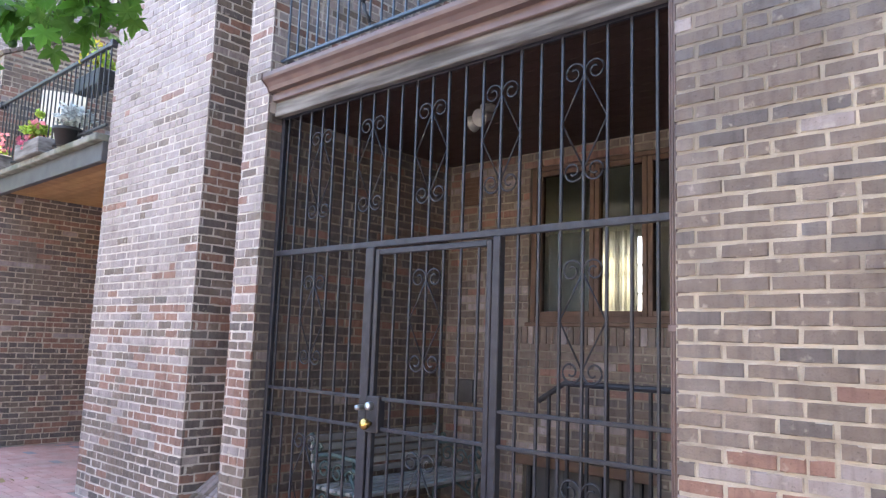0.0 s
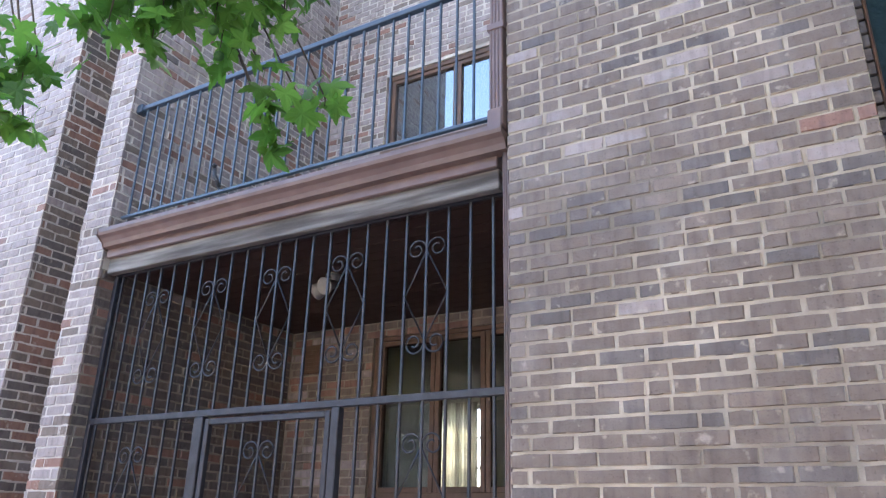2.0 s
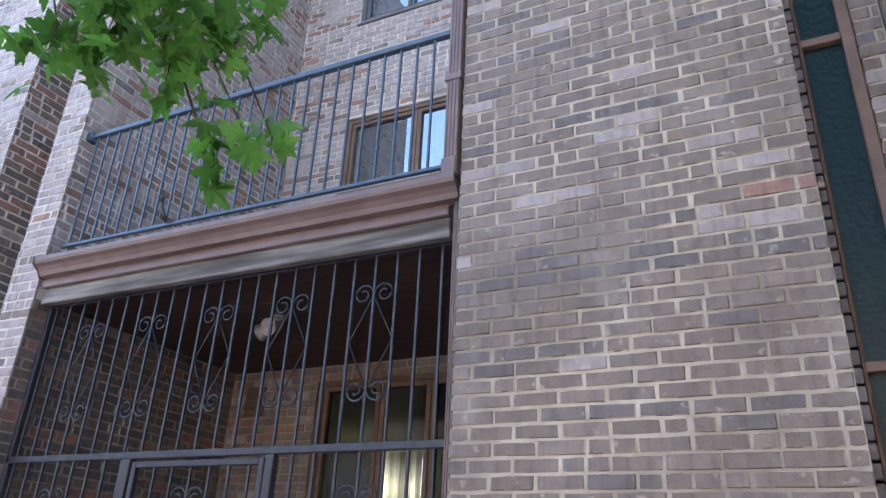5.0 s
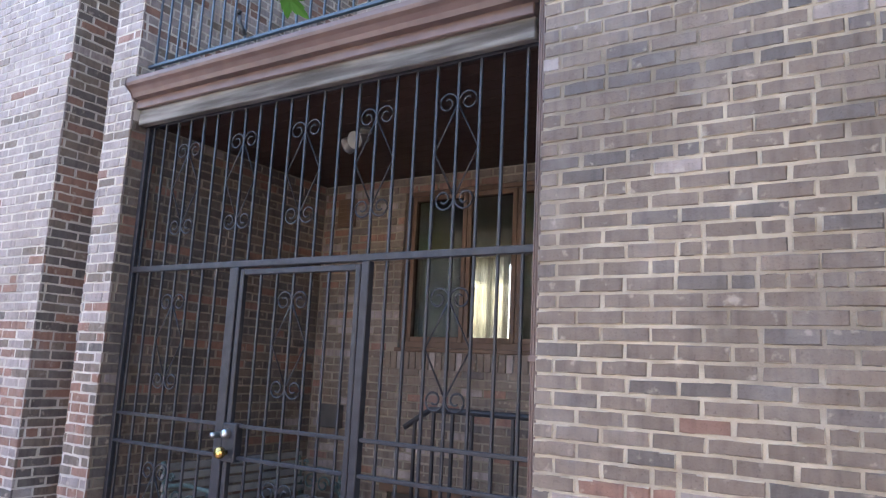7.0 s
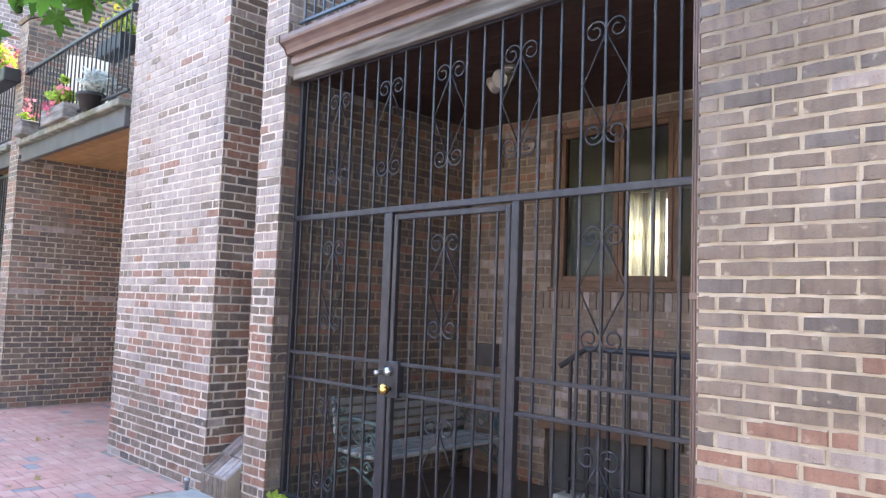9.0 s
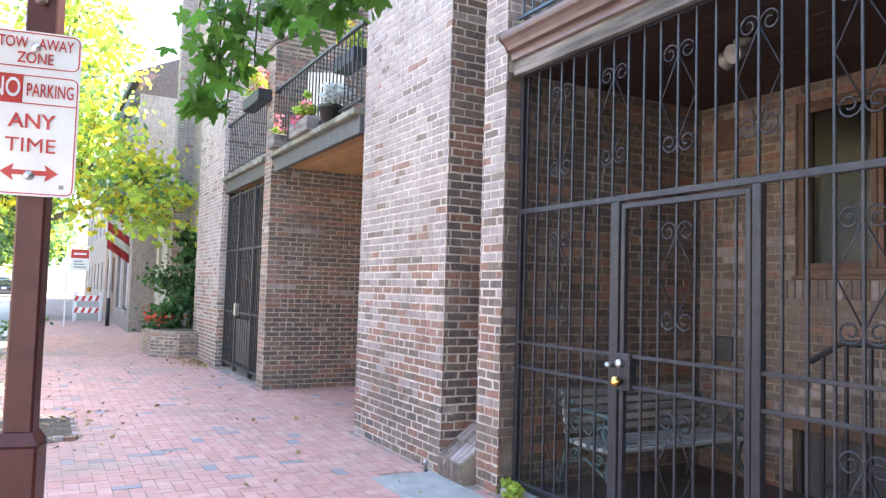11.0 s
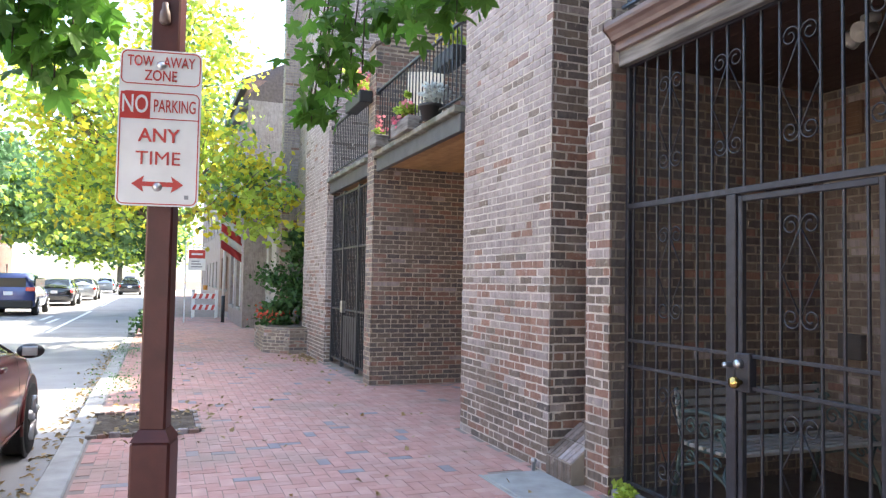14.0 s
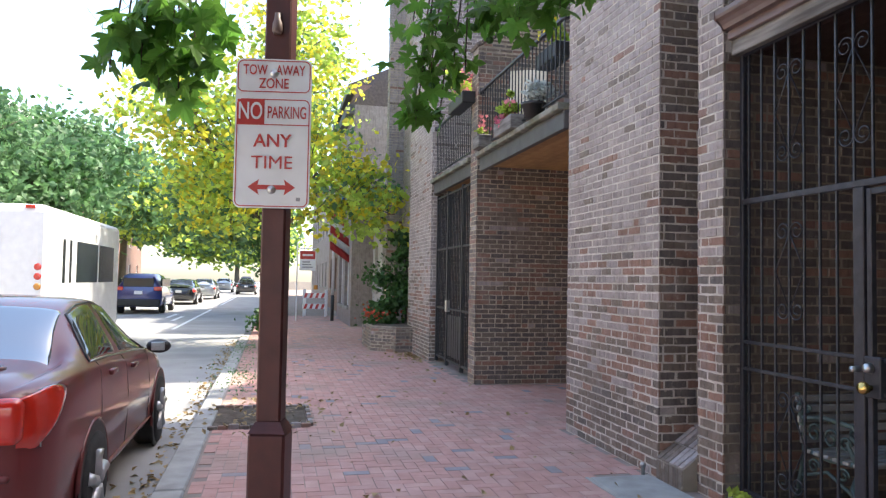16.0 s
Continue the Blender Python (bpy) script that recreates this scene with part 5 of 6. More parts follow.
            bm.faces.new(q)
        bmesh.ops.solidify(bm, geom=bm.faces[:], thickness=0.01)
        part(nm, bm, CAR_GLASS, t)
    part("spoiler", boxes((0.012 * L, 0.055 * L, -0.62, 0.62, 1.045, 1.075), bevel=0.012, segments=2), paint, t)
    part("bumper_strip", boxes((-0.02, 0.02, -0.75, 0.75, 0.56, 0.585), bevel=0.008), paint, t)
    part("number_plate", boxes((-0.012, 0.004, -0.16, 0.16, 0.68, 0.83), bevel=0.003), SIGN_WHITE, t, "plain pale number plate")
    return t


def cubic(p0, p1, p2, p3, f):
    return 0.5 * (2 * p1 + (p2 - p0) * f + (2 * p0 - 5 * p1 + 4 * p2 - p3) * f * f + (3 * p1 - p0 - 3 * p2 + p3) * f ** 3)


def parked_saloon(label, at, rz, paint, L=4.4, W=0.895):
    """A rounded saloon whose glass, lamps and trim follow one body surface; rear bumper at x = 0, wheels on z = 0."""
    t = thing("car", label, "car", at, rz=rz)
    rows = []
    for x, sill, hip, belt, top, rw, wm in (
            (-0.004, 0.42, 0.70, 0.98, 1.02, 0.56, 0.80), (0.012, 0.31, 0.69, 1.01, 1.05, 0.62, 0.90), (0.05, 0.25, 0.68, 1.035, 1.075, 0.66, 0.965), (0.10, 0.22, 0.70, 1.05, 1.09, 0.67, 0.99),
            (0.16, 0.20, 0.70, 1.055, 1.10, 0.665, 1.0), (0.20, 0.19, 0.70, 1.055, 1.135, 0.645, 1.0), (0.26, 0.19, 0.69, 1.05, 1.285, 0.595, 1.0), (0.32, 0.19, 0.68, 1.04, 1.395, 0.565, 1.0),
            (0.40, 0.19, 0.68, 1.02, 1.45, 0.56, 1.0), (0.48, 0.19, 0.67, 1.0, 1.45, 0.56, 1.0), (0.55, 0.19, 0.66, 0.985, 1.41, 0.56, 1.0), (0.62, 0.19, 0.66, 0.965, 1.29, 0.565, 1.0), (0.68, 0.19, 0.65, 0.95, 1.13, 0.60, 1.0),
            (0.74, 0.19, 0.65, 0.93, 1.0, 0.64, 1.0), (0.82, 0.19, 0.63, 0.88, 0.95, 0.66, 0.99), (0.90, 0.20, 0.60, 0.80, 0.87, 0.62, 0.955), (0.965, 0.22, 0.55, 0.68, 0.74, 0.55, 0.86), (1.0, 0.28, 0.46, 0.56, 0.60, 0.45, 0.68)):
        w = W * wm
        rows.append((x, [(w * 0.80, sill), (w * 0.955, sill + 0.07), (w * 0.985, (sill + hip) / 2), (w, hip), (w * 0.975, belt - 0.07), (w * 0.93, belt), (rw + (w * 0.92 - rw) * 0.52, belt + (top - belt) * 0.5), (rw + 0.02, top - 0.055), (rw * 0.86, top - 0.018), (rw * 0.45, top), (0.0, top + 0.006)]))

    def surf(x, v):
        k = max(i for i in range(len(rows)) if rows[i][0] <= x + 1e-9)
        k = min(k, len(rows) - 2)
        f = (x - rows[k][0]) / (rows[k + 1][0] - rows[k][0])
        m = min(int(v), 9)
        g = v - m
        ends = []
        for q in (k - 1, k, k + 1, k + 2):
            sec_ = rows[min(max(q, 0), len(rows) - 1)][1]
            p = [sec_[min(max(m + d, 0), 10)] for d in (-1, 0, 1, 2)]
            if m + 2 > 10:
                p[3] = (-p[1][0], p[1][1])
            ends.append([cubic(*[c[a] for c in p], g) for a in (0, 1)])
        return Vector((x * L, cubic(*[e[0] for e in ends], f), cubic(*[e[1] for e in ends], f)))

    def normal(x, v):
        a = surf(min(x + 0.004, 1.0), v) - surf(max(x - 0.004, -0.004), v)
        b = surf(x, min(v + 0.05, 10)) - surf(x, max(v - 0.05, 0))
        n = a.cross(b)
        n.normalize()
        return n if n.dot(Vector((0, 1, 0.6))) > 0 else -n

    def sheet(pts, side):
        bm = bmesh.new()
        grid = [[bm.verts.new((p.x, p.y * side, p.z)) for p in row] for row in pts]
        for a, b in zip(grid, grid[1:]):
            for k in range(len(a) - 1):
                if len({a[k], a[k + 1], b[k + 1], b[k]}) == 4:
                    bm.faces.new((a[k], a[k + 1], b[k + 1], b[k]))
        bmesh.ops.recalc_face_normals(bm, faces=bm.faces[:])
        return bm

    def panel(name, mat, x_lo, x_hi, v0, v1, side, lift=0.006, label_="", nu=12, nv=10):
        pts = []
        for j in range(nv + 1):
            v = v0 + (v1 - v0) * j / nv
            f = j / nv
            row = []
            for i in range(nu + 1):
                x = x_lo(f) + (x_hi(f) - x_lo(f)) * i / nu
                edge = min(i, nu - i, j, nv - j) == 0
                row.append(surf(x, v) + normal(x, v) * (-0.004 if edge else lift))
            pts.append(row)
        return part(name, sheet(pts, side), mat, t, label_, smooth=True)

    xs = [-0.004 + 1.004 * k / 90 for k in range(91)]
    vs = [10 * k / 44 for k in range(45)]
    bm = bmesh.new()
    grid = []
    for x in xs:
        half = [surf(x, v) for v in vs]
        grid.append([bm.verts.new((p.x, -p.y, p.z)) for p in half] + [bm.verts.new((p.x, p.y, p.z)) for p in reversed(half[:-1])])
    n = len(grid[0])
    for a, b in zip(grid, grid[1:]):
        for k in range(n):
            bm.faces.new((a[k], a[(k + 1) % n], b[(k + 1) % n], b[k]))
    bm.faces.new(grid[0])
    bm.faces.new(grid[-1][::-1])
    bmesh.ops.recalc_face_normals(bm, faces=bm.faces[:])
    part("body", bm, paint, t, smooth=True)
    lin = lambda a, b: (lambda f: a + (b - a) * f)
    for s in (-1, 1):
        panel("side_window", CAR_GLASS, lin(0.245, 0.315), lin(0.435, 0.45), 5.12, 7.0, s)
        panel("side_window", CAR_GLASS, lin(0.452, 0.466), lin(0.690, 0.560), 5.12, 7.0, s)
        part("window_trim", tubes(([tuple((p.x, p.y * s, p.z)) for p in (surf(0.235 + 0.46 * k / 14, 5.08) + normal(0.235 + 0.46 * k / 14, 5.08) * 0.004 for k in range(15))], 0.007), seg=6), STEEL, t, smooth=True)
        part("window_trim", tubes(([tuple((p.x, p.y * s, p.z)) for p in (surf(a, b) + normal(a, b) * 0.004 for a, b in ((0.235, 5.08), (0.268, 5.8), (0.305, 6.6), (0.318, 7.02), (0.38, 7.08), (0.47, 7.08), (0.56, 7.04), (0.61, 6.6), (0.66, 5.9), (0.697, 5.1)))], 0.008), seg=6), BLACK_PLASTIC, t, smooth=True)
        tail = panel("tail_light", LENS_RED, lambda f: 0.0, lambda f: 0.02 + 0.062 * (1 - abs(2 * f - 1.12) ** 1.7) if abs(2 * f - 1.12) < 1 else 0.02, 3.2, 4.78, s, 0.016, "large wedge-shaped red tail light", 14, 12)
        part("light_rim", tubes(([tuple((p.x, p.y * s, p.z)) for p in (surf(a, b) + normal(a, b) * 0.006 for a, b in [(0.02 + 0.064 * max(0.0, 1 - abs(2 * f - 1.12) ** 1.7), 3.2 + 1.58 * f) for f in [k / 16 for k in range(17)]])], 0.004), seg=5), STEEL, tail, smooth=True)
        part("rear_lens", boxes((-0.045, 0.09, s * 0.34, s * 0.765, 0.765, 1.0), bevel=0.05, segments=4), LENS_RED, tail, smooth=True)
        rev = part("reversing_lens", lathe([(0.0, -0.03), (0.04, -0.024), (0.05, 0.0)], 16, "x"), SIGN_WHITE, tail, smooth=True)
        rev.location = (-0.04, s * 0.56, 0.86)
        for xx in (0.335, 0.515):
            p = surf(xx, 4.0)
            part("door_handle", boxes((p.x - 0.085, p.x + 0.085, s * (p.y - 0.006), s * (p.y + 0.034), p.z - 0.035, p.z + 0.003), bevel=0.012, segments=3), paint, t, smooth=True)
        for xx, dx in ((0.265, -0.035), (0.455, 0.0), (0.675, 0.012)):
            part("door_gap", tubes(([tuple((p.x, p.y * s, p.z)) for p in (surf(xx + dx * (1 - v / 5) ** 2 * 2, v) + normal(xx, v) * 0.0005 for v in (0.9, 1.6, 2.4, 3.2, 4.0, 4.6, 5.05))], 0.0035), seg=4), BLACK_PLASTIC, t)
        part("sill_moulding", tubes(([tuple((p.x, p.y * s, p.z)) for p in (surf(0.30 + 0.42 * k / 12, 1.5) + normal(0.30 + 0.42 * k / 12, 1.5) * 0.004 for k in range(13))], 0.014), seg=6), paint, t, smooth=True)
        bm = bmesh.new()
        bmesh.ops.create_uvsphere(bm, u_segments=18, v_segments=12, radius=1.0, matrix=Matrix.LocRotScale((0.668 * L, s * (W + 0.075), 0.99), None, (0.065, 0.105, 0.062)))
        mirror = part("wing_mirror", bm, BLACK_PLASTIC, t, smooth=True)
        part("mirror_glass", boxes((0.668 * L - 0.064, 0.668 * L - 0.05, s * (W + 0.02), s * (W + 0.135), 0.955, 1.03), bevel=0.006, segments=2), STEEL, mirror)
        for wx in (0.216, 0.814):
            arch = part("wheel_arch", lathe([(0.0, -0.012), (0.375, -0.012), (0.375, 0.006), (0.0, 0.006)], 36, "y"), BLACK_PLASTIC, t, smooth=False)
            arch.location = (wx * L, s * (W - 0.008), 0.33)
            lip = part("arch_lip", tubes(([(wx * L + 0.385 * math.cos(a), s * (W - 0.004), 0.33 + 0.385 * math.sin(a)) for a in [radians(-15 + 210 * k / 20) for k in range(21)]], 0.014), seg=6), paint, t, smooth=True)
            add_wheel(t, wx * L, s * (W - 0.085), 0.325, s)
    fuel = part("fuel_flap", lathe([(0.0, 0.0), (0.082, 0.0), (0.088, -0.004), (0.0, -0.006)], 24, "y"), paint, t, smooth=True)
    pf = surf(0.17, 3.75)
    fuel.matrix_basis = Matrix.Translation((pf.x, pf.y + 0.004, pf.z)) @ Matrix.Rotation(radians(12), 4, "X")
    for nm, a0, a1, b0, b1 in (("rear_screen", 0.182, 0.182, 0.325, 0.335), ("windscreen", 0.595, 0.565, 0.725, 0.735)):
        pts = []
        for i in range(15):
            row = []
            for j in range(-12, 13):
                x = a0 + (b0 - a0) * i / 14
                v = 10 - abs(j) / 12 * (2.75 if nm == "rear_screen" else 2.7)
                p = surf(x, v) + normal(x, v) * (0.008 if 0 < i < 14 and abs(j) < 12 else -0.004)
                row.append(Vector((p.x, p.y * (1 if j >= 0 else -1), p.z)))
            pts.append(row)
        part(nm, sheet(pts, 1), CAR_SCREEN, t, smooth=True)
    part("spoiler", boxes((0.015 * L, 0.062 * L, -0.60, 0.60, 1.105, 1.13), (0.03 * L, 0.05 * L, -0.5, -0.44, 1.05, 1.11), (0.03 * L, 0.05 * L, 0.44, 0.5, 1.05, 1.11), bevel=0.011, segments=2), paint, t, smooth=True)
    part("bumper_strip", boxes((-0.035, 0.05, -0.72, 0.72, 0.585, 0.625), bevel=0.018, segments=3), paint, t, smooth=True)
    part("number_plate", boxes((-0.034, -0.018, -0.16, 0.16, 0.70, 0.85), bevel=0.003), SIGN_WHITE, t, "plain pale number plate")
    return t


parked_saloon("dark red saloon parked at the kerb", (-0.60, -5.115, -0.13), 180, CAR_RED)
sedan("black saloon in the street far ahead", (-39.5, -8.3, -0.13), 180, CAR_BLACK)
sedan("silver saloon far along the street", (-50, -8.0, -0.13), 180, CAR_SILVER)
sedan("dark saloon far down the street", (-66, -5.6, -0.13), 180, CAR_BLACK)
sedan("silver saloon parked far down the street", (-75, -8.2, -0.13), 180, CAR_SILVER)


def suv(label, at, rz, paint):
    t = thing("car", label, "car", at, rz=rz)
    L, W = 4.6, 0.92

    def sec(x, sill, belt, top, rw, wm=1.0):
        w = W * wm
        return (x * L, [(w * 0.85, sill), (w * 0.98, sill + 0.1), (w, 0.75), (w * 0.98, belt), (rw + 0.05, belt + (top - belt) * 0.6), (rw, top - 0.06), (rw * 0.8, top), (0.0, top + 0.01)])
    b = loft([sec(0, 0.4, 1.0, 1.10, 0.62, 0.9), sec(0.02, 0.3, 1.05, 1.45, 0.64), sec(0.06, 0.28, 1.06, 1.66, 0.63), sec(0.3, 0.26, 1.06, 1.70, 0.65), sec(0.55, 0.26, 1.05, 1.66, 0.65), sec(0.66, 0.26, 1.03, 1.35, 0.68), sec(0.74, 0.26, 1.0, 1.08, 0.70), sec(0.95, 0.28, 0.85, 0.92, 0.66, 0.95), sec(1.0, 0.35, 0.6, 0.7, 0.5, 0.8)], paint, "body", t)
    part("rear_screen", boxes((-0.005, 0.03, -0.6, 0.6, 1.14, 1.5), bevel=0.01), GLASS_DARK, t)
    part("bumper", boxes((-0.06, 0.12, -0.86, 0.86, 0.32, 0.62), bevel=0.04), BLACK_PLASTIC, t)
    part("number_plate", boxes((-0.03, -0.01, -0.16, 0.16, 0.82, 0.97)), SIGN_WHITE, t, "plain pale number plate")
    for s in (-1, 1):
        part("tail_light", boxes((-0.02, 0.2, s * 0.60, s * 0.93, 0.98, 1.14), bevel=0.02), LENS_RED, t)
        part("side_window", boxes((0.5, 3.0, s * 0.80, s * 0.86, 1.1, 1.5), bevel=0.03), GLASS_DARK, t)
        for wx in (0.9, 3.7):
            add_wheel(t, wx, s * 0.83, 0.36, s)
    return t


suv("blue sport utility car in the street", (-29.2, -8.65, -0.13), 180, CAR_BLUE)
suv("grey van-like car far down the street", (-92, -6.5, -0.13), 180, CAR_BLACK)

bus = thing("minibus", "white minibus with dark windows in the street", "bus", (-9.9, -8.05, -0.13), rz=180)
part("body", boxes((0, 5.9, -1.2, 1.2, 0.35, 2.78), bevel=0.14, segments=3), WHITE, bus, smooth=False)
part("skirt", boxes((0.1, 5.8, -1.15, 1.15, 0.22, 0.38), bevel=0.03), BLACK_PLASTIC, bus)
for s in (-1, 1):
    for a, b in ((0.95, 1.12), (1.4, 1.55), (1.9, 3.6), (3.75, 5.2)):
        part("side_window", boxes((a, b, s * 1.195, s * 1.207, 1.45, 2.25), bevel=0.005), GLASS_DARK, bus)
    for z, mt in ((1.73, LENS_RED), (1.57, LENS_RED), (1.40, LENS_AMBER)):
        part("tail_light", lathe([(0.0, -0.02), (0.045, -0.016), (0.058, 0.0)], 16, "x"), mt, bus).location = (0.0, s * 1.07, z)
    part("marker_light", boxes((-0.02, 0.03, s * 0.85, s * 1.0, 2.70, 2.76), bevel=0.008), LENS_RED, bus)
    for wx in (1.2, 4.9):
        add_wheel(bus, wx, s * 1.05, 0.38, s)
part("rear_door", boxes((-0.012, 0.0, -0.5, 0.5, 0.6, 2.45), bevel=0.004), WHITE, bus)
part("rear_window", boxes((-0.02, -0.013, -0.35, 0.35, 1.4, 2.2), bevel=0.004), GLASS_DARK, bus)
part("bumper", boxes((-0.12, 0.0, -1.1, 1.1, 0.38, 0.55), bevel=0.02), BLACK_PLASTIC, bus)

# ---- street things ----
bo = thing("bollard", "short dark iron post by the kerb", "bollard", (-15.5, -3.35, 0))
part("shaft", lathe([(0.06, 0), (0.06, 0.85), (0.075, 0.87), (0.075, 0.92), (0.03, 0.98), (0.0, 0.98)], 16), IRON_B, bo, smooth=True)
bar = thing("barricade", "white folding barricade with red stripes", "barricade", (-25.6, -1.55, 0), rz=80)
for s in (-1, 1):
    part("leg", boxes((s * 0.42 - 0.03, s * 0.42 + 0.03, -0.25, -0.2, 0, 1.05), bevel=0.005), WHITE, bar)
    part("leg", boxes((s * 0.42 - 0.03, s * 0.42 + 0.03, 0.2, 0.25, 0, 1.05), bevel=0.005), WHITE, bar)
for z in (0.4, 0.82):
    pl = part("panel", boxes((-0.46, 0.46, -0.27, -0.25, z - 0.1, z + 0.1), bevel=0.004), WHITE, bar)
    for k in range(4):
        part("stripe", extrude_profile([(-0.42 + k * 0.22, z - 0.095), (-0.32 + k * 0.22, z - 0.095), (-0.25 + k * 0.22, z + 0.095), (-0.35 + k * 0.22, z + 0.095)], -0.274, -0.2705, "y"), SIGN_RED, pl)
part("warning_lamp", lathe([(0.08, 1.05), (0.08, 1.22), (0.0, 1.22)], 14), LENS_AMBER, bar)
ss = thing("hanging_sign", "red and white estate sign on a thin post", "sign", (-22.4, -2.0, 0), rz=80)
part("pole", boxes((-0.4, -0.36, -0.02, 0.02, 0, 2.7), bevel=0.004), WHITE, ss)
part("arm", boxes((-0.4, 0.3, -0.02, 0.02, 2.5, 2.54), bevel=0.004), WHITE, ss)
bd = part("board", boxes((-0.3, 0.26, -0.012, 0.012, 1.75, 2.45), bevel=0.004), WHITE, ss)
part("red_field", boxes((-0.28, 0.24, -0.018, -0.0125, 2.15, 2.43)), SIGN_RED, bd)
for k in range(3):
    part("text_bar", boxes((-0.2, 0.16 - 0.05 * k, -0.018, -0.0125, 1.85 + k * 0.09, 1.89 + k * 0.09)), SIGN_BARS, bd)
part("text_bar", boxes((-0.2, 0.16, -0.022, -0.0185, 2.26, 2.32)), WHITE, bd)


def flag(label, at, mats, sag):
    t = thing("flag", label, "flag", at)
    part("pole", tubes(([(0, 0, 0), (0, -1.3, 0.9)], 0.015)), WHITE, t)
    n = 12
    for s, mt in enumerate(mats):
        bm = bmesh.new()
        g = [[bm.verts.new((0.05 * math.sin(i * 1.3 + j), -0.35 - 0.85 * i / n, 0.25 + 0.6 * i / n - (s * 1.0 / len(mats) + j / 3 / len(mats)) * 1.3)) for j in range(4)] for i in range(n + 1)]
        for i in range(n):
            for j in range(3):
                bm.faces.new((g[i][j], g[i + 1][j], g[i + 1][j + 1], g[i][j + 1]))
        bmesh.ops.solidify(bm, geom=bm.faces[:], thickness=0.004)
        part("cloth", bm, mt, t, smooth=True)
    return t


flag("blue and white flag on a house front", (-17.6, -0.2, 4.2), (FLAG_BLUE, WHITE, FLAG_BLUE), 0)
flag("red and white striped flag on a pole", (-20.5, -0.2, 2.9), (FLAG_RED, WHITE, FLAG_RED, WHITE, FLAG_RED), 0)
ws = thing("downspout", "white downspout on the grey stucco house", "downspout", (-22.6, -1.12, 0))
part("pipe", lathe([(0.05, 0.9), (0.05, 6.2)], 12), WHITE, ws, smooth=True)
part("boot", lathe([(0.06, 0.0), (0.06, 0.9)], 12), IRON_B, ws, smooth=True)
dg = thing("iron_gate", "dark narrow iron gate by the planter", "gate", (0, -0.12, 0))
part("panel", boxes((-14.85, -13.6, -0.03, 0.03, 0.05, 2.4), bevel=0.01), IRON_B, dg)


# ---- plants ----
def leaf_cloud(blobs, count, size, seed, aspect=1.6, shell=0.45):
    """Many small folded leaves in ragged clumps: blobs are (centre, radii)."""
    r = random.Random(seed)
    verts, faces = [], []
    clumps = []
    for c, rad in blobs:
        for _ in range(max(6, int(14 * rad[0] * rad[2]))):
            d = Vector((r.gauss(0, 1), r.gauss(0, 1), r.gauss(0, 1))).normalized() * r.uniform(shell, 1.0)
            clumps.append((Vector((c[0] + d.x * rad[0], c[1] + d.y * rad[1], c[2] + d.z * rad[2])), r.uniform(0.18, 0.5) * (rad[0] + rad[2]) / 3.2))
    for _ in range(count):
        c, s = r.choice(clumps)
        p = c + Vector((r.gauss(0, s), r.gauss(0, s), r.gauss(0, s * 0.6)))
        q = Euler((r.uniform(0, 6.3), r.uniform(0, 6.3), r.uniform(0, 6.3))).to_matrix()
        w = size * r.uniform(0.6, 1.3)
        b = len(verts)
        for v in ((0, -w * aspect / 2, 0), (w / 2, 0, w * 0.12), (0, w * aspect / 2, 0), (-w / 2, 0, w * 0.12)):
            verts.append(tuple(p + q @ Vector(v)))
        faces.append((b, b + 1, b + 2, b + 3))
    me = bpy.data.meshes.new("leaves")
    me.from_pydata(verts, [], faces)
    return me


def street_tree(label, at, height, blobs, counts, size, mats, seed, trunk_r=0.14):
    r = random.Random(seed)
    t = thing("tree", label, "tree", at)
    bm = bmesh.new()
    fork = height * 0.42
    tube(bm, [(0, 0, -0.05), (0.02, 0.01, fork * 0.5), (0.0, 0.04, fork)], [trunk_r * 1.25, trunk_r, trunk_r * 0.85], 10)
    part("trunk", bm, BARK, t, smooth=True)
    for c, rad in blobs:
        bm = bmesh.new()
        mid = Vector((c[0] * 0.45, c[1] * 0.45, fork + (c[2] - fork) * 0.55))
        tube(bm, [(0, 0.03, fork - 0.15), mid, c], [trunk_r * 0.6, trunk_r * 0.4, trunk_r * 0.12], 7)
        for _ in range(9):
            d = Vector((r.gauss(0, 1), r.gauss(0, 1), r.gauss(0.2, 0.7))).normalized()
            e = Vector(c) + Vector((d.x * rad[0], d.y * rad[1], d.z * rad[2])) * 0.9
            s0 = mid.lerp(Vector(c), r.uniform(0.1, 0.9))
            tube(bm, [s0, s0.lerp(e, 0.5) + Vector((0, 0, 0.1)), e], [trunk_r * 0.16, trunk_r * 0.1, trunk_r * 0.04], 5)
        part("limb", bm, BARK, t, smooth=True)
    for n, mt in zip(counts, mats):
        seed += 1
        part("crown", leaf_cloud(blobs, n, size, seed), mt, t)
    return t


street_tree("young street tree with yellowing leaves by the kerb", (-16.8, -3.3, 0), 7.0,
            [((1.6, -0.9, 4.9), (1.7, 1.5, 1.5)), ((2.6, 1.1, 4.0), (1.9, 1.3, 1.5)), ((3.6, 2.2, 3.3), (1.5, 0.9, 0.9)), ((0.2, 0.3, 6.6), (2.0, 1.9, 1.5)), ((1.2, -2.3, 5.6), (1.7, 1.4, 1.3)), ((0.6, 0.6, 8.3), (1.6, 1.5, 1.1)), ((0.4, -1.2, 3.6), (1.6, 1.5, 1.1))],
            (3600, 6000, 1000), 0.12, (LEAF_YELLOW, LEAF_LIME, LEAF_GREEN), 50)
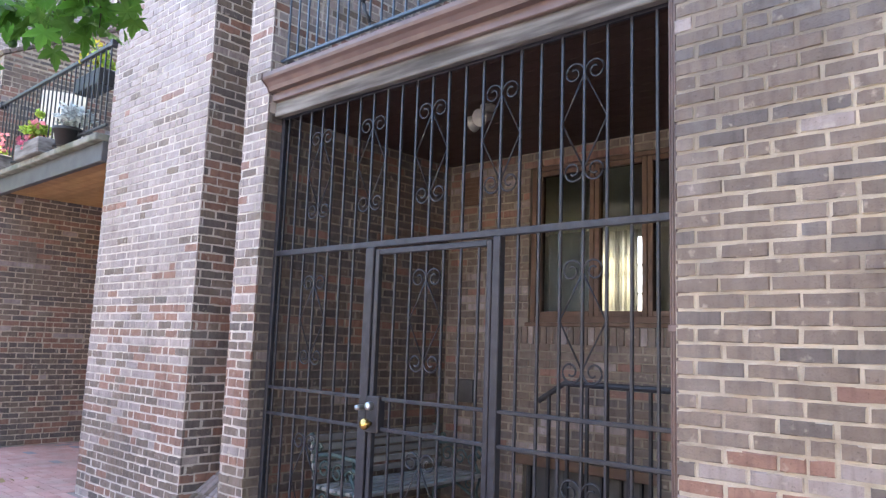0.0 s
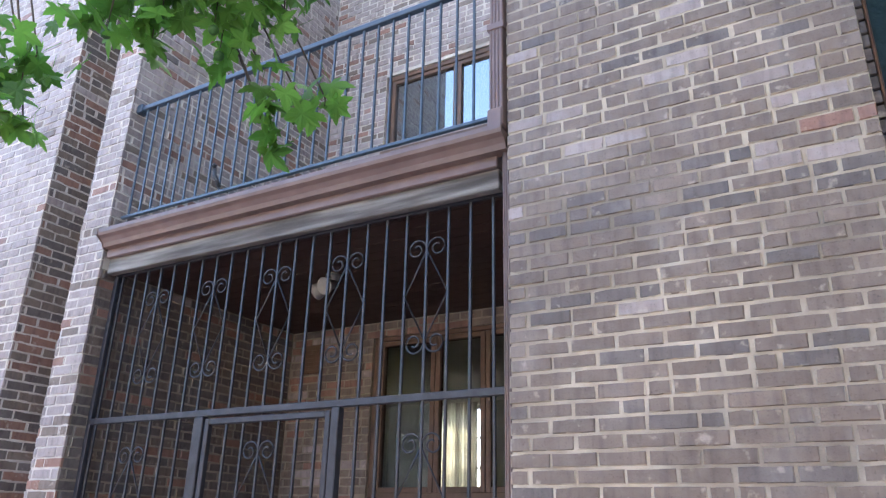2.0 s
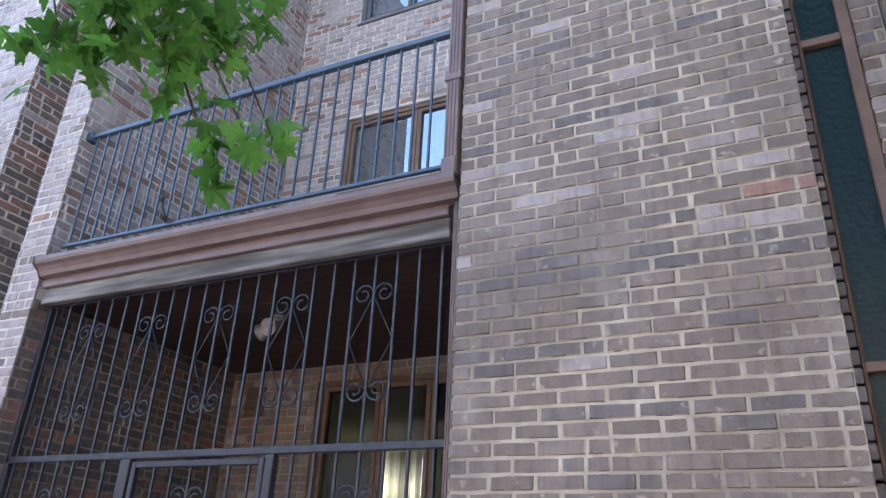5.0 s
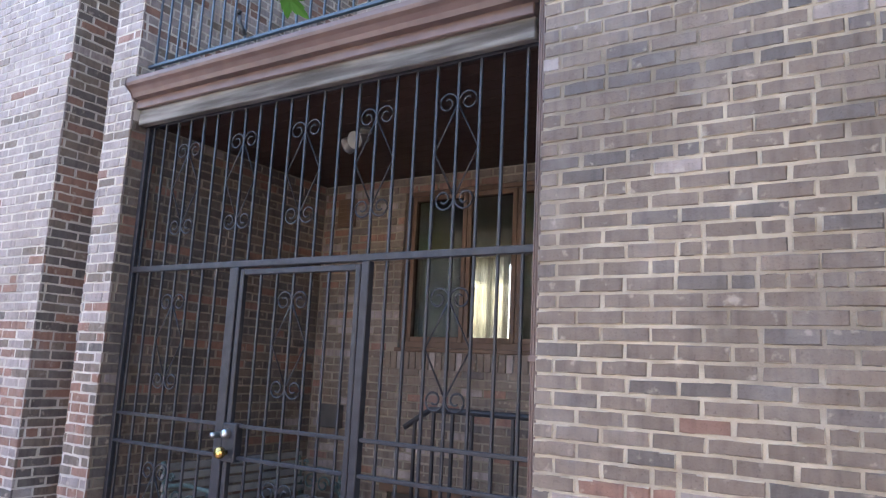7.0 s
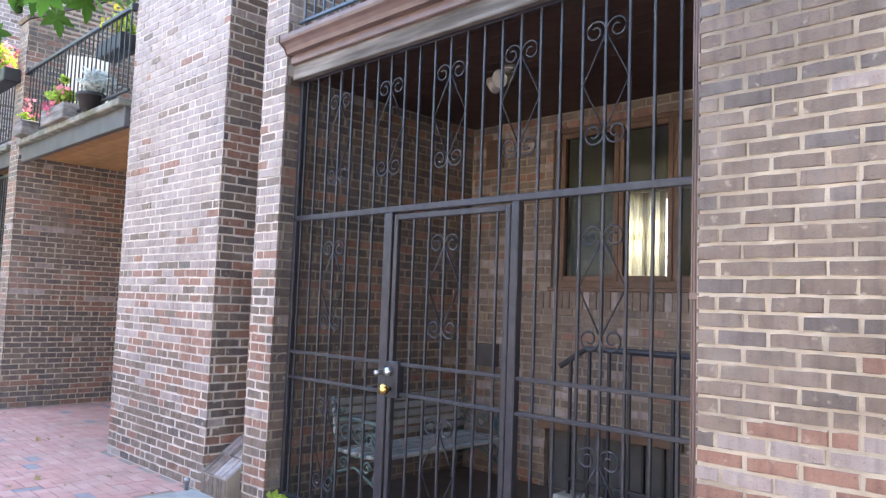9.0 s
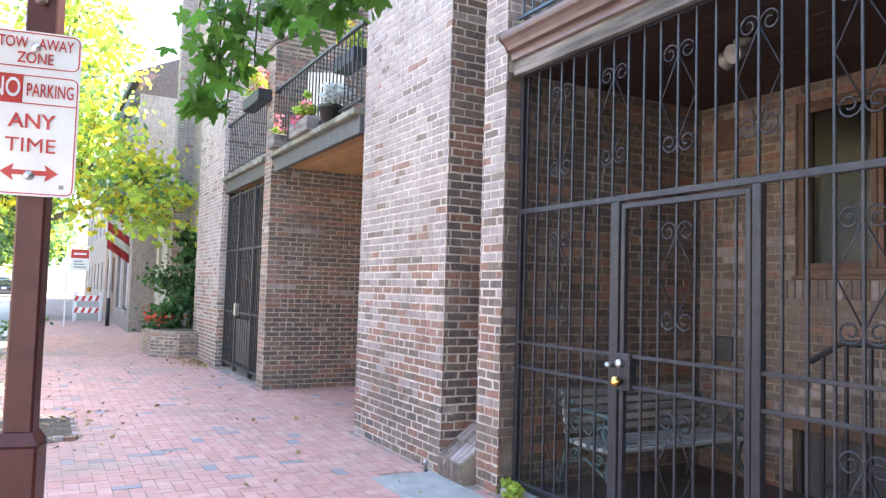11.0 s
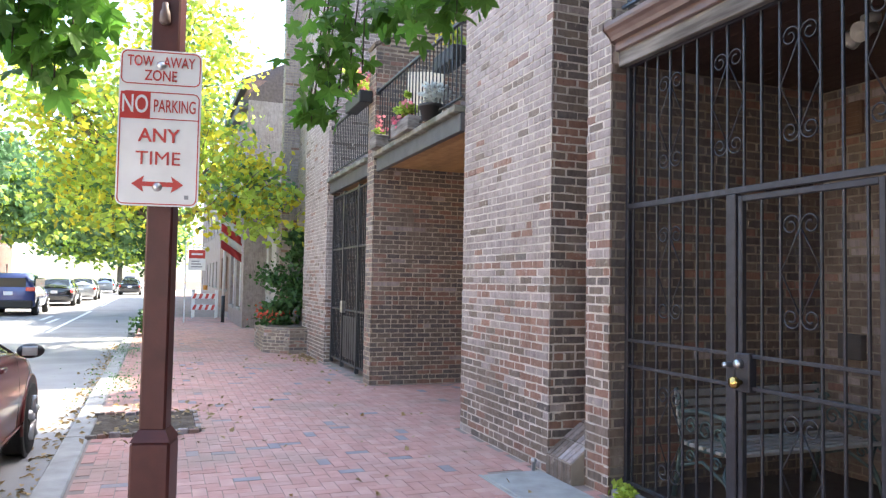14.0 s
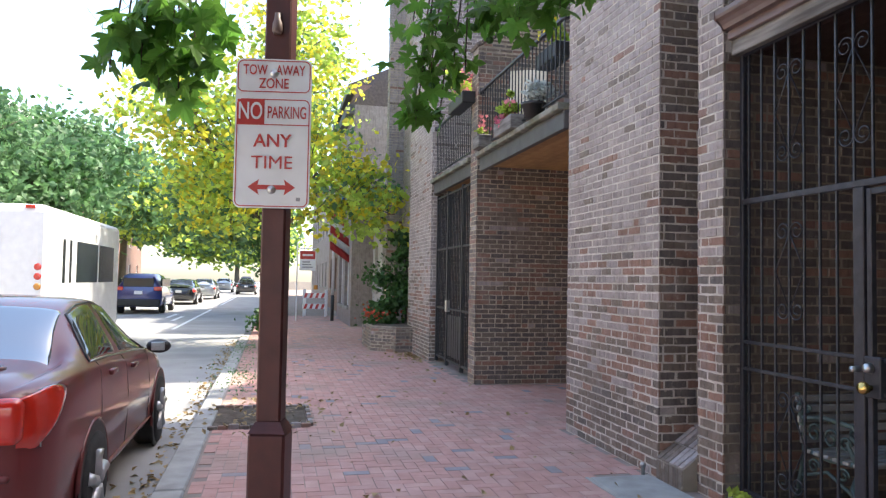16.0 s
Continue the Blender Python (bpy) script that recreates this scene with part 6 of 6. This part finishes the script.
street_tree("green street tree farther along the kerb", (-30, -3.4, 0), 9.0, [((0.5, -1, 6), (3.0, 2.6, 2.2)), ((0, 0.5, 8.5), (2.8, 2.5, 1.8)), ((1.5, -2.6, 4.8), (2.2, 2.0, 1.5))], (3500, 4500), 0.2, (LEAF_LIME, LEAF_GREEN), 60)
street_tree("large green tree across the street", (-34, -14.5, 0), 10, [((0, 0, 6.5), (4.2, 3.6, 2.8)), ((3, 1, 5.2), (3.2, 3.0, 2.2)), ((-3, 1.5, 7.2), (3.0, 3.0, 2.2)), ((5.5, -1.0, 4.4), (2.6, 2.4, 1.8))], (12000, 2500), 0.24, (LEAF_GREEN, LEAF_DARK), 70, 0.25)
street_tree("green tree across the street far ahead", (-52, -13.6, 0), 11, [((0, 1, 7), (4.5, 4.0, 3.0)), ((3, 2.5, 6.0), (3.5, 3, 2.2))], (6000, 4000), 0.32, (LEAF_GREEN, LEAF_LIME), 80, 0.25)
street_tree("green trees arching over the street far ahead", (-75, -4.2, 0), 13, [((0, -2, 7.5), (5, 4.5, 3.2)), ((2, -5.5, 8.0), (4, 3.5, 2.4))], (7000, 4000), 0.4, (LEAF_GREEN, LEAF_LIME), 90, 0.3)
street_tree("leafy tree closing the far end of the street", (-120, -9, 0), 15, [((0, 2, 7.5), (7, 8, 4)), ((0, -6, 8), (6, 6, 4))], (7000, 6000), 0.55, (LEAF_LIME, LEAF_GREEN), 95, 0.35)
street_tree("green tree across the street beyond the minibus", (-24, -14.8, 0), 8, [((0, 0, 5.0), (3.0, 2.6, 2.2)), ((-1.5, 1, 6.4), (2.2, 2.2, 1.6))], (9000,), 0.18, (LEAF_GREEN,), 99, 0.2)


def star_leaf(seed):
    """A five-lobed star-shaped leaf on a short stalk, slightly cupped."""
    r = random.Random(seed)
    bm = bmesh.new()
    tips = [(-122, 0.62), (-58, 0.92), (0, 1.0), (58, 0.92), (122, 0.62)]
    pts = [(0.0, -0.04)]
    for k, (a, ln) in enumerate(tips):
        a += r.uniform(-5, 5)
        ln *= r.uniform(0.92, 1.06)
        for da, f in ((-25, 0.56), (-19, 0.70), (-14, 0.68), (-8, 0.84), (0, 1.0), (8, 0.84), (14, 0.68), (19, 0.70), (25, 0.56)):
            rad = radians(90 + a + da)
            pts.append((ln * f * math.cos(rad), ln * f * math.sin(rad)))
        if k < 4:
            rad = radians(90 + (a + tips[k + 1][0]) / 2)
            pts.append((0.44 * math.cos(rad), 0.44 * math.sin(rad)))
    pts = [pts[0]] + pts[1:][::-1]
    cup = r.uniform(0.10, 0.30)
    mk = lambda x, y: bm.verts.new((x * 0.06, y * 0.06, -cup * 0.06 * (x * x + y * y) + 0.01 * abs(x) * 0.5))
    c = mk(0, 0.12)
    vs = [mk(*p) for p in pts]
    for a, b in zip(vs, vs[1:] + vs[:1]):
        bm.faces.new((c, a, b))
    tube(bm, [(0, -0.002, 0), (0, -0.03, 0.006), (0, -0.065, 0.02)], 0.0009, 3)
    return mesh_of(bm, "leaf")


LEAVES = [star_leaf(k) for k in range(6)]
LEAF_ONE = leaf_material("single_star_leaf", (0.065, 0.175, 0.024), (0.135, 0.30, 0.045), 0.58)
for n_ in LEAF_ONE.node_tree.nodes:
    if n_.type == "MAP_RANGE" and n_.inputs[4].default_value > 1.2:
        oi_ = LEAF_ONE.node_tree.nodes.new("ShaderNodeObjectInfo")
        LEAF_ONE.node_tree.links.new(oi_.outputs["Random"], n_.inputs[0])
for me_ in LEAVES:
    me_.materials.append(LEAF_ONE)

big = thing("tree", "large street tree with star-shaped green leaves overhead", "tree", (6.2, -3.45, 0))
bm = bmesh.new()
tube(bm, [(0, 0, -0.1), (0.03, 0, 2.0), (0, 0.05, 4.2), (0.1, 0.1, 7.0), (0.0, 0.0, 9.6)], [0.26, 0.2, 0.17, 0.11, 0.04], 14)
part("trunk", bm, BARK, big, smooth=True)
org = Vector((6.2, -3.45, 0))
BOUGHS = [[(6.2, -3.4, 4.0), (4.4, -2.9, 4.9), (2.4, -2.3, 5.0), (0.6, -2.3, 4.3)], [(6.2, -3.45, 3.8), (4.2, -3.7, 4.6), (2.0, -3.7, 4.3), (0.3, -3.6, 3.6)], [(6.2, -3.4, 4.1), (6.5, -2.2, 5.5), (6.2, -1.2, 6.5)]]
for lm in BOUGHS:
    bm = bmesh.new()
    tube(bm, [Vector(p) - org for p in lm], [0.12, 0.08, 0.05, 0.025][:len(lm)], 8)
    part("limb", bm, BARK, big, smooth=True)
rl = random.Random(21)
SPRAYS = [  # leafy twig ends: where they hang, their spread, the number of leaves, the bough they hang from
    ((1.76, -2.12, 2.89), 0.13, 20, 0), ((1.88, -2.04, 2.98), 0.14, 24, 0), ((1.8, -2.0, 2.86), 0.1, 15, 0), ((1.97, -1.92, 2.97), 0.14, 24, 0),
    ((1.94, -1.86, 2.89), 0.09, 12, 0), ((2.09, -1.85, 3.03), 0.12, 18, 0), ((2.11, -1.78, 2.99), 0.08, 10, 0), ((2.19, -1.83, 3.1), 0.08, 9, 0),
    ((1.97, -2.04, 3.07), 0.13, 16, 0), ((1.83, -2.16, 3.01), 0.13, 14, 0), ((2.1, -1.94, 3.11), 0.12, 12, 0), ((1.99, -1.74, 2.83), 0.03, 2, 0),
    ((1.95, -1.67, 2.71), 0.055, 7, 0), ((2.05, -1.61, 2.76), 0.06, 8, 0), ((2.12, -1.56, 2.76), 0.04, 4, 0), ((1.95, -1.62, 2.64), 0.045, 5, 0),
    ((1.07, -2.37, 2.63), 0.12, 14, 0), ((1.09, -2.26, 2.59), 0.12, 16, 0), ((1.14, -2.2, 2.65), 0.11, 14, 0), ((1.07, -2.21, 2.5), 0.08, 9, 0),
    ((1.02, -2.3, 2.46), 0.07, 7, 0), ((1.21, -2.22, 2.78), 0.11, 13, 0), ((1.21, -2.13, 2.73), 0.1, 12, 0), ((1.28, -2.08, 2.81), 0.09, 10, 0),
    ((1.33, -2.08, 2.88), 0.08, 8, 0), ((1.23, -2.01, 2.65), 0.05, 5, 0), ((1.17, -2.1, 2.62), 0.05, 5, 0), ((1.08, -2.15, 2.48), 0.04, 3, 0),
    ((0.47, -2.62, 2.58), 0.12, 14, 0), ((0.49, -2.48, 2.55), 0.13, 16, 0), ((0.43, -2.53, 2.41), 0.1, 12, 0), ((0.46, -2.44, 2.44), 0.09, 9, 0),
    ((0.37, -2.59, 2.24), 0.06, 6, 0), ((0.4, -2.54, 2.31), 0.08, 8, 0), ((0.38, -2.48, 2.2), 0.05, 5, 0), ((0.36, -2.58, 2.19), 0.05, 5, 0),
    ((0.46, -2.39, 2.4), 0.05, 4, 0), ((0.55, -2.31, 2.59), 0.1, 11, 0), ((0.6, -2.2, 2.63), 0.09, 9, 0), ((0.64, -2.09, 2.64), 0.07, 6, 0),
    ((0.55, -2.38, 2.65), 0.12, 12, 0), ((1.0, -3.57, 2.33), 0.1, 10, 1), ((0.99, -3.63, 2.25), 0.07, 7, 1), ((0.96, -3.59, 2.2), 0.07, 7, 1),
    ((0.97, -3.51, 2.27), 0.09, 10, 1), ((0.96, -3.43, 2.27), 0.09, 10, 1), ((0.97, -3.36, 2.32), 0.06, 5, 1), ((0.95, -3.51, 2.18), 0.06, 6, 1),
    ((0.92, -3.48, 2.11), 0.045, 5, 1), ((0.93, -3.54, 2.13), 0.05, 5, 1), ((0.97, -3.68, 2.16), 0.04, 3, 1), ((1.0, -3.49, 2.36), 0.1, 10, 1),
    ((0.95, -3.43, 2.22), 0.05, 5, 1)]
ball = bmesh.new()
bmesh.ops.create_icosphere(ball, subdivisions=3, radius=0.016)
for v in ball.verts:
    v.co *= 1 + 0.09 * noise.noise(v.co * 320)
SEED_BALL = mesh_of(ball, "seed_ball")
SEED_BALL.materials.append(LEAF_DARK)
for at_, spread, n, bough in SPRAYS:
    bot = Vector(at_) - org
    b0, b1 = Vector(BOUGHS[bough][2]), Vector(BOUGHS[bough][3])
    top = min((b0.lerp(b1, f / 8) for f in range(9)), key=lambda p: (p - Vector(at_)).length) - org
    mid = top.lerp(bot, 0.5) + Vector((rl.uniform(-0.06, 0.06), rl.uniform(-0.06, 0.06), 0.12))
    tip = bot - Vector((0, 0, spread * 0.7))
    twig = part("twig", tubes(([top, mid, mid.lerp(bot, 0.6) + Vector((rl.uniform(-0.03, 0.03), 0, 0)), bot, tip], [0.007, 0.005, 0.004, 0.003, 0.0015]), seg=5), TWIG, big, smooth=True)
    for k in range(n):
        p = bot + Vector((rl.gauss(0, spread * 0.62), rl.gauss(0, spread * 0.62), rl.gauss(0, spread * 0.55)))
        lf = new("leaf", LEAVES[rl.randrange(6)])
        lf.parent = twig
        sz = rl.uniform(0.95, 1.5)
        lf.matrix_basis = Matrix.LocRotScale(p, Euler((rl.gauss(-0.85, 0.5), rl.gauss(0, 0.5), rl.uniform(0, 6.28))), (sz, sz, sz))
    if spread > 0.085 and rl.random() < 0.5:
        sb = new("seed_ball", SEED_BALL)
        sb.parent = twig
        sb.location = tip + Vector((0, 0, -0.03))
# crown above trunk, sidewalk and kerb, out of view, spread to block sky light
part("crown", leaf_cloud([((0.4, 0.3, 6.4), (1.7, 1.6, 1.3)), ((2.6, 0.2, 6.2), (1.8, 1.9, 1.5)), ((1.0, -2.2, 6.0), (2.2, 1.6, 1.4)), ((1.6, 1.5, 7.6), (1.6, 1.3, 1.2)), ((0.6, -0.6, 8.2), (2.2, 2.2, 1.3)), ((3.4, -1.6, 7.6), (1.8, 1.8, 1.3)), ((-2.2, 0.2, 9.8), (2.0, 1.9, 1.2)), ((0.2, 1.2, 10.4), (2.2, 2.0, 1.3)), ((-0.6, -1.8, 9.6), (2.2, 1.8, 1.3)), ((2.4, 0.4, 9.6), (2.2, 2.2, 1.3)), ((1.3, 0.7, 4.3), (1.3, 1.3, 0.9)), ((3.6, -0.4, 4.4), (1.8, 1.8, 1.1)), ((1.6, -2.4, 4.5), (1.8, 1.4, 1.0))], 24000, 0.19, 77, 1.1), LEAF_NEAR, big)

# planter with vine and geraniums
pt = thing("planter", "brick planter with climbing vine and red geraniums", "planter", (-12.6, -0.6, 0))
hexa = [(-1.2, 0.6), (-1.2, -0.1), (-0.75, -0.55), (0.75, -0.55), (1.2, -0.1), (1.2, 0.6)]
part("body", extrude_profile(hexa, 0.0, 0.52, "z"), MORTAR, pt)
for (ax, ay), (bx, by) in zip(hexa[1:], hexa[2:]):
    d = Vector((bx - ax, by - ay, 0))
    ln = d.length
    d.normalize()
    lay_bricks(pt, (ax + d.y * 0.006, ay - d.x * 0.006, 0), d, (d.y, -d.x, 0), 0, ln, 0.0, 0.5, tones=tone_side, seed=int(abs(ax * 10)) + 70)
part("soil", extrude_profile([(a * 0.9, b * 0.9) for a, b in hexa], 0.52, 0.53, "z"), EARTH, pt)
part("foliage", leaf_cloud([((-0.5, 0.1, 1.3), (0.7, 0.45, 0.9)), ((-0.6, 0.35, 2.2), (0.6, 0.25, 0.6)), ((0.1, 0.0, 0.8), (0.9, 0.5, 0.4))], 3200, 0.09, 5, 1.1), LEAF_DARK, pt)
part("flowers", leaf_cloud([((0.3, -0.3, 0.75), (0.8, 0.3, 0.22)), ((-0.9, -0.2, 0.75), (0.3, 0.3, 0.2))], 170, 0.07, 6, 1.0), PETAL_RED, pt)


def flower_box(label, at, w, plants, box_mat=BLACK_PLASTIC):
    t = thing("flower_box", label, "flower box", at)
    part("trough", boxes((-w / 2, w / 2, -0.1, 0.1, 0, 0.18), bevel=0.012), box_mat, t)
    for nm, cx, n, sz, hgt, mt, sd in plants:
        part(nm, leaf_cloud([((cx, 0, 0.2 + hgt / 2), (w * 0.22, 0.14, hgt))], n, sz, sd, 1.2, 0.2), mt, t)
    return t


flower_box("planter box of pink flowers on the balcony edge", (-5.25, -0.33, 3.34), 0.7, (("foliage", 0, 420, 0.05, 0.22, LEAF_LIME, 1), ("flowers", -0.05, 150, 0.05, 0.26, PETAL_PINK, 2)), WOOD_OLD)
dp = thing("potted_plant", "silver-leaved plant in a dark pot on the balcony edge", "potted plant", (-4.35, -0.33, 3.34))
part("pot", lathe([(0.10, 0.0), (0.135, 0.14), (0.15, 0.14), (0.15, 0.175), (0.12, 0.17), (0.0, 0.15)], 20), BLACK_PLASTIC, dp, smooth=True)
part("foliage", leaf_cloud([((0, 0, 0.30), (0.25, 0.18, 0.17))], 700, 0.035, 8, 3.0, 0.2), LEAF_SILVER, dp)
flower_box("hanging box of yellow-green plants on the railing", (-4.3, -0.12, 3.97), 0.6, (("foliage", 0, 300, 0.05, 0.2, LEAF_LIME, 11), ("flowers", 0.05, 60, 0.05, 0.25, LEAF_YELLOW, 12)))
flower_box("dark box of trailing plants over the second gate", (-7.35, -0.42, 4.12), 0.9, (("foliage", 0, 500, 0.06, 0.3, LEAF_LIME, 13), ("flowers", 0.1, 90, 0.05, 0.3, PETAL_PINK, 14)))
flower_box("small pink flowers low on the balcony edge", (-6.35, -0.36, 3.34), 0.3, (("foliage", 0, 120, 0.04, 0.12, LEAF_LIME, 15), ("flowers", 0, 60, 0.04, 0.2, PETAL_PINK, 16)), WOOD_OLD)
ch = thing("folding_chair", "cream canvas folding chair on the neighbour balcony", "chair", (-5.85, 0.1, 3.33), rz=62)
part("backrest", boxes((-0.25, 0.25, 0.18, 0.2, 0.4, 1.08), bevel=0.006), CREAM, ch)
part("seat", boxes((-0.25, 0.25, -0.25, 0.2, 0.38, 0.41), bevel=0.006), CREAM, ch)
for sx in (-0.24, 0.24):
    for sy in (-0.22, 0.2):
        part("leg", boxes((sx - 0.015, sx + 0.015, sy - 0.015, sy + 0.015, 0, 0.4), bevel=0.003), WOOD_BROWN, ch)
wd_ = thing("weeds", "bright green weeds at the foot of the gate", "weeds", (-0.8, -0.16, 0.0))
part("leaves", leaf_cloud([((0.0, 0, 0.09), (0.13, 0.06, 0.09))], 130, 0.035, 18, 1.6, 0.1), LEAF_LIME, wd_)
hedge = thing("low_shrub", "low dark shrub in the kerbside tree pit ahead", "shrub", (-15.6, -3.35, 0))
part("foliage", leaf_cloud([((-1.2, 0, 0.35), (0.9, 0.3, 0.35)), ((-1.2, 0.02, 2.2), (0.35, 0.3, 1.6))], 1800, 0.09, 19, 1.2), LEAF_DARK, hedge)

# tree pit with brick rim in the sidewalk
pit = thing("tree_pit", "square earth tree pit with a brick rim in the sidewalk", "tree pit", (-4.62, -3.25, 0), kind="structure")
bm = bmesh.new()
bmesh.ops.create_grid(bm, x_segments=16, y_segments=14, size=0.5)
for v in bm.verts:
    v.co = Vector((v.co.x * 1.05, v.co.y * 0.93, 0.012 + 0.028 * noise.noise(v.co * 7)))
part("soil", bm, EARTH, pit)
for k in range(10):
    for xx in (-0.58, 0.53):
        part("rim_brick", boxes((xx, xx + 0.05, -0.5 + k * 0.1, -0.405 + k * 0.1, -0.02, rng.uniform(0.03, 0.05)), bevel=0.006), BRICKS_ONE[rng.choice((0, 1, 3))], pit)
    part("rim_brick", boxes((-0.53 + k * 0.106, -0.43 + k * 0.106, 0.47, 0.52, -0.02, rng.uniform(0.03, 0.05)), bevel=0.006), BRICKS_ONE[rng.choice((0, 1, 3))], pit)
# fallen leaves in the gutter and along the walls
rf = random.Random(33)
verts, faces = [], []
for k in range(900):
    if k < 480:
        p = Vector((rf.uniform(-16, 0.5), -3.96 - abs(rf.gauss(0, 0.14)), -0.122))
    elif k < 620:
        p = Vector((rf.gauss(-4.7, 0.6), rf.gauss(-3.3, 0.35), 0.045))
    elif k < 780:
        p = Vector((rf.gauss(-10.6, 0.5), -0.42 - abs(rf.gauss(0, 0.22)), 0.02))
    else:
        p = Vector((rf.uniform(-11, 1.0), rf.uniform(-3.6, -0.3), 0.012))
    q = Euler((rf.gauss(0, 0.35), rf.gauss(0, 0.35), rf.uniform(0, 6.3))).to_matrix()
    s = rf.uniform(0.02, 0.045)
    b = len(verts)
    for v in ((0, -s, 0), (s * 0.7, 0, s * 0.3), (0, s, 0), (-s * 0.7, 0, s * 0.25)):
        verts.append(tuple(p + q @ Vector(v)))
    faces.append((b, b + 1, b + 2, b + 3))
me = bpy.data.meshes.new("fallen_leaves")
me.from_pydata(verts, [], faces)
tagged(part("fallen_leaves", me, LEAF_DRY), "dry brown leaves fallen along kerb and walls", "leaves", kind="stuff")
part_weeds = leaf_cloud([((-7.5, -3.62, 0.02), (2.0, 0.10, 0.03)), ((-12, -3.6, 0.02), (1.5, 0.1, 0.03))], 1100, 0.02, 44, 1.8, 0.0)
tagged(part("verge_grass", part_weeds, LEAF_GREEN), "thin grass and weeds between kerb and bricks", "grass", kind="stuff")

# ---- sidewalk bricks, last: herringbone in two directions ----
PW_, PL_ = 0.1, 0.2
rp = random.Random(5)
verts, faces, tones_, near_ = [], [], [], []
shared_p = {}


def paver(u0, u1, v0, v1):
    if v0 < -3.72 or v1 > 2.35 or u1 > 5.6:
        return
    cx, cy = (u0 + u1) / 2, (v0 + v1) / 2
    lim = -0.26 if cx < -1.3 and cx > -3.6 else -0.78 if cx > 4.0 else -0.21 if cx > 2.1 else -0.13 if cx >= -1.3 else -0.33 if cx < -6.72 else 2.35
    if cy > lim - 0.03:
        return
    if -5.2 < cx < -4.06 and cy < -2.76:
        return
    if -1.88 < cx < -0.94 and -0.8 < cy < -0.27:
        return
    t = rp.choices((0, 1, 2), (0.62, 0.35, 0.03))[0]
    z = rp.uniform(-0.0012, 0.0014)
    g, c = 0.0014, 0.0018
    lo = [(u0 + g, v0 + g, -0.03), (u1 - g, v0 + g, -0.03), (u1 - g, v1 - g, -0.03), (u0 + g, v1 - g, -0.03)]
    hi = [(u0 + g + c, v0 + g + c, z), (u1 - g - c, v0 + g + c, z), (u1 - g - c, v1 - g - c, z), (u0 + g + c, v1 - g - c, z)]
    if -3.9 < cx < -0.6 and -2.2 < cy < -1.0 and len(near_) < 300:
        near_.append(1)
        key = (round((u1 - u0) * 10), t)
        if key not in shared_p:
            m_ = bpy.data.meshes.new("paver")
            m_.from_pydata([(a - cx, b - cy, d) for a, b, d in lo] + [(a - cx, b - cy, 0.0) for a, b, d in hi], [], [(4, 5, 6, 7)] + [(k, (k + 1) % 4, 4 + (k + 1) % 4, 4 + k) for k in range(4)])
            m_.materials.append(PAVER_ONE[t])
            shared_p[key] = m_
        ob = new("paver", shared_p[key])
        ob.location = (cx, cy, z)
        ob.parent = walk_base
        return
    b = len(verts)
    verts.extend(lo + hi)
    faces.extend([tuple(b + i for i in f) for f in [(4, 5, 6, 7)] + [(k, (k + 1) % 4, 4 + (k + 1) % 4, 4 + k) for k in range(4)]])
    tones_.extend([t] * 5)


for j in range(-40, 26):
    for i in range(-320, 60):
        m = (i - j) % 4
        x0, y0 = i * PW_, j * PW_
        if x0 < -26 or y0 < -3.8:
            continue
        if m == 0:
            paver(x0, x0 + PL_, y0, y0 + PW_)
        elif m == 3:
            paver(x0, x0 + PW_, y0, y0 + PL_)
me = bpy.data.meshes.new("paving")
me.from_pydata(verts, [], faces)
for mt in PAVER:
    me.materials.append(mt)
me.polygons.foreach_set("material_index", tones_)
pv = new("paving", me)
pv.parent = walk_base
pv["kind"] = "stuff"

# ---- groups of like things ----
for cat, grp in (("car", "cars in the street"), ("tree", "street trees"), ("house", "row houses along the street"), ("flower box", "flower boxes on the balconies"), ("flag", "flags on the house fronts"), ("blind", "blinds behind the windows"), ("railing", "balcony railings"), ("curtain", "curtains of the balcony window")):
    for ob in scene.objects:
        if ob.parent is None and ob.get("category") == cat:
            ob["group"] = grp
for ob in scene.objects:
    if ob.parent is not None and ob.name.split(".")[0] in ("crown", "foliage", "flowers", "leaves"):
        ob["kind"] = "stuff"
